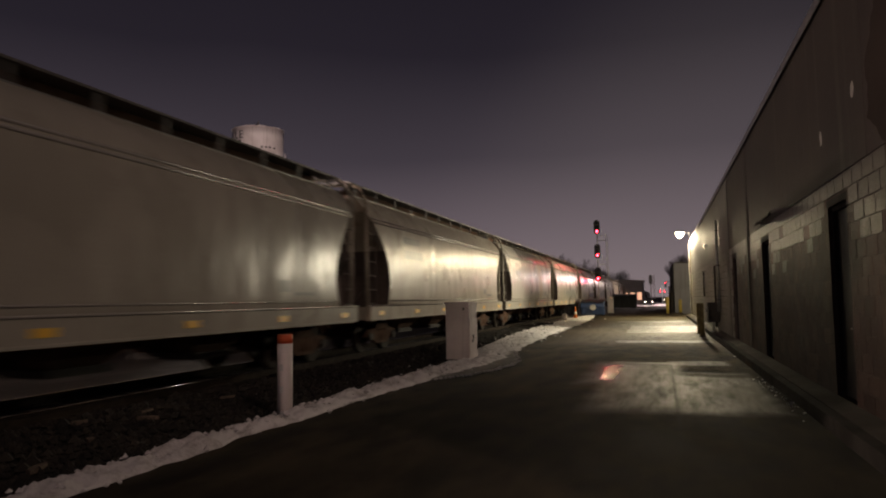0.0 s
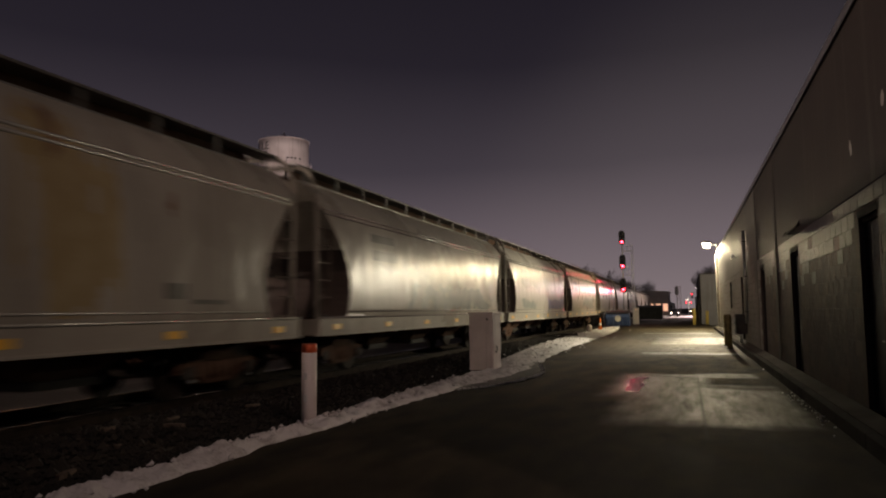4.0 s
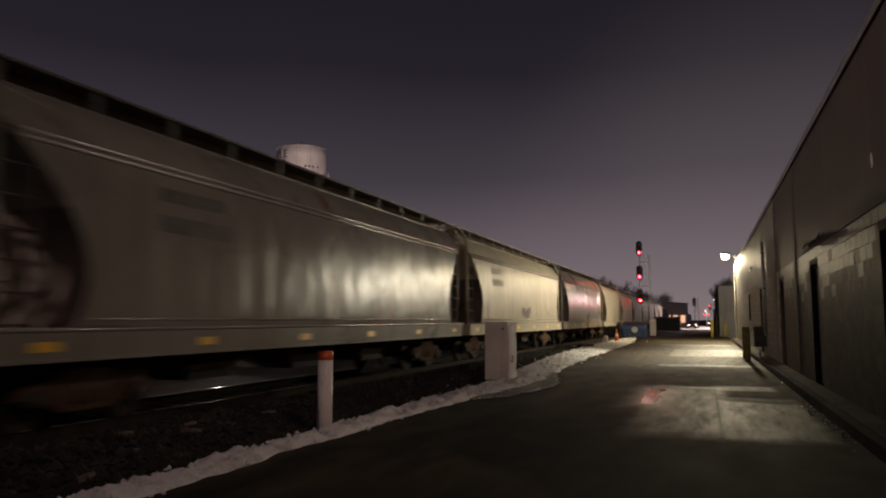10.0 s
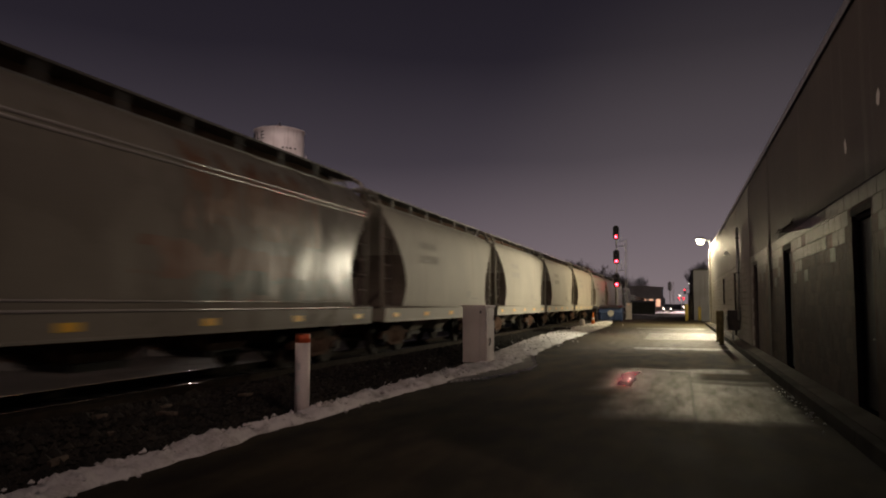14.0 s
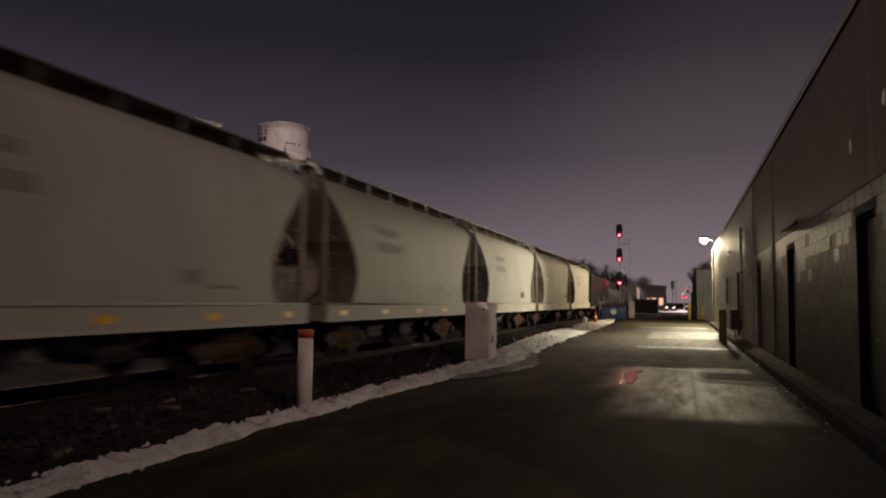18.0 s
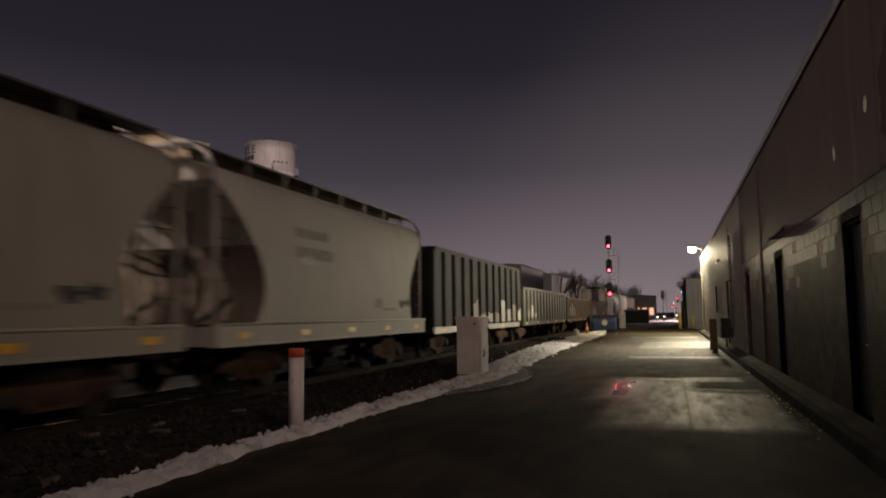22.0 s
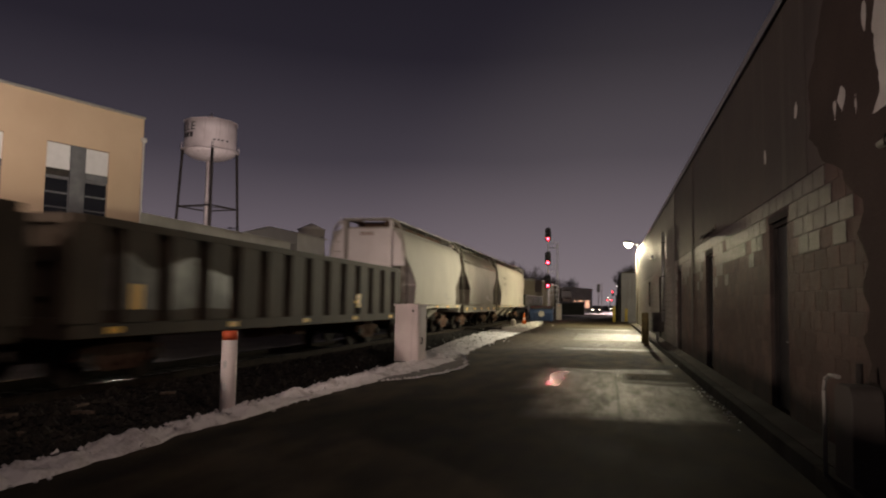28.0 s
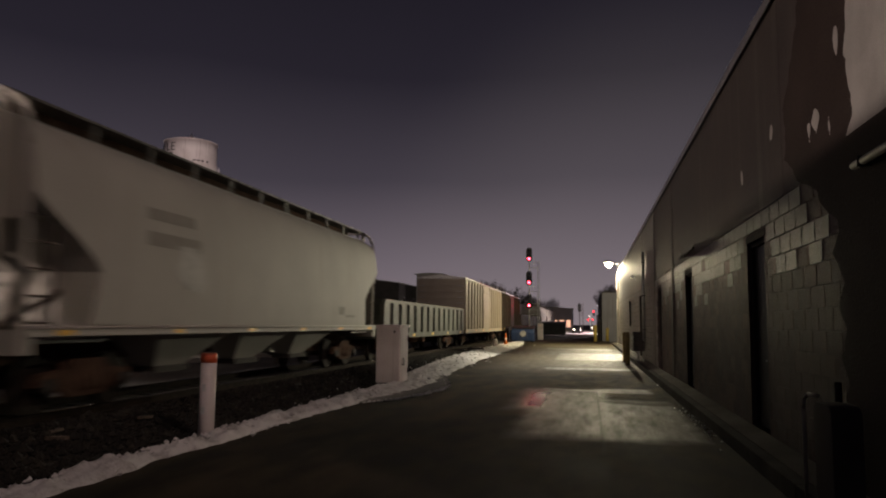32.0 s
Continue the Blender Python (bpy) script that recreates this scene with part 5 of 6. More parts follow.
    part("crown", crown, M_BARK, t, "fine bare twigs")


for i, (x, y, h) in enumerate(((-16, 128, 11), (-20, 140, 12), (-24, 160, 13), (-14, 175, 10), (-11.5, 150, 8), (-18, 190, 12), (-22, 205, 12), (-27, 180, 14), (-12, 240, 12), (6.0, 150, 12), (4.5, 180, 13),
                               (7.5, 210, 14), (5, 125, 9), (10, 170, 13), (-17, 112, 9))):
    bare_tree(x, y, h, 30 + i)


def far_woods():
    rng = random.Random(77)
    bm = bmesh.new()
    for _ in range(1500):
        x, y = rng.uniform(-75, -13), rng.uniform(210, 330)
        if x > -16 and y < 240:
            continue
        h = rng.uniform(4, 10.5) * (1.0 if x > -40 else 0.9)
        rod(bm, (x, y, -0.1), (x + rng.uniform(-0.5, 0.5), y, h), 0.16, 4, 0.03, caps=False)
        for _ in range(9):
            z = h * rng.uniform(0.35, 0.95)
            rod(bm, (x, y, z), (x + rng.uniform(-2, 2), y + rng.uniform(-2, 2), z + rng.uniform(0.2, 1.6)), 0.06, 3, 0.015, caps=False)
    ob = part("far_woods", bm, M_BARK)
    tagged(ob, "distant leafless woods beyond the crossing", "trees", kind="stuff")


far_woods()


def make_distance():
    bm = bmesh.new()
    box(bm, -90, 60, 118, 127, -0.1, -0.03)
    box(bm, -2.6, 3.4, 77, 118, -0.1, -0.012)
    box(bm, -1.5, 7, 127, 700, -0.1, -0.03)
    ob = part("road_far", bm, M_ASPHALT)
    tagged(ob, "dark cross street beyond the alley", "road", kind="structure")
    make_signal(-1.6, 132.0, (4.2,), 0.5, 5.6, False, "distant dark railway signal on a mast", "far_signal")
    # crossing lamps and traffic lights
    for x, y, z, m, lab in ((1.2, 175, 4.6, M_FARRED, "red traffic light on an arm"), (2.6, 185, 4.8, M_FARRED, "red traffic light on an arm"), (3.6, 190, 4.7, M_FARRED, "red traffic light on an arm")):
        t = empty("traffic_light", x, y, 0.0, label=lab, category="traffic light", group="traffic lights")
        bm = bmesh.new()
        rod(bm, (1.2, 0.3, -0.1), (1.2, 0.3, z + 0.6), 0.09, 8)
        rod(bm, (1.2, 0.3, z + 0.5), (0, 0.3, z + 0.5), 0.05, 8)
        part("pole", bm, M_DARKMETAL, t)
        bm = bmesh.new()
        box(bm, -0.2, 0.2, 0.0, 0.3, z - 0.8, z + 0.5)
        part("housing", bm, M_HEAD, t, bevel=0.02)
        bm = bmesh.new()
        rod(bm, (0, 0.0, z + 0.2), (0, -0.06, z + 0.2), 0.13, 14)
        part("lens", bm, m, t, "glowing red lens")
    for x, y, z in ((3.2, 260, 8.5), (0.2, 300, 5.0)):
        t = empty("street_lamp", x, y, 0.0, label="distant street lamp, lit", category="street lamp", group="distant street lamps")
        bm = bmesh.new()
        rod(bm, (0.8, 0, -0.1), (0.8, 0, z), 0.09, 8, 0.06)
        rod(bm, (0.8, 0, z), (0, 0, z + 0.1), 0.04, 6)
        part("pole", bm, M_DARKMETAL, t)
        bm = bmesh.new()
        lathe(bm, [(0.06, -0.10), (0.16, -0.05), (0.16, 0.0), (0.06, 0.04)], 14, (0, 0, z))
        part("lamp_head", bm, M_FARWHITE, t, "glowing lamp head")
    bm = bmesh.new()
    rng = random.Random(21)
    xs, ys = [-9.0 + 0.75 * i for i in range(17)], [128 + 2.0 * j for j in range(26)]
    grid_sheet(bm, xs, ys, lambda x, y: -0.02 + (0.10 + 0.55 * max(0.0, noise.noise((0.35 * x, 0.12 * y, 4)))) * (0.0 if x in (xs[0], xs[-1]) or y in (ys[0], ys[-1]) else 1.0))
    tagged(part("snow_field", bm, M_SNOW), "trampled snow beyond the cross street", "snow", kind="stuff")
    # gate arms and a row of lit fronts past the crossing
    for x, y in ((0.3, 134.0), (3.9, 133.0)):
        g = empty("crossing_gate", x, y, 0.0, label="railway crossing gate with red lamps", category="crossing gate", group="crossing gates")
        bm = bmesh.new()
        rod(bm, (0, 0, -0.1), (0, 0, 3.6), 0.07, 8)
        part("mast", bm, M_GALV, g)
        for sx in (-1, 1):
            bm = bmesh.new()
            rod(bm, (sx * 0.38, -0.06, 2.55), (sx * 0.38, -0.10, 2.55), 0.27, 16)
            disc = part("lamp_target", bm, M_HEAD, g)
            bm = bmesh.new()
            rod(bm, (sx * 0.38, -0.10, 2.55), (sx * 0.38, -0.13, 2.55), 0.10, 14)
            part("lens", bm, M_FARRED, disc, "glowing red lens")
        bm = bmesh.new()
        rod(bm, (-0.4, 0, 2.55), (0.4, 0, 2.55), 0.03, 6)
        part("lamp_bar", bm, M_DARKMETAL, g)
    for x, y, rz in ((-2.2, 142, 0), (4.6, 160, 0), (1.6, 215, 0), (4.4, 232, 0)):
        make_car(x, y, rz)
    # low shops beyond the crossing
    for x, y, w, l, h, lab in ((-8.2, 172, 9, 16, 5.2, "low pale shop with warm lit windows"), (-19.0, 160, 9, 20, 5.8, "low pale building beside the crossing"), (4.6, 196, 5, 12, 4.2, "small pale building past the crossing"), (14.0, 200, 12, 30, 5.0, "low pale building by the far street")):
        s = make_shed("far_shop", x, y, w, l, h, lab, pitch=0.3)
        for i in range(6):
            xx = -w / 2 + w * (i + 0.5) / 6
            part("window", slab(xx - 0.45, xx + 0.45, -l / 2 - 0.05, -l / 2 - 0.01, 1.0, 2.6), M_FARWARM if -10 < x < 0 else M_WINDARK, s, "warmly lit shop window" if -10 < x < 0 else "")


def make_car(x, y, rz):
    c = empty("parked_car", x, y, 0.0, rz, label="distant car with its headlights on", category="car", group="distant cars")
    bm = bmesh.new()
    prism(bm, [(-2.1, 0.35), (2.1, 0.35), (2.15, 0.8), (1.3, 0.92), (0.9, 1.45), (-0.7, 1.45), (-1.2, 0.95), (-2.15, 0.85)], "x", -0.85, 0.85)
    part("body", bm, M_BLACK, c, bevel=0.05)
    for sx in (-1, 1):
        bm = bmesh.new()
        rod(bm, (sx * 0.6, -2.13, 0.68), (sx * 0.6, -2.20, 0.68), 0.13, 14)
        part("headlight", bm, M_FARWHITE, c, "glowing headlight")
        for yy in (-1.3, 1.3):
            bm = bmesh.new()
            rod(bm, (sx * 0.72, yy, 0.3), (sx * 0.88, yy, 0.3), 0.32, 16)
            part("wheel", bm, M_HEAD, c)


make_distance()


# poles for the added unseen lamps that light the near alley, the yard, the tower and the crossing
for x, y, z, lx in ((9.0, -3.0, 12.1, 1.2), (-16.0, 11.0, 8.7, -1.0), (-40.0, 70.0, 9.1, 1.0), (3.6, 130.0, 6.7, 3.0), (-30.0, -20.0, 9.1, -1.2), (-15.0, -13.0, 12.7, -1.0)):
    t = empty("yard_lamp", x, y, 0.0, label="tall added street lamp, lit", category="street lamp", group="street lamps")
    bm = bmesh.new()
    rod(bm, (lx, 0, -0.1), (lx, 0, z + 0.2), 0.11, 10, 0.07)
    rod(bm, (lx, 0, z + 0.15), (0, 0, z + 0.15), 0.05, 8)
    part("pole", bm, M_GALV, t)
    bm = bmesh.new()
    lathe(bm, [(0.24, 0.10), (0.26, 0.16), (0.12, 0.24)], 16, (0, 0, z))
    part("lamp_head", bm, M_DARKMETAL, t)


# ---- the train ----
# cars are built round their own middle: y along the track, z from the rail head, x > 0 towards the alley
def truck(parent, y):
    t = empty("truck", 0, y, 0)
    t.parent = parent
    t.matrix_basis = pose(0, y, 0)
    for s in (-1, 1):
        bm = bmesh.new()
        x0, x1 = sorted((s * 0.93, s * 1.06))
        prism(bm, [(-1.15, 0.42), (-1.0, 0.60), (-0.5, 0.64), (-0.36, 0.80), (0.36, 0.80), (0.5, 0.64), (1.0, 0.60), (1.15, 0.42), (0.72, 0.40), (0.42, 0.22), (-0.42, 0.22), (-0.72, 0.40)], "x", x0, x1)
        part("side_frame", bm, M_UNDER, t, bevel=0.01)
        bm = bmesh.new()
        for yy in (-0.2, 0, 0.2):
            rod(bm, (s * 1.0, yy, 0.30), (s * 1.0, yy, 0.62), 0.085, 8)
        part("spring_nest", bm, M_UNDER, t)
        for yy in (-0.875, 0.875):
            bm = bmesh.new()
            rod(bm, (s * 0.9, yy, 0.43), (s * 1.12, yy, 0.43), 0.11, 10)
            part("bearing_cap", bm, M_DARKMETAL, t)
    bm = bmesh.new()
    box(bm, -0.95, 0.95, -0.18, 0.18, 0.42, 0.72)
    part("bolster", bm, M_UNDER, t)
    for yy in (-0.875, 0.875):
        bm = bmesh.new()
        rod(bm, (-0.95, 0, 0), (0.95, 0, 0), 0.085, 10)
        for s in (-1, 1):
            rod(bm, (s * 0.69, 0, 0), (s * 0.80, 0, 0), 0.43, 24)
            rod(bm, (s * 0.66, 0, 0), (s * 0.69, 0, 0), 0.46, 24)
            for k in range(3):
                a = 2 * math.pi * k / 3
                rod(bm, (s * 0.80, 0.24 * math.cos(a), 0.24 * math.sin(a)), (s * 0.82, 0.24 * math.cos(a), 0.24 * math.sin(a)), 0.05, 6)
        w = part("wheelset", bm, M_WHEEL, t)
        w.matrix_basis = pose(0, yy, 0.43)
        w["side"] = 0 if yy < 0 else 1


def coupler(parent, half):
    for s in (-1, 1):
        bm = bmesh.new()
        box(bm, -0.09, 0.09, *sorted((s * (half - 0.9), s * (half - 0.12))), 0.72, 0.95)
        box(bm, -0.16, 0.14, *sorted((s * (half - 0.22), s * (half + 0.02))), 0.66, 0.99)
        part("coupler", bm, M_UNDER, parent, bevel=0.02)
        bm = bmesh.new()
        pts = [(0.25, s * (half - 0.6), 0.66), (0.25, s * (half - 0.35), 0.42), (0.22, s * (half - 0.05), 0.36), (0.18, s * (half + 0.1), 0.40)]
        for a, b in zip(pts, pts[1:]):
            rod(bm, a, b, 0.025, 6)
        part("brake_hose", bm, M_HEAD, parent)


# side sheet: upright at the sill, leaning in a little above, then the roof's curve
W_PROFILE = [(1.30, 1.56), (1.36, 1.575), (1.6, 1.580), (1.9, 1.581), (2.2, 1.578), (2.5, 1.570), (2.8, 1.556), (3.1, 1.532), (3.4, 1.492), (3.52, 1.470)] + \
            [(3.68, 1.405), (3.82, 1.31), (3.95, 1.20), (4.07, 1.07), (4.16, 0.95)]
# the shorter cars have straighter sides with a round shoulder at the roof
S_PROFILE = [(1.30, 1.535), (1.36, 1.545), (1.9, 1.575), (2.5, 1.57), (3.0, 1.55), (3.4, 1.51), (3.70, 1.445), (3.92, 1.33), (4.06, 1.16), (4.16, 0.95)]
PROFILE = list(W_PROFILE)


def side_x(z):
    for (z0, x0), (z1, x1) in zip(PROFILE, PROFILE[1:]):
        if z0 <= z <= z1:
            return x0 + (x1 - x0) * (z - z0) / (z1 - z0)
    return PROFILE[-1][1] if z > 3 else PROFILE[0][1]


SHOULDER = [3.75, 2.45, 1.36, True]


def end_y(z, half):
    """How far the side sheet reaches along the car at a height: full at the top, cut back in a round shoulder below."""
    e = half - 0.46
    if z > SHOULDER[0]:
        return e
    f = (SHOULDER[0] - z) / SHOULDER[1]
    if SHOULDER[3]:
        return e - SHOULDER[2] * max(0.0, math.sin(math.pi / 2 * (f / 0.74) ** 1.05))
    if f < 1:
        return e - SHOULDER[2] * (0.55 * f + 0.45 * f * f * (3 - 2 * f)) ** 0.85
    return e - SHOULDER[2] + 0.16 * min(1.0, (f - 1) / 0.8)


RUNGS = {}


def rung(parent, paint, x, y0, y1, z):
    key = (paint.name, round(abs(y1 - y0), 2))
    if key not in RUNGS:
        bm = bmesh.new()
        rod(bm, (0, -abs(y1 - y0) / 2, 0), (0, abs(y1 - y0) / 2, 0), 0.016, 5)
        RUNGS[key] = mesh_of("ladder_rung", bm, paint)
    place("ladder_rung", RUNGS[key], parent, x, (y0 + y1) / 2, z)


def side_patch(half, y0, y1, z0, z1, seed, rough=0.5, out=0.006, step=0.09, keep_all=False, runs=False):
    """A painted or stained area that follows the curved side sheet, with an uneven outline."""
    bm = bmesh.new()
    nu, nv = max(2, int((y1 - y0) / step)), max(2, int((z1 - z0) / step))
    grid = {}
    for i in range(nu + 1):
        for j in range(nv + 1):
            y, z = y0 + (y1 - y0) * i / nu, z0 + (z1 - z0) * j / nv
            if abs(y) > end_y(z, half) - 0.02:
                continue
            e = min((y - y0) / (0.25 * (y1 - y0)), (y1 - y) / (0.25 * (y1 - y0)), (z - z0) / (0.3 * (z1 - z0)), (z1 - z) / (0.3 * (z1 - z0)), 1.0)
            fy, fz = (5.0, 0.7) if runs else (1.7, 2.2)
            if keep_all or e + rough * 2.2 * noise.noise((fy * y + seed, fz * z, seed)) + rough * 1.4 * noise.noise((2.5 * fy * y, 1.5 * fz * z, seed)) > 0.34:
                grid[i, j] = bm.verts.new((side_x(z) + out, y, z))
    for i in range(nu):
        for j in range(nv):
            q = [grid.get(c) for c in ((i, j), (i + 1, j), (i + 1, j + 1), (i, j + 1))]
            if all(q):
                bm.faces.new(q).smooth = True
    for v in [v for v in bm.verts if not v.link_faces]:
        bm.verts.remove(v)
    return bm


def hopper_car(length, paint, label, tags=(), lines=True, tall=1.0, stencils=True, low_end=True, slim=False):
    half = length / 2
    end_paint = LIT_END if paint is TAN else paint
    tone = "white" if paint is TAN else "pale grey"
    SHOULDER[:] = (3.72, 2.42, 1.30, True) if lines and low_end else (3.78, 2.48, 1.38, True) if low_end else (3.05, 0.95, 1.4, False)
    PROFILE[:] = W_PROFILE if lines else S_PROFILE
    car = empty("hopper_car", label=label, category="rail car", group="covered hopper cars")
    # body shell: side sheets over the slope sheets
    bm = bmesh.new()
    zs = [1.30, 1.36, 1.5, 1.65, 1.8, 1.95, 2.1, 2.3, 2.5, 2.75, 2.9, 3.05, 3.2, 3.4, 3.55, 3.70, 3.82, 3.92, 4.0, 4.06, 4.12, 4.16]
    n = 13
    for s in (-1, 1):
        rows = []
        for z in zs:
            e = end_y(z, half)
            rows.append([bm.verts.new((s * side_x(z), -e + 2 * e * i / (n - 1), z)) for i in range(n)])
        for a, b in zip(rows, rows[1:]):
            for i in range(n - 1):
                bm.faces.new((a[i], a[i + 1], b[i + 1], b[i])).smooth = True
        if s < 0:
            left = rows
        else:
            right = rows
    for i in range(n - 1):
        bm.faces.new((left[-1][i], left[-1][i + 1], right[-1][i + 1], right[-1][i]))
    for k in (0, n - 1):
        pairs = [(bm.verts.new(left[j][k].co), bm.verts.new(right[j][k].co)) for j in range(len(zs))]
        for j, (p, q) in enumerate(zip(pairs, pairs[1:])):
            if zs[j] >= 2.7:
                bm.faces.new((p[0], p[1], q[1], q[0]))
    bm.faces.new([r for r in (left[0][0], left[0][n - 1], right[0][n - 1], right[0][0])])
    body = part("body", bm, paint, car)
    for e in (-1, 1):
        bm = bmesh.new()
        low = [[bm.verts.new((x * side_x(z), e * end_y(z, half), z)) for x in (-1, 1)] for z in zs if z <= 2.75]
        for p, q in zip(low, low[1:]):
            bm.faces.new((p[0], p[1], q[1], q[0]))
        part("end_slope_sheet", bm, end_paint if slim else M_GRIMESHADE if lines else M_SHADEPALE, car, tone + " slope sheet" if slim else "grimy brown slope sheet, darkened for shade between cars" if lines else "grey-brown slope sheet, pale paint darkened for shade")
    # rolled lines under the roof and over the sill
    if lines:
        for z in (3.46, 3.55):
            for s in (-1, 1):
                bm = bmesh.new()
                rod(bm, (s * (side_x(z) + 0.004), -half + 0.7, z), (s * (side_x(z) + 0.004), half - 0.7, z), 0.028, 8)
                part("roof_bead", bm, M_BEAD if paint in GLOSSY else paint, body)
    # sills, end posts, end platforms
    for s in (-1, 1):
        bm = bmesh.new()
        x0, x1 = sorted((s * 1.40, s * 1.54))
        low = 1.17 if slim else 0.90
        prism(bm, [(x0, low), (x1, low), (x1, low + 0.03), (x1 - 0.01 * s, low + 0.05), (x1, 1.28), (x0, 1.31)], "y", -half + 0.42, half - 0.42)
        sill = part("side_sill", bm, paint, car)
        bm = bmesh.new()
        rod(bm, (s * 1.545, -half + 0.42, 1.295), (s * 1.545, half - 0.42, 1.295), 0.026, 8)
        part("sill_bead", bm, M_BEAD if paint in GLOSSY else paint, sill)
        if lines:
            bm = bmesh.new()
            rod(bm, (s * (side_x(1.42) + 0.006), -end_y(1.42, half) + 0.05, 1.42), (s * (side_x(1.42) + 0.006), end_y(1.42, half) - 0.05, 1.42), 0.018, 8)
            part("sheet_bead", bm, M_BEAD, body)
    for e in (-1, 1):
        bm = bmesh.new()
        y0, y1 = sorted((e * (half - 0.42), e * (half - 0.62)))
        box(bm, -1.50, 1.50, y0, y1, 0.92, 1.26)
        part("end_sill", bm, paint, car, bevel=0.01)
        bm = bmesh.new()
        box(bm, -1.3, 1.3, *sorted((e * (half - 2.4), e * (half - 0.62))), 1.06, 1.12)
        part("end_platform", bm, M_GRATE, car)
        for s in (-1, 1):
            bm = bmesh.new()
            rod(bm, (s * 1.40, e * (half - 0.52), 1.2), (s * 1.40, e * (half - 0.46), 3.70), 0.048, 8)
            for p, q in (((1.40, 3.70), (1.34, 4.04)), ((1.34, 4.04), (1.20, 4.30)), ((1.20, 4.30), (0.98, 4.42)), ((0.98, 4.42), (0.0, 4.43))):
                rod(bm, (s * p[0], e * (half - 0.46), p[1]), (s * q[0], e * (half - 0.46), q[1]), 0.048, 8)
            part("corner_post", bm, paint, car)
            bm = bmesh.new()
            rod(bm, (s * 1.42, e * (half - 1.05), 1.2), (s * 1.42, e * (half - 1.05), 3.55), 0.028, 6)
            part("ladder_stile", bm, M_GRIMESHADE, car)
            for i in range(7):
                rung(car, M_GRIMESHADE, s * 1.42, e * (half - 0.52), e * (half - 1.05), 1.35 + 0.36 * i)
            bm = bmesh.new()
            rod(bm, (s * 0.75, e * (half - 0.58), 1.2), (s * 0.70, e * (half - 0.66), 3.3), 0.05, 6)
            rod(bm, (s * 0.75, e * (half - 0.58), 1.2), (s * 0.9, e * (half - 2.0), 1.9), 0.05, 6)
            part("slope_brace", bm, M_GRIMESHADE, car)
    if slim:
        # end sheet with upright posts, a top rail and a dark number bar, clear of the body; the tan car's is whitened
        # as if lit
        for e in (-1, 1):
            y = e * (half - 0.452)
            bm = bmesh.new()
            prism(bm, [(-side_x(2.75) + 0.06, 2.72), (side_x(2.75) - 0.06, 2.72), (side_x(3.52) - 0.05, 3.5), (1.0, 4.1), (-1.0, 4.1), (-side_x(3.52) + 0.05, 3.5)], "y", *sorted((y, y + e * 0.02)))
            part("end_sheet", bm, end_paint, car, tone + " end sheet")
            for x in (-0.95, 0.95):
                bm = bmesh.new()
                box(bm, x - 0.06, x + 0.06, *sorted((y + e * 0.03, y + e * 0.13)), 1.2, 4.4)
                part("end_post", bm, end_paint, car, bevel=0.01)
            bm = bmesh.new()
            box(bm, -0.30, 0.25, *sorted((y + e * 0.021, y + e * 0.027)), 3.86, 3.98)
            part("number_bar", bm, M_RUST, car, "small rust-coloured bar")
            bm = bmesh.new()
            rod(bm, (-1.0, y + e * 0.16, 2.5), (0.3, y + e * 0.16, 1.9), 0.025, 6)
            part("brake_rod", bm, M_DARKMETAL, car)
    bm = bmesh.new()
    rod(bm, (0.5, -half + 0.60, 2.35), (0.5, -half + 0.52, 2.35), 0.26, 16)
    part("brake_wheel", bm, M_DARKMETAL, car)
    # roof: hatch coaming and raised walks
    # the coaming's dark colour stands for the roof's shade behind the walks
    bm = bmesh.new()
    box(bm, -0.34, 0.34, -half + 1.1, half - 1.1, 4.14, 4.36)
    part("hatch_coaming", bm, M_UNDER, car, "hatch trough, dark for the shade under the walks")
    for i in range(8):
        y = -half + 1.7 + (length - 3.4) * i / 7
        bm = bmesh.new()
        box(bm, -0.38, 0.38, y - 0.55, y + 0.55, 4.36, 4.42)
        part("hatch_cover", bm, M_GRATE, car, bevel=0.01)
    for s in (-1, 1):
        bm = bmesh.new()
        box(bm, *sorted((s * 0.56, s * 0.98)), -half + 0.35, half - 0.35, 4.44, 4.475)
        walk_ = part("roof_walk", bm, M_GRATE, car)
        bm = bmesh.new()
        box(bm, *sorted((s * 0.98, s * 0.99)), -half + 0.35, half - 0.35, 4.445, 4.48)
        part("walk_edge", bm, M_GRATE, walk_)
        # dark sheet added in place of the shade behind the brackets
        bm = bmesh.new()
        box(bm, *sorted((s * 0.50, s * 0.56)), -half + 0.9, half - 0.9, 4.12, 4.44)
        part("walk_skirt", bm, M_UNDER, walk_)
        k = max(6, round((length - 1.6) / 1.5))
        for i in range(k + 1):
            y = -half + 0.8 + (length - 1.6) * i / k
            bm = bmesh.new()
            box(bm, *sorted((s * 0.88, s * 0.93)), y - 0.05, y + 0.05, 4.10, 4.44)
            part("walk_bracket", bm, M_GRATE, walk_)
        bm = bmesh.new()
        rod(bm, (s * 0.955, -half + 0.7, 4.165), (s * 0.955, half - 0.7, 4.165), 0.014, 6)
        part("roof_edge", bm, M_COPING, body, "thin bright roof edge")
    # ladder across each end, beside the corner post
    for e in (-1, 1):
        for x in (-0.86, -0.80):
            bm = bmesh.new()
            rod(bm, (x, e * (half - 0.42), 1.2), (x, e * (half - 0.42), 4.38), 0.03, 6)
            part("end_ladder_stile", bm, paint, car)
        for i in range(8):
            key = paint.name + "end"
            if key not in RUNGS:
                bm = bmesh.new()
                rod(bm, (-0.27, 0, 0), (0.27, 0, 0), 0.02, 6)
                RUNGS[key] = mesh_of("ladder_rung", bm, paint)
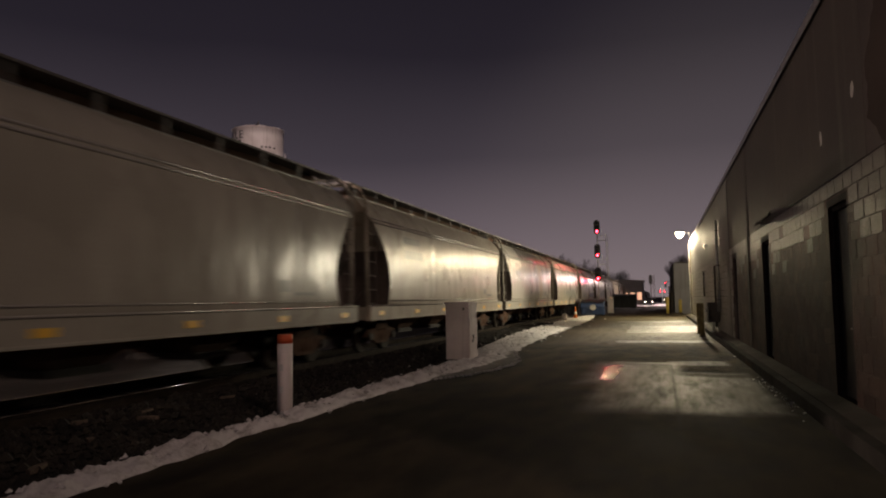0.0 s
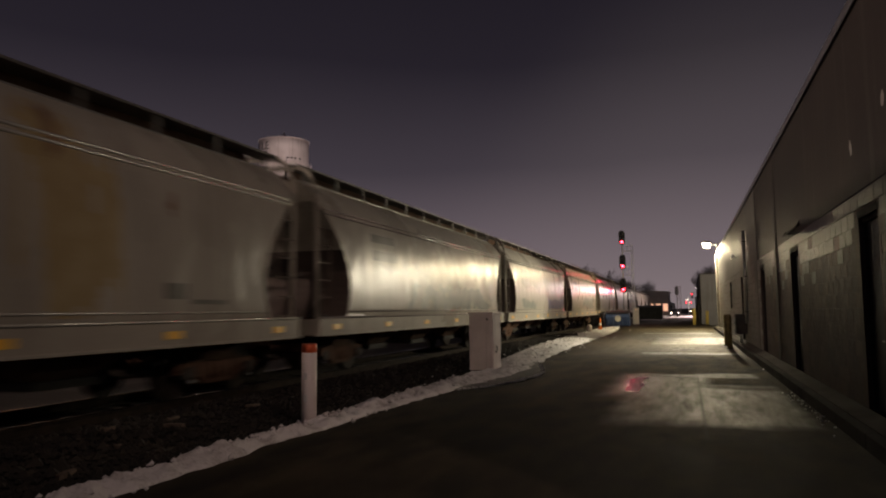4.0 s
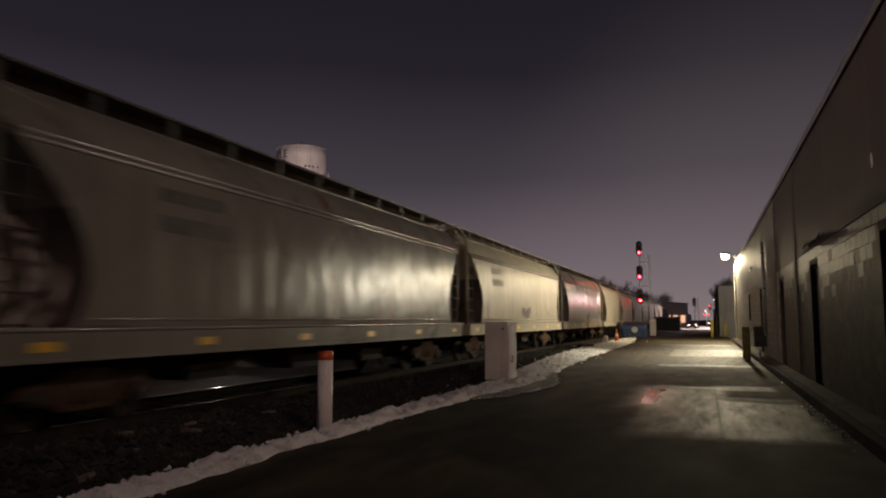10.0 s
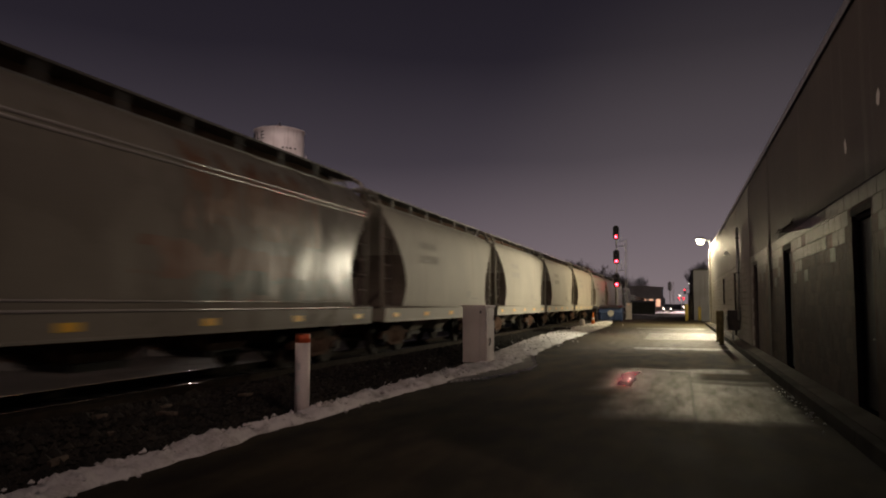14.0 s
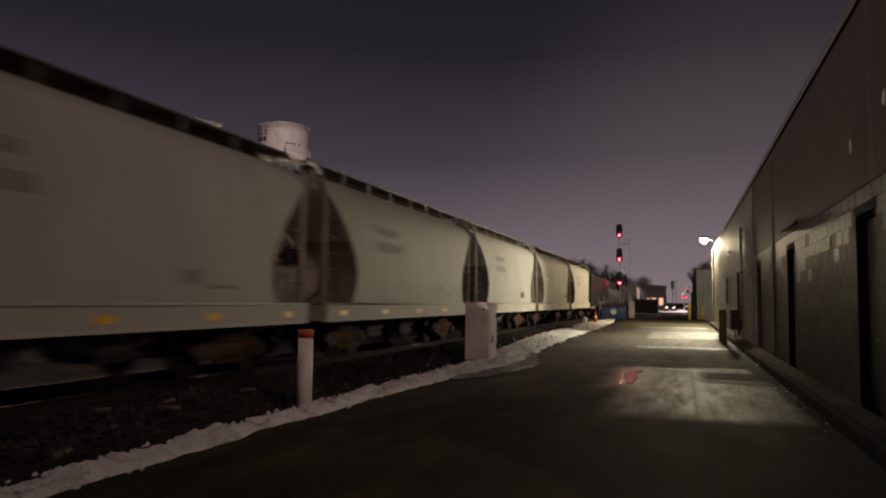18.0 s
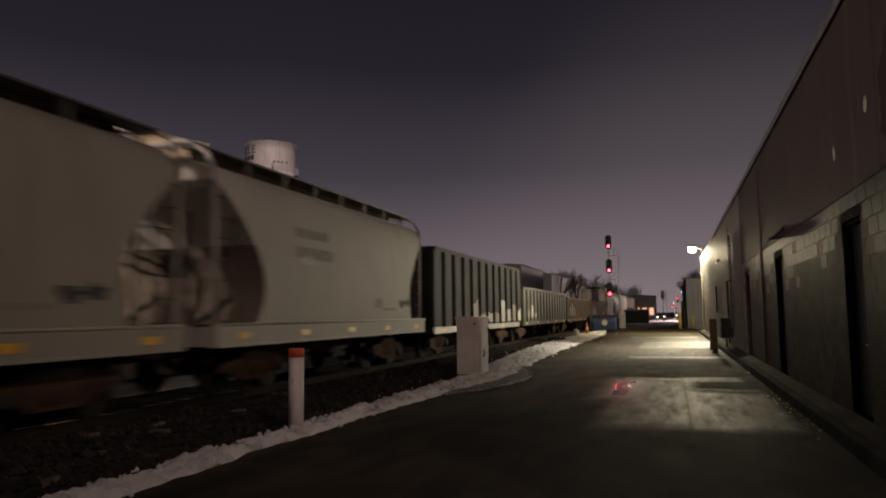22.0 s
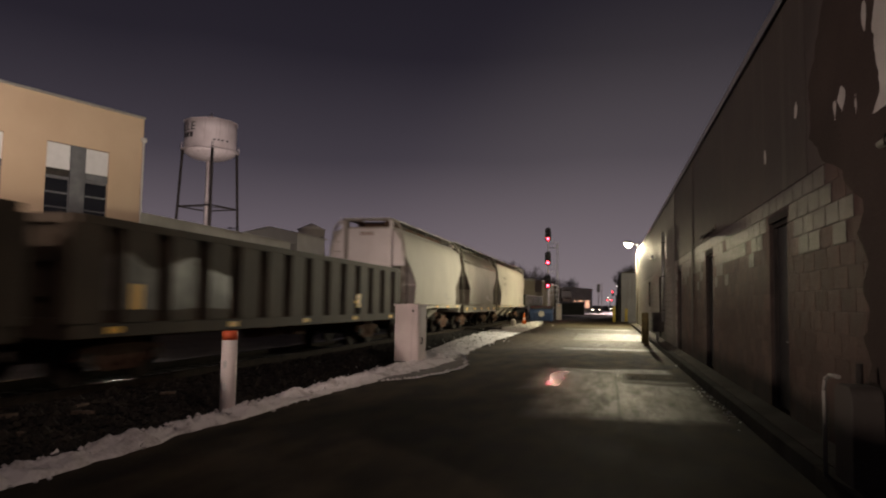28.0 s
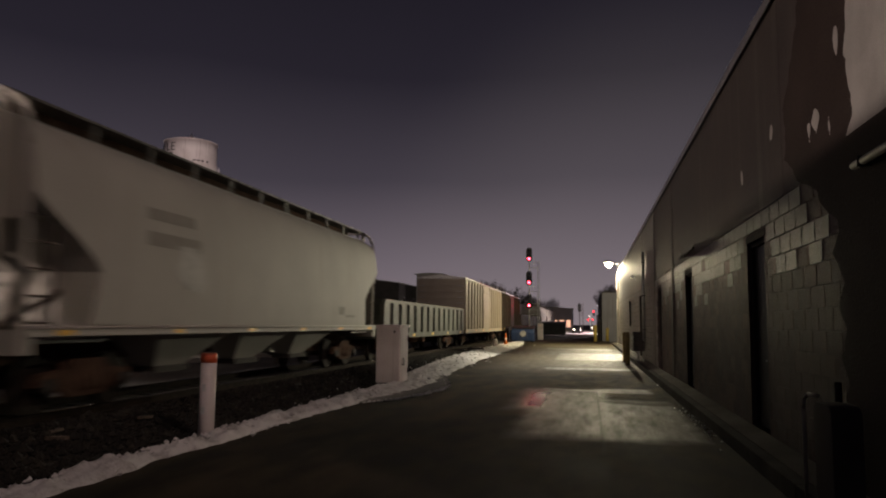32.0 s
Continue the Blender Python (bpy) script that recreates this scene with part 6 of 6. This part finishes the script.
            place("ladder_rung", RUNGS[key], car, -1.12, e * (half - 0.44), 1.45 + 0.36 * i)
        bm = bmesh.new()
        rod(bm, (-0.8, e * (half - 0.45), 2.75), (0.9, e * (half - 0.45), 2.1), 0.03, 6)
        part("diagonal_brace", bm, M_DARKMETAL, car)
    for e in (-1, 1):
        bm = bmesh.new()
        box(bm, -0.98, 0.98, *sorted((e * (half - 0.72), e * (half - 0.28))), 4.45, 4.48)
        part("end_walk", bm, M_SHED, car, "pale end walkway plate")
    # hoppers underneath
    bays = 3 if length > 14.5 else 2
    bm = bmesh.new()
    box(bm, -0.20, 0.20, -half + 0.5, half - 0.5, 0.70, 1.02)
    part("centre_sill", bm, M_UNDER, car)
    span = (length - 7.4) / bays
    for i in range(bays):
        yc = -(length - 7.4) / 2 + span * (i + 0.5)
        bm = bmesh.new()
        for sx in (-1, 1):
            a = [bm.verts.new((sx * p, yc + q * span * 0.48, 1.32)) for p, q in ((0.18, -1), (1.38, -1), (1.38, 1), (0.18, 1))]
            b = [bm.verts.new((sx * p, yc + q * span * 0.16, 0.52)) for p, q in ((0.22, -1), (0.62, -1), (0.62, 1), (0.22, 1))]
            for k in range(4):
                bm.faces.new((a[k], a[(k + 1) % 4], b[(k + 1) % 4], b[k]))
            bm.faces.new(b)
        bay = part("hopper_bay", bm, paint if slim else M_UNDER if lines else M_SHADEPALE, car)
        bm = bmesh.new()
        box(bm, -0.70, 0.70, yc - span * 0.18, yc + span * 0.18, 0.40, 0.52)
        part("outlet_gate", bm, M_DARKMETAL, bay)
    for e in (-1, 1):
        truck(car, e * (half - 2.35))
    coupler(car, half)
    # reflectors and stencils on the alley side
    k = 6 if length > 14.5 else 5
    for i in range(k):
        y = -half + 1.2 + (length - 2.4) * i / (k - 1)
        for s in (-1, 1):
            bm = bmesh.new()
            box(bm, *sorted((s * 1.541, s * 1.546)), y - 0.19, y + 0.19, *((1.18, 1.26) if slim else (1.03, 1.15)))
            part("reflector", bm, M_REFL, car, "yellow reflector strip")
    for z0, z1, w in ((3.05, 3.25, 1.5), (2.62, 2.86, 1.7)) if stencils else ():
        part("marking_bar", side_patch(half, -half + 3.0, -half + 3.0 + w, z0, z1, 1, 0.0, keep_all=True), M_MARK if paint in GLOSSY and paint is not SAND else M_MARKMATT, body)
    for z0, z1, y0, w in ((1.62, 1.85, half - 4.4, 0.5), (1.55, 1.62, half - 3.8, 0.9)):
        part("marking_bar", side_patch(half, y0, y0 + w, z0, z1, 1, 0.0, keep_all=True), M_MARK if paint in GLOSSY and paint is not SAND else M_MARKMATT, body)
    matt = {} if paint in GLOSSY else {BLUE_T: M_TAGMATT[0], DARK_T: M_TAGMATT[1], WHITE_T: M_DULL[2]}
    for i, (y0, y1, z0, z1, m, lab) in enumerate(tags):
        part("paint_tag" if m not in (M_RUST, M_OCHRE) else "rust_run", side_patch(half, y0, y1, z0, z1, 3.1 * i + y0, 0.25 if m is BLUE_T else 0.0 if m is M_WHITE else 0.5 if m not in (M_RUST, M_OCHRE) else 0.75, step=0.05, out=0.007 + 0.003 * i, runs=m in (M_RUST, M_OCHRE)), matt.get(m, m), body, lab)
    # taller or lower body above the sill
    for ob in car.children_recursive:
        if ob.name.startswith("ladder_rung"):
            ob.location.z = 1.3 + (ob.location.z - 1.3) * tall
        elif ob.type == "MESH" and ob.parent.name[:5] != "truck":
            for v in ob.data.vertices:
                if v.co.z > 1.3:
                    v.co.z = 1.3 + (v.co.z - 1.3) * tall
    return car


def gondola_car(length, paint, top, label, ribs=11, tags=(), sill=None):
    half = length / 2
    rib_w = 0.31 * (length - 1.44) / ribs
    car = empty("gondola_car", label=label, category="rail car", group="gondola cars")
    for s in (-1, 1):
        bm = bmesh.new()
        box(bm, *sorted((s * 1.40, s * 1.43)), -half + 0.55, half - 0.55, 0.95, top)
        part("side_sheet", bm, paint, car)
    for e in (-1, 1):
        bm = bmesh.new()
        box(bm, -1.40, 1.40, *sorted((e * (half - 0.55), e * (half - 0.62))), 0.95, top - 0.02)
        part("end_sheet", bm, paint, car)
    bm = bmesh.new()
    box(bm, -1.44, 1.44, -half + 0.62, half - 0.62, 0.95, 1.05)
    part("floor_plate", bm, M_UNDER, car)
    for s in (-1, 1):
        bm = bmesh.new()
        box(bm, *sorted((s * 1.43, s * 1.60)), -half + 0.5, half - 0.5, top - 0.13, top)
        part("top_chord", bm, paint, car, bevel=0.01)
        bm = bmesh.new()
        box(bm, *sorted((s * 1.43, s * 1.56)), -half + 0.5, half - 0.5, 0.80, 1.02)
        part("side_sill", bm, sill or paint, car, bevel=0.008)
        for i in range(ribs + 1):
            y = -half + 0.72 + (length - 1.44) * i / ribs
            bm = bmesh.new()
            prism(bm, [(s * 1.43, y - rib_w - 0.05), (s * 1.60, y - rib_w), (s * 1.60, y + rib_w), (s * 1.43, y + rib_w + 0.05)], "z", 1.02, top - 0.13)
            part("side_rib", bm, paint, car)
    for e in (-1, 1):
        for z in (1.4, 1.9, 2.4, 2.9, 3.3):
            if z < top - 0.2:
                bm = bmesh.new()
                box(bm, -1.42, 1.42, *sorted((e * (half - 0.55), e * (half - 0.46))), z, z + 0.14)
                part("end_rib", bm, paint, car)
        bm = bmesh.new()
        box(bm, -1.5, 1.5, *sorted((e * (half - 0.40), e * (half - 0.60))), 0.80, 1.10)
        part("end_sill", bm, paint, car, bevel=0.01)
        bm = bmesh.new()
        box(bm, -1.50, 1.50, *sorted((e * (half - 0.42), e * (half - 0.60))), top - 0.14, top)
        part("end_chord", bm, paint, car, bevel=0.01)
        for s in (-1, 1):
            for i in range(int((top - 1.2) / 0.36)):
                rung(car, M_GALV, s * 1.55, e * (half - 0.60), e * (half - 1.05), 1.25 + 0.36 * i)
    bm = bmesh.new()
    box(bm, -0.20, 0.20, -half + 0.5, half - 0.5, 0.66, 0.96)
    part("centre_sill", bm, M_UNDER, car)
    bm = bmesh.new()
    rod(bm, (0.6, -1.2, 0.70), (0.6, 0.4, 0.70), 0.2, 12)
    box(bm, 0.4, 0.8, 1.0, 1.7, 0.5, 0.9)
    part("brake_gear", bm, M_UNDER, car)
    for e in (-1, 1):
        truck(car, e * (half - 2.3))
    coupler(car, half)
    for i in range(5):
        y = -half + 1.4 + (length - 2.8) * i / 4
        bm = bmesh.new()
        box(bm, 1.561, 1.566, y - 0.16, y + 0.16, 0.86, 0.96)
        part("reflector", bm, M_REFL, car, "yellow reflector strip")
    if "placard" in label:
        for y in (-6.7, 3.7):
            bm = bmesh.new()
            box(bm, 1.601, 1.607, y - 0.13, y + 0.13, 1.22, 1.62)
            box(bm, 1.43, 1.601, y - 0.02, y + 0.02, 1.36, 1.42)
            part("placard", bm, M_REFL, car, "upright orange placard")
    if top > 3.5:
        for y, z, w, h in ((-6.3, 3.05, 0.8, 0.3), (-4.15, 1.25, 0.6, 0.16), (-4.15, 1.62, 0.6, 0.24), (-2.9, 1.3, 0.5, 0.2), (-2.9, 2.05, 0.5, 0.16), (-2.9, 2.75, 0.55, 0.22), (0.55, 2.75, 0.32, 0.32), (0.55, 2.30, 0.34, 0.28), (3.3, 2.75, 0.3, 0.22)):
            bm = bmesh.new()
            box(bm, 1.43, 1.434, y - w / 2, y + w / 2, z, z + h)
            part("marking_bar", bm, M_DULL[2], car, "pale unreadable marking")
    pitch = (length - 1.44) / ribs
    for y0, y1, z0, z1, m, lab in tags:
        # sprayed shapes cover the panels and the faces of the ribs between them
        for i in range(2 * ribs):
            k, on_rib = i // 2, i % 2
            a = -half + 0.72 + pitch * k + rib_w + 0.055
            b = a + pitch - 2 * rib_w - 0.11
            if on_rib:
                a, b = b + 0.058, b + 0.052 + 2 * rib_w
            if a < y0 or b > y1:
                continue
            x = 1.601 if on_rib else 1.431
            n = 3 if on_rib else 9
            tone = M_DULL[(k * 7 + 3 * (k % 3) + (1 if on_rib else 0)) % 3] if m is WHITE_T else m
            cut = random.Random(17 * k + 5 * on_rib)
            tall_ = cut.uniform(0.45, 1.0) if m is WHITE_T else 1.0
            if m is WHITE_T and not on_rib:
                a, b = a + cut.uniform(0.0, 0.3) * (b - a), b - cut.uniform(0.0, 0.3) * (b - a)
            bm = bmesh.new()
            rows = []
            for j in range(n + 1):
                y = a + (b - a) * j / n
                hi = z0 + tall_ * (z1 - z0) - 0.30 * (z1 - z0) * abs(noise.noise((0.9 * y, z1, 2))) - 0.22 * (z1 - z0) * abs(math.sin(1.9 * y + 0.8 * math.sin(0.7 * y)))
                lo = z0 + 0.10 * abs(noise.noise((1.3 * y, z0, 7)))
                rows.append([bm.verts.new((x + dx, y, z)) for dx in (0.0, 0.005) for z in (lo, hi)])
            for p, q in zip(rows, rows[1:]):
                bm.faces.new((p[2], q[2], q[3], p[3]))
                bm.faces.new((p[1], p[3], q[3], q[1]))
            part("paint_tag", bm, tone, car, lab)
    return car


def box_car(length, paint, label):
    half, top = length / 2, 4.15
    car = empty("box_car", label=label, category="rail car", group="box cars")
    bm = bmesh.new()
    box(bm, -1.46, 1.46, -half + 0.6, half - 0.6, 0.95, top)
    body = part("body", bm, paint, car)
    bm = bmesh.new()
    prism(bm, [(-1.52, top), (1.52, top), (1.52, top + 0.07), (0, top + 0.26), (-1.52, top + 0.07)], "y", -half + 0.55, half - 0.55)
    part("roof", bm, M_COPING, car, "pale metal roof")
    n = 15
    for s in (-1, 1):
        for i in range(n + 1):
            y = -half + 0.7 + (length - 1.4) * i / n
            if abs(y) < 1.7:
                continue
            bm = bmesh.new()
            box(bm, *sorted((s * 1.46, s * 1.54)), y - 0.07, y + 0.07, 1.05, top - 0.05)
            part("side_post", bm, paint, body)
        bm = bmesh.new()
        box(bm, *sorted((s * 1.461, s * 1.53)), -1.55, 1.55, 1.1, top - 0.25)
        door = part("door", bm, paint, car, bevel=0.01)
        for z in (1.6, 2.3, 3.0, 3.6):
            bm = bmesh.new()
            box(bm, *sorted((s * 1.53, s * 1.56)), -1.5, 1.5, z, z + 0.10)
            part("door_rib", bm, paint, door)
        bm = bmesh.new()
        box(bm, *sorted((s * 1.42, s * 1.55)), -half + 0.5, half - 0.5, 0.82, 1.06)
        part("side_sill", bm, paint, car)
    for e in (-1, 1):
        for i in range(7):
            z = 1.3 + 0.4 * i
            bm = bmesh.new()
            box(bm, -1.38, 1.38, *sorted((e * (half - 0.60), e * (half - 0.53))), z, z + 0.17)
            part("end_rib", bm, paint, body, bevel=0.01)
        for s in (-1, 1):
            bm = bmesh.new()
            for i in range(8):
                rod(bm, (s * 1.0, e * (half - 0.48), 1.2 + 0.36 * i), (s * 1.42, e * (half - 0.48), 1.2 + 0.36 * i), 0.018, 5)
            part("ladder_rungs", bm, M_GALV, car)
        truck(car, e * (half - 2.6))
    bm = bmesh.new()
    box(bm, -0.20, 0.20, -half + 0.5, half - 0.5, 0.66, 0.95)
    part("centre_sill", bm, M_UNDER, car)
    coupler(car, half)
    for i in range(6):
        y = -half + 1.2 + (length - 2.4) * i / 5
        bm = bmesh.new()
        box(bm, 1.551, 1.556, y - 0.16, y + 0.16, 0.90, 1.0)
        part("reflector", bm, M_REFL, car, "yellow reflector strip")
    return car


# front end of each car along the track at the start, from the couplings' places
GAPS = [0.0, 17.2, 34.5, 51.6, 68.5, 85.2, 101.9, 119.1, 136.1, 152.9, 165.2, 177.2, 189.0, 201.2, 213.2, 225.2, 236.7, 251.1, 267.2, 283.6, 300.7, 312.0, 323.8, 340.8, 358.6, 378.3,
        395.0, 411.8, 428.6, 445.4, 462.2, 479.0, 495.8, 512.6, 529.4, 546.2]
GREY, TAN, PALE, WORN, OLIVE, SAND, STEEL, LIT_END = M_CAR
GLOSSY = (GREY, WORN, SAND, STEEL)
BLUE_T, TEAL_T, RED_T, DARK_T, WHITE_T = M_TAGS
CARS = []


def tags_for(i):
    return {
        2: [(1.6, 3.4, 1.36, 4.0, M_OCHRE, "wide ochre stain"), (-3.95, -3.6, 1.9, 2.9, M_RUST, "brown rust run"), (-0.9, -0.45, 1.35, 4.0, M_RUST, "brown rust run"), (4.1, 4.45, 2.6, 4.0, M_RUST, "brown rust run"), (1.95, 2.3, 3.2, 4.0, M_RUST, "brown rust run"), (-1.35, -0.85, 1.6, 1.95, DARK_T, "small dark mark")],
        3: [(-3.0, 5.4, 1.38, 2.2, TEAL_T, "faded teal sprayed lettering shapes"), (6.2, 6.7, 2.0, 4.0, M_RUST, "brown rust run")],
        4: [(1.0, 7.3, 1.36, 2.05, BLUE_T, "dark blue sprayed lettering shapes"), (-5.6, -1.6, 1.38, 1.95, TEAL_T, "dark faded sprayed shapes")],
        5: [(7.2, 8.2, 2.6, 3.95, M_RUST, "brown rust stain"), (-1.8, 4.6, 1.38, 2.3, TEAL_T, "dark green sprayed lettering shapes")],
        6: [(-0.6, -0.3, 1.35, 4.0, M_RUST, "brown rust run"), (1.2, 6.0, 1.33, 2.5, RED_T, "rust brown repainted panel")],
        7: [(-6.35, -6.0, 1.36, 2.1, M_RUST, "orange-brown rust run"), (-4.1, -3.8, 1.36, 1.95, M_RUST, "orange-brown rust run"), (-1.0, 0.6, 1.4, 2.0, DARK_T, "dark sprayed shapes")],
        8: [(-0.5, 4.4, 1.75, 2.35, RED_T, "faded red sprayed shapes"), (0.6, 7.4, 1.38, 1.95, TEAL_T, "teal sprayed lettering shapes"), (0.2, 5.2, 2.5, 3.9, M_RUST, "soft brown rust staining")],
        9: [(-2.8, -2.35, 2.6, 2.78, WHITE_T, "white rectangular label")],
        13: [(-1.06, -0.92, 2.04, 2.16, M_WHITE, "small white label"), (1.8, 2.7, 1.5, 1.9, DARK_T, "small dark mark")],
        14: [(-3.18, -2.66, 2.52, 2.76, M_WHITE, "white rectangular label"), (3.0, 3.9, 1.5, 1.9, DARK_T, "small dark mark")],
        15: [(-2.6, -1.9, 2.45, 2.7, WHITE_T, "white rectangular label"), (3.0, 3.9, 1.5, 1.9, DARK_T, "small dark mark")],
        22: [(-4.6, -3.6, 1.9, 2.7, WHITE_T, "pale round mark")],
    }.get(i, [])


for i, (a, b) in enumerate(zip(GAPS, GAPS[1:])):
    length = b - a - 0.02
    if i in (16, 17, 18, 19):
        k = i - 16
        tags = ([(-2.4, 7.4, 1.08, 2.15, WHITE_T, "faded grey sprayed letter shape")] if k == 0 else
                [(-7, -3.6, 1.2, 1.9, WHITE_T, "pale sprayed mark")] if k == 1 else
                [(-7.5, -3.5, 1.2, 2.2, DARK_T, "dark sprayed shapes")])
        c = gondola_car(length, (M_GON[0], M_GON[1], M_GON[2], M_GON[2])[k], (3.66, 2.82, 2.60, 2.60)[k],
                        ("tall navy open-top car with pale sprayed shapes", "grey-green ribbed gondola car", "dark brown ribbed gondola car with sprayed shapes", "dark brown ribbed gondola car with an orange placard")[k],
                        (11, 14, 13, 13)[k], tags, M_COPING if k == 0 else None)
    elif i == 23:
        c = gondola_car(length, M_GON[1], 2.28, "low ribbed gondola car in dull grey-green", 13)
    elif i in (24, 25):
        c = box_car(length, M_BOXCAR if i == 24 else M_GON[2], "tan ribbed box car" if i == 24 else "dark brown ribbed box car")
    elif i in (26, 27):
        c = gondola_car(length, M_GON[2], 2.5, "dark brown ribbed gondola car", 13)
    else:
        paint = {1: WORN, 5: WORN, 6: STEEL, 7: SAND, 8: STEEL, 9: TAN}.get(i, GREY if i < 9 else PALE if i % 2 else TAN)
        if i >= 28 or i in (20, 22):
            paint = TAN if i == 20 else PALE
        if i == 21:
            paint = OLIVE
        word = {GREY: "grey", TAN: "tan-grey", PALE: "pale", WORN: "rust-stained grey", SAND: "dull sand-coloured", STEEL: "dark glossy grey", OLIVE: "dull olive"}[paint]
        c = hopper_car(length, paint, "%s covered hopper car with curved sides%s" % (word, " and sprayed paint" if tags_for(i) else ""), tags=tags_for(i), lines=i < 9 or i == 21, stencils=i not in (20, 21), low_end=i < 20, slim=i in (20, 22), tall=1.05 if i < 9 else 1.0 if i < 12 else 1.01 if i < 16 else 1.025 if i == 20 else 1.05)
    CARS.append((c, (a + b) / 2))


# ---- wall blocks, the nearest as pieces of their own ----
def make_blocks():
    bm = bmesh.new()
    box(bm, -0.0015, 0.05, -BLOCK_L / 2 + 0.005, BLOCK_L / 2 - 0.005, 0.005, COURSE - 0.005)
    whole = mesh_of("block", bm, M_BLOCK, 0.004)
    bm = bmesh.new()
    box(bm, 0.0005, 0.05, -BLOCK_L / 2 + 0.0045, BLOCK_L / 2 - 0.0045, 0.0045, COURSE - 0.0045)
    maroon = mesh_of("block", bm, M_MAROON, 0.003)
    rests = bmesh.new(), bmesh.new(), bmesh.new()
    rng = random.Random(5)
    count = 0
    for row in range(13):
        z = WALK_Z + row * COURSE
        rest = rests[row >= 10]
        # fewer glint-streaked blocks down the courses, as the sheen fades
        share = {12: 1.0, 11: 0.95, 10: 0.7, 9: 0.28, 8: 0.1}.get(row, 0.0)
        y = 3.4 + (BLOCK_L / 2 if row % 2 else 0)
        while y < 59.6:
            y0, y1 = y, y + BLOCK_L
            if not in_door(y0, y1, z + 0.02):
                dx = rng.uniform(-0.0004, 0.0004)
                if (6.4 < y0 < 22.0 and row >= 8 or 6.4 < y0 < 17 and row >= 5) and count < 300:
                    place("block", whole if y0 > 7.2 + rng.uniform(0, 0.8) and rng.random() < share else maroon, wall_east, WALL_X + dx, (y0 + y1) / 2, z)
                    count += 1
                else:
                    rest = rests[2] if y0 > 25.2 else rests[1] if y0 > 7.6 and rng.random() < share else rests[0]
                    g, px_ = (0.005, 0.0015) if rest is not rests[0] else (0.0045, -0.0005)
                    box(rest, WALL_X - px_ + dx, WALL_X + 0.05, y0 + g, y1 - g, z + g, z + COURSE - g)
            else:
                for a, b, h in DOORS:
                    # cut blocks beside the openings
                    if y0 < a < y1:
                        box(rest, WALL_X, WALL_X + 0.05, y0 + 0.003, a - 0.002, z + 0.003, z + COURSE - 0.003)
                    if y0 < b < y1:
                        box(rest, WALL_X, WALL_X + 0.05, b + 0.002, y1 - 0.003, z + 0.003, z + COURSE - 0.003)
            y += BLOCK_L
    for bm, m in zip(rests, (M_BLOCKS, M_BANDREST, M_FARBLOCK)):
        tagged(part("block_courses", bm, m, wall_east), "painted concrete blocks", kind="stuff")


make_blocks()


# ---- what moves ----
SPEED, GAIN = 11.497 / 1.2, 0.01097 / 1.2


def travelled(t):
    return SPEED * t + GAIN * t * t


def motions():
    times = [2.0 * i for i in range(17)]
    for car, start in CARS:
        walk(car, [(t, pose(TRACK_X, start - travelled(t), RAIL_Z)) for t in times])
    # wheels roll with the train; wheelsets in like places share one set of keys
    first = {}
    step = 1 / 30
    n = int(32.0 / step) + 1
    for car, _ in CARS:
        for ob in car.children_recursive:
            if "side" not in ob:
                continue
            k = ob["side"]
            if k in first:
                src = first[k]
                ob.rotation_mode = "QUATERNION"
                ob.animation_data_create()
                ob.animation_data.action = src.animation_data.action
                ob.animation_data.action_slot = src.animation_data.action_slot
            else:
                first[k] = ob
                y = -0.875 if k == 0 else 0.875
                walk(ob, [(i * step, pose(0, y, 0.43) @ Matrix.Rotation(travelled(i * step) / 0.43, 4, "X")) for i in range(n)])


motions()
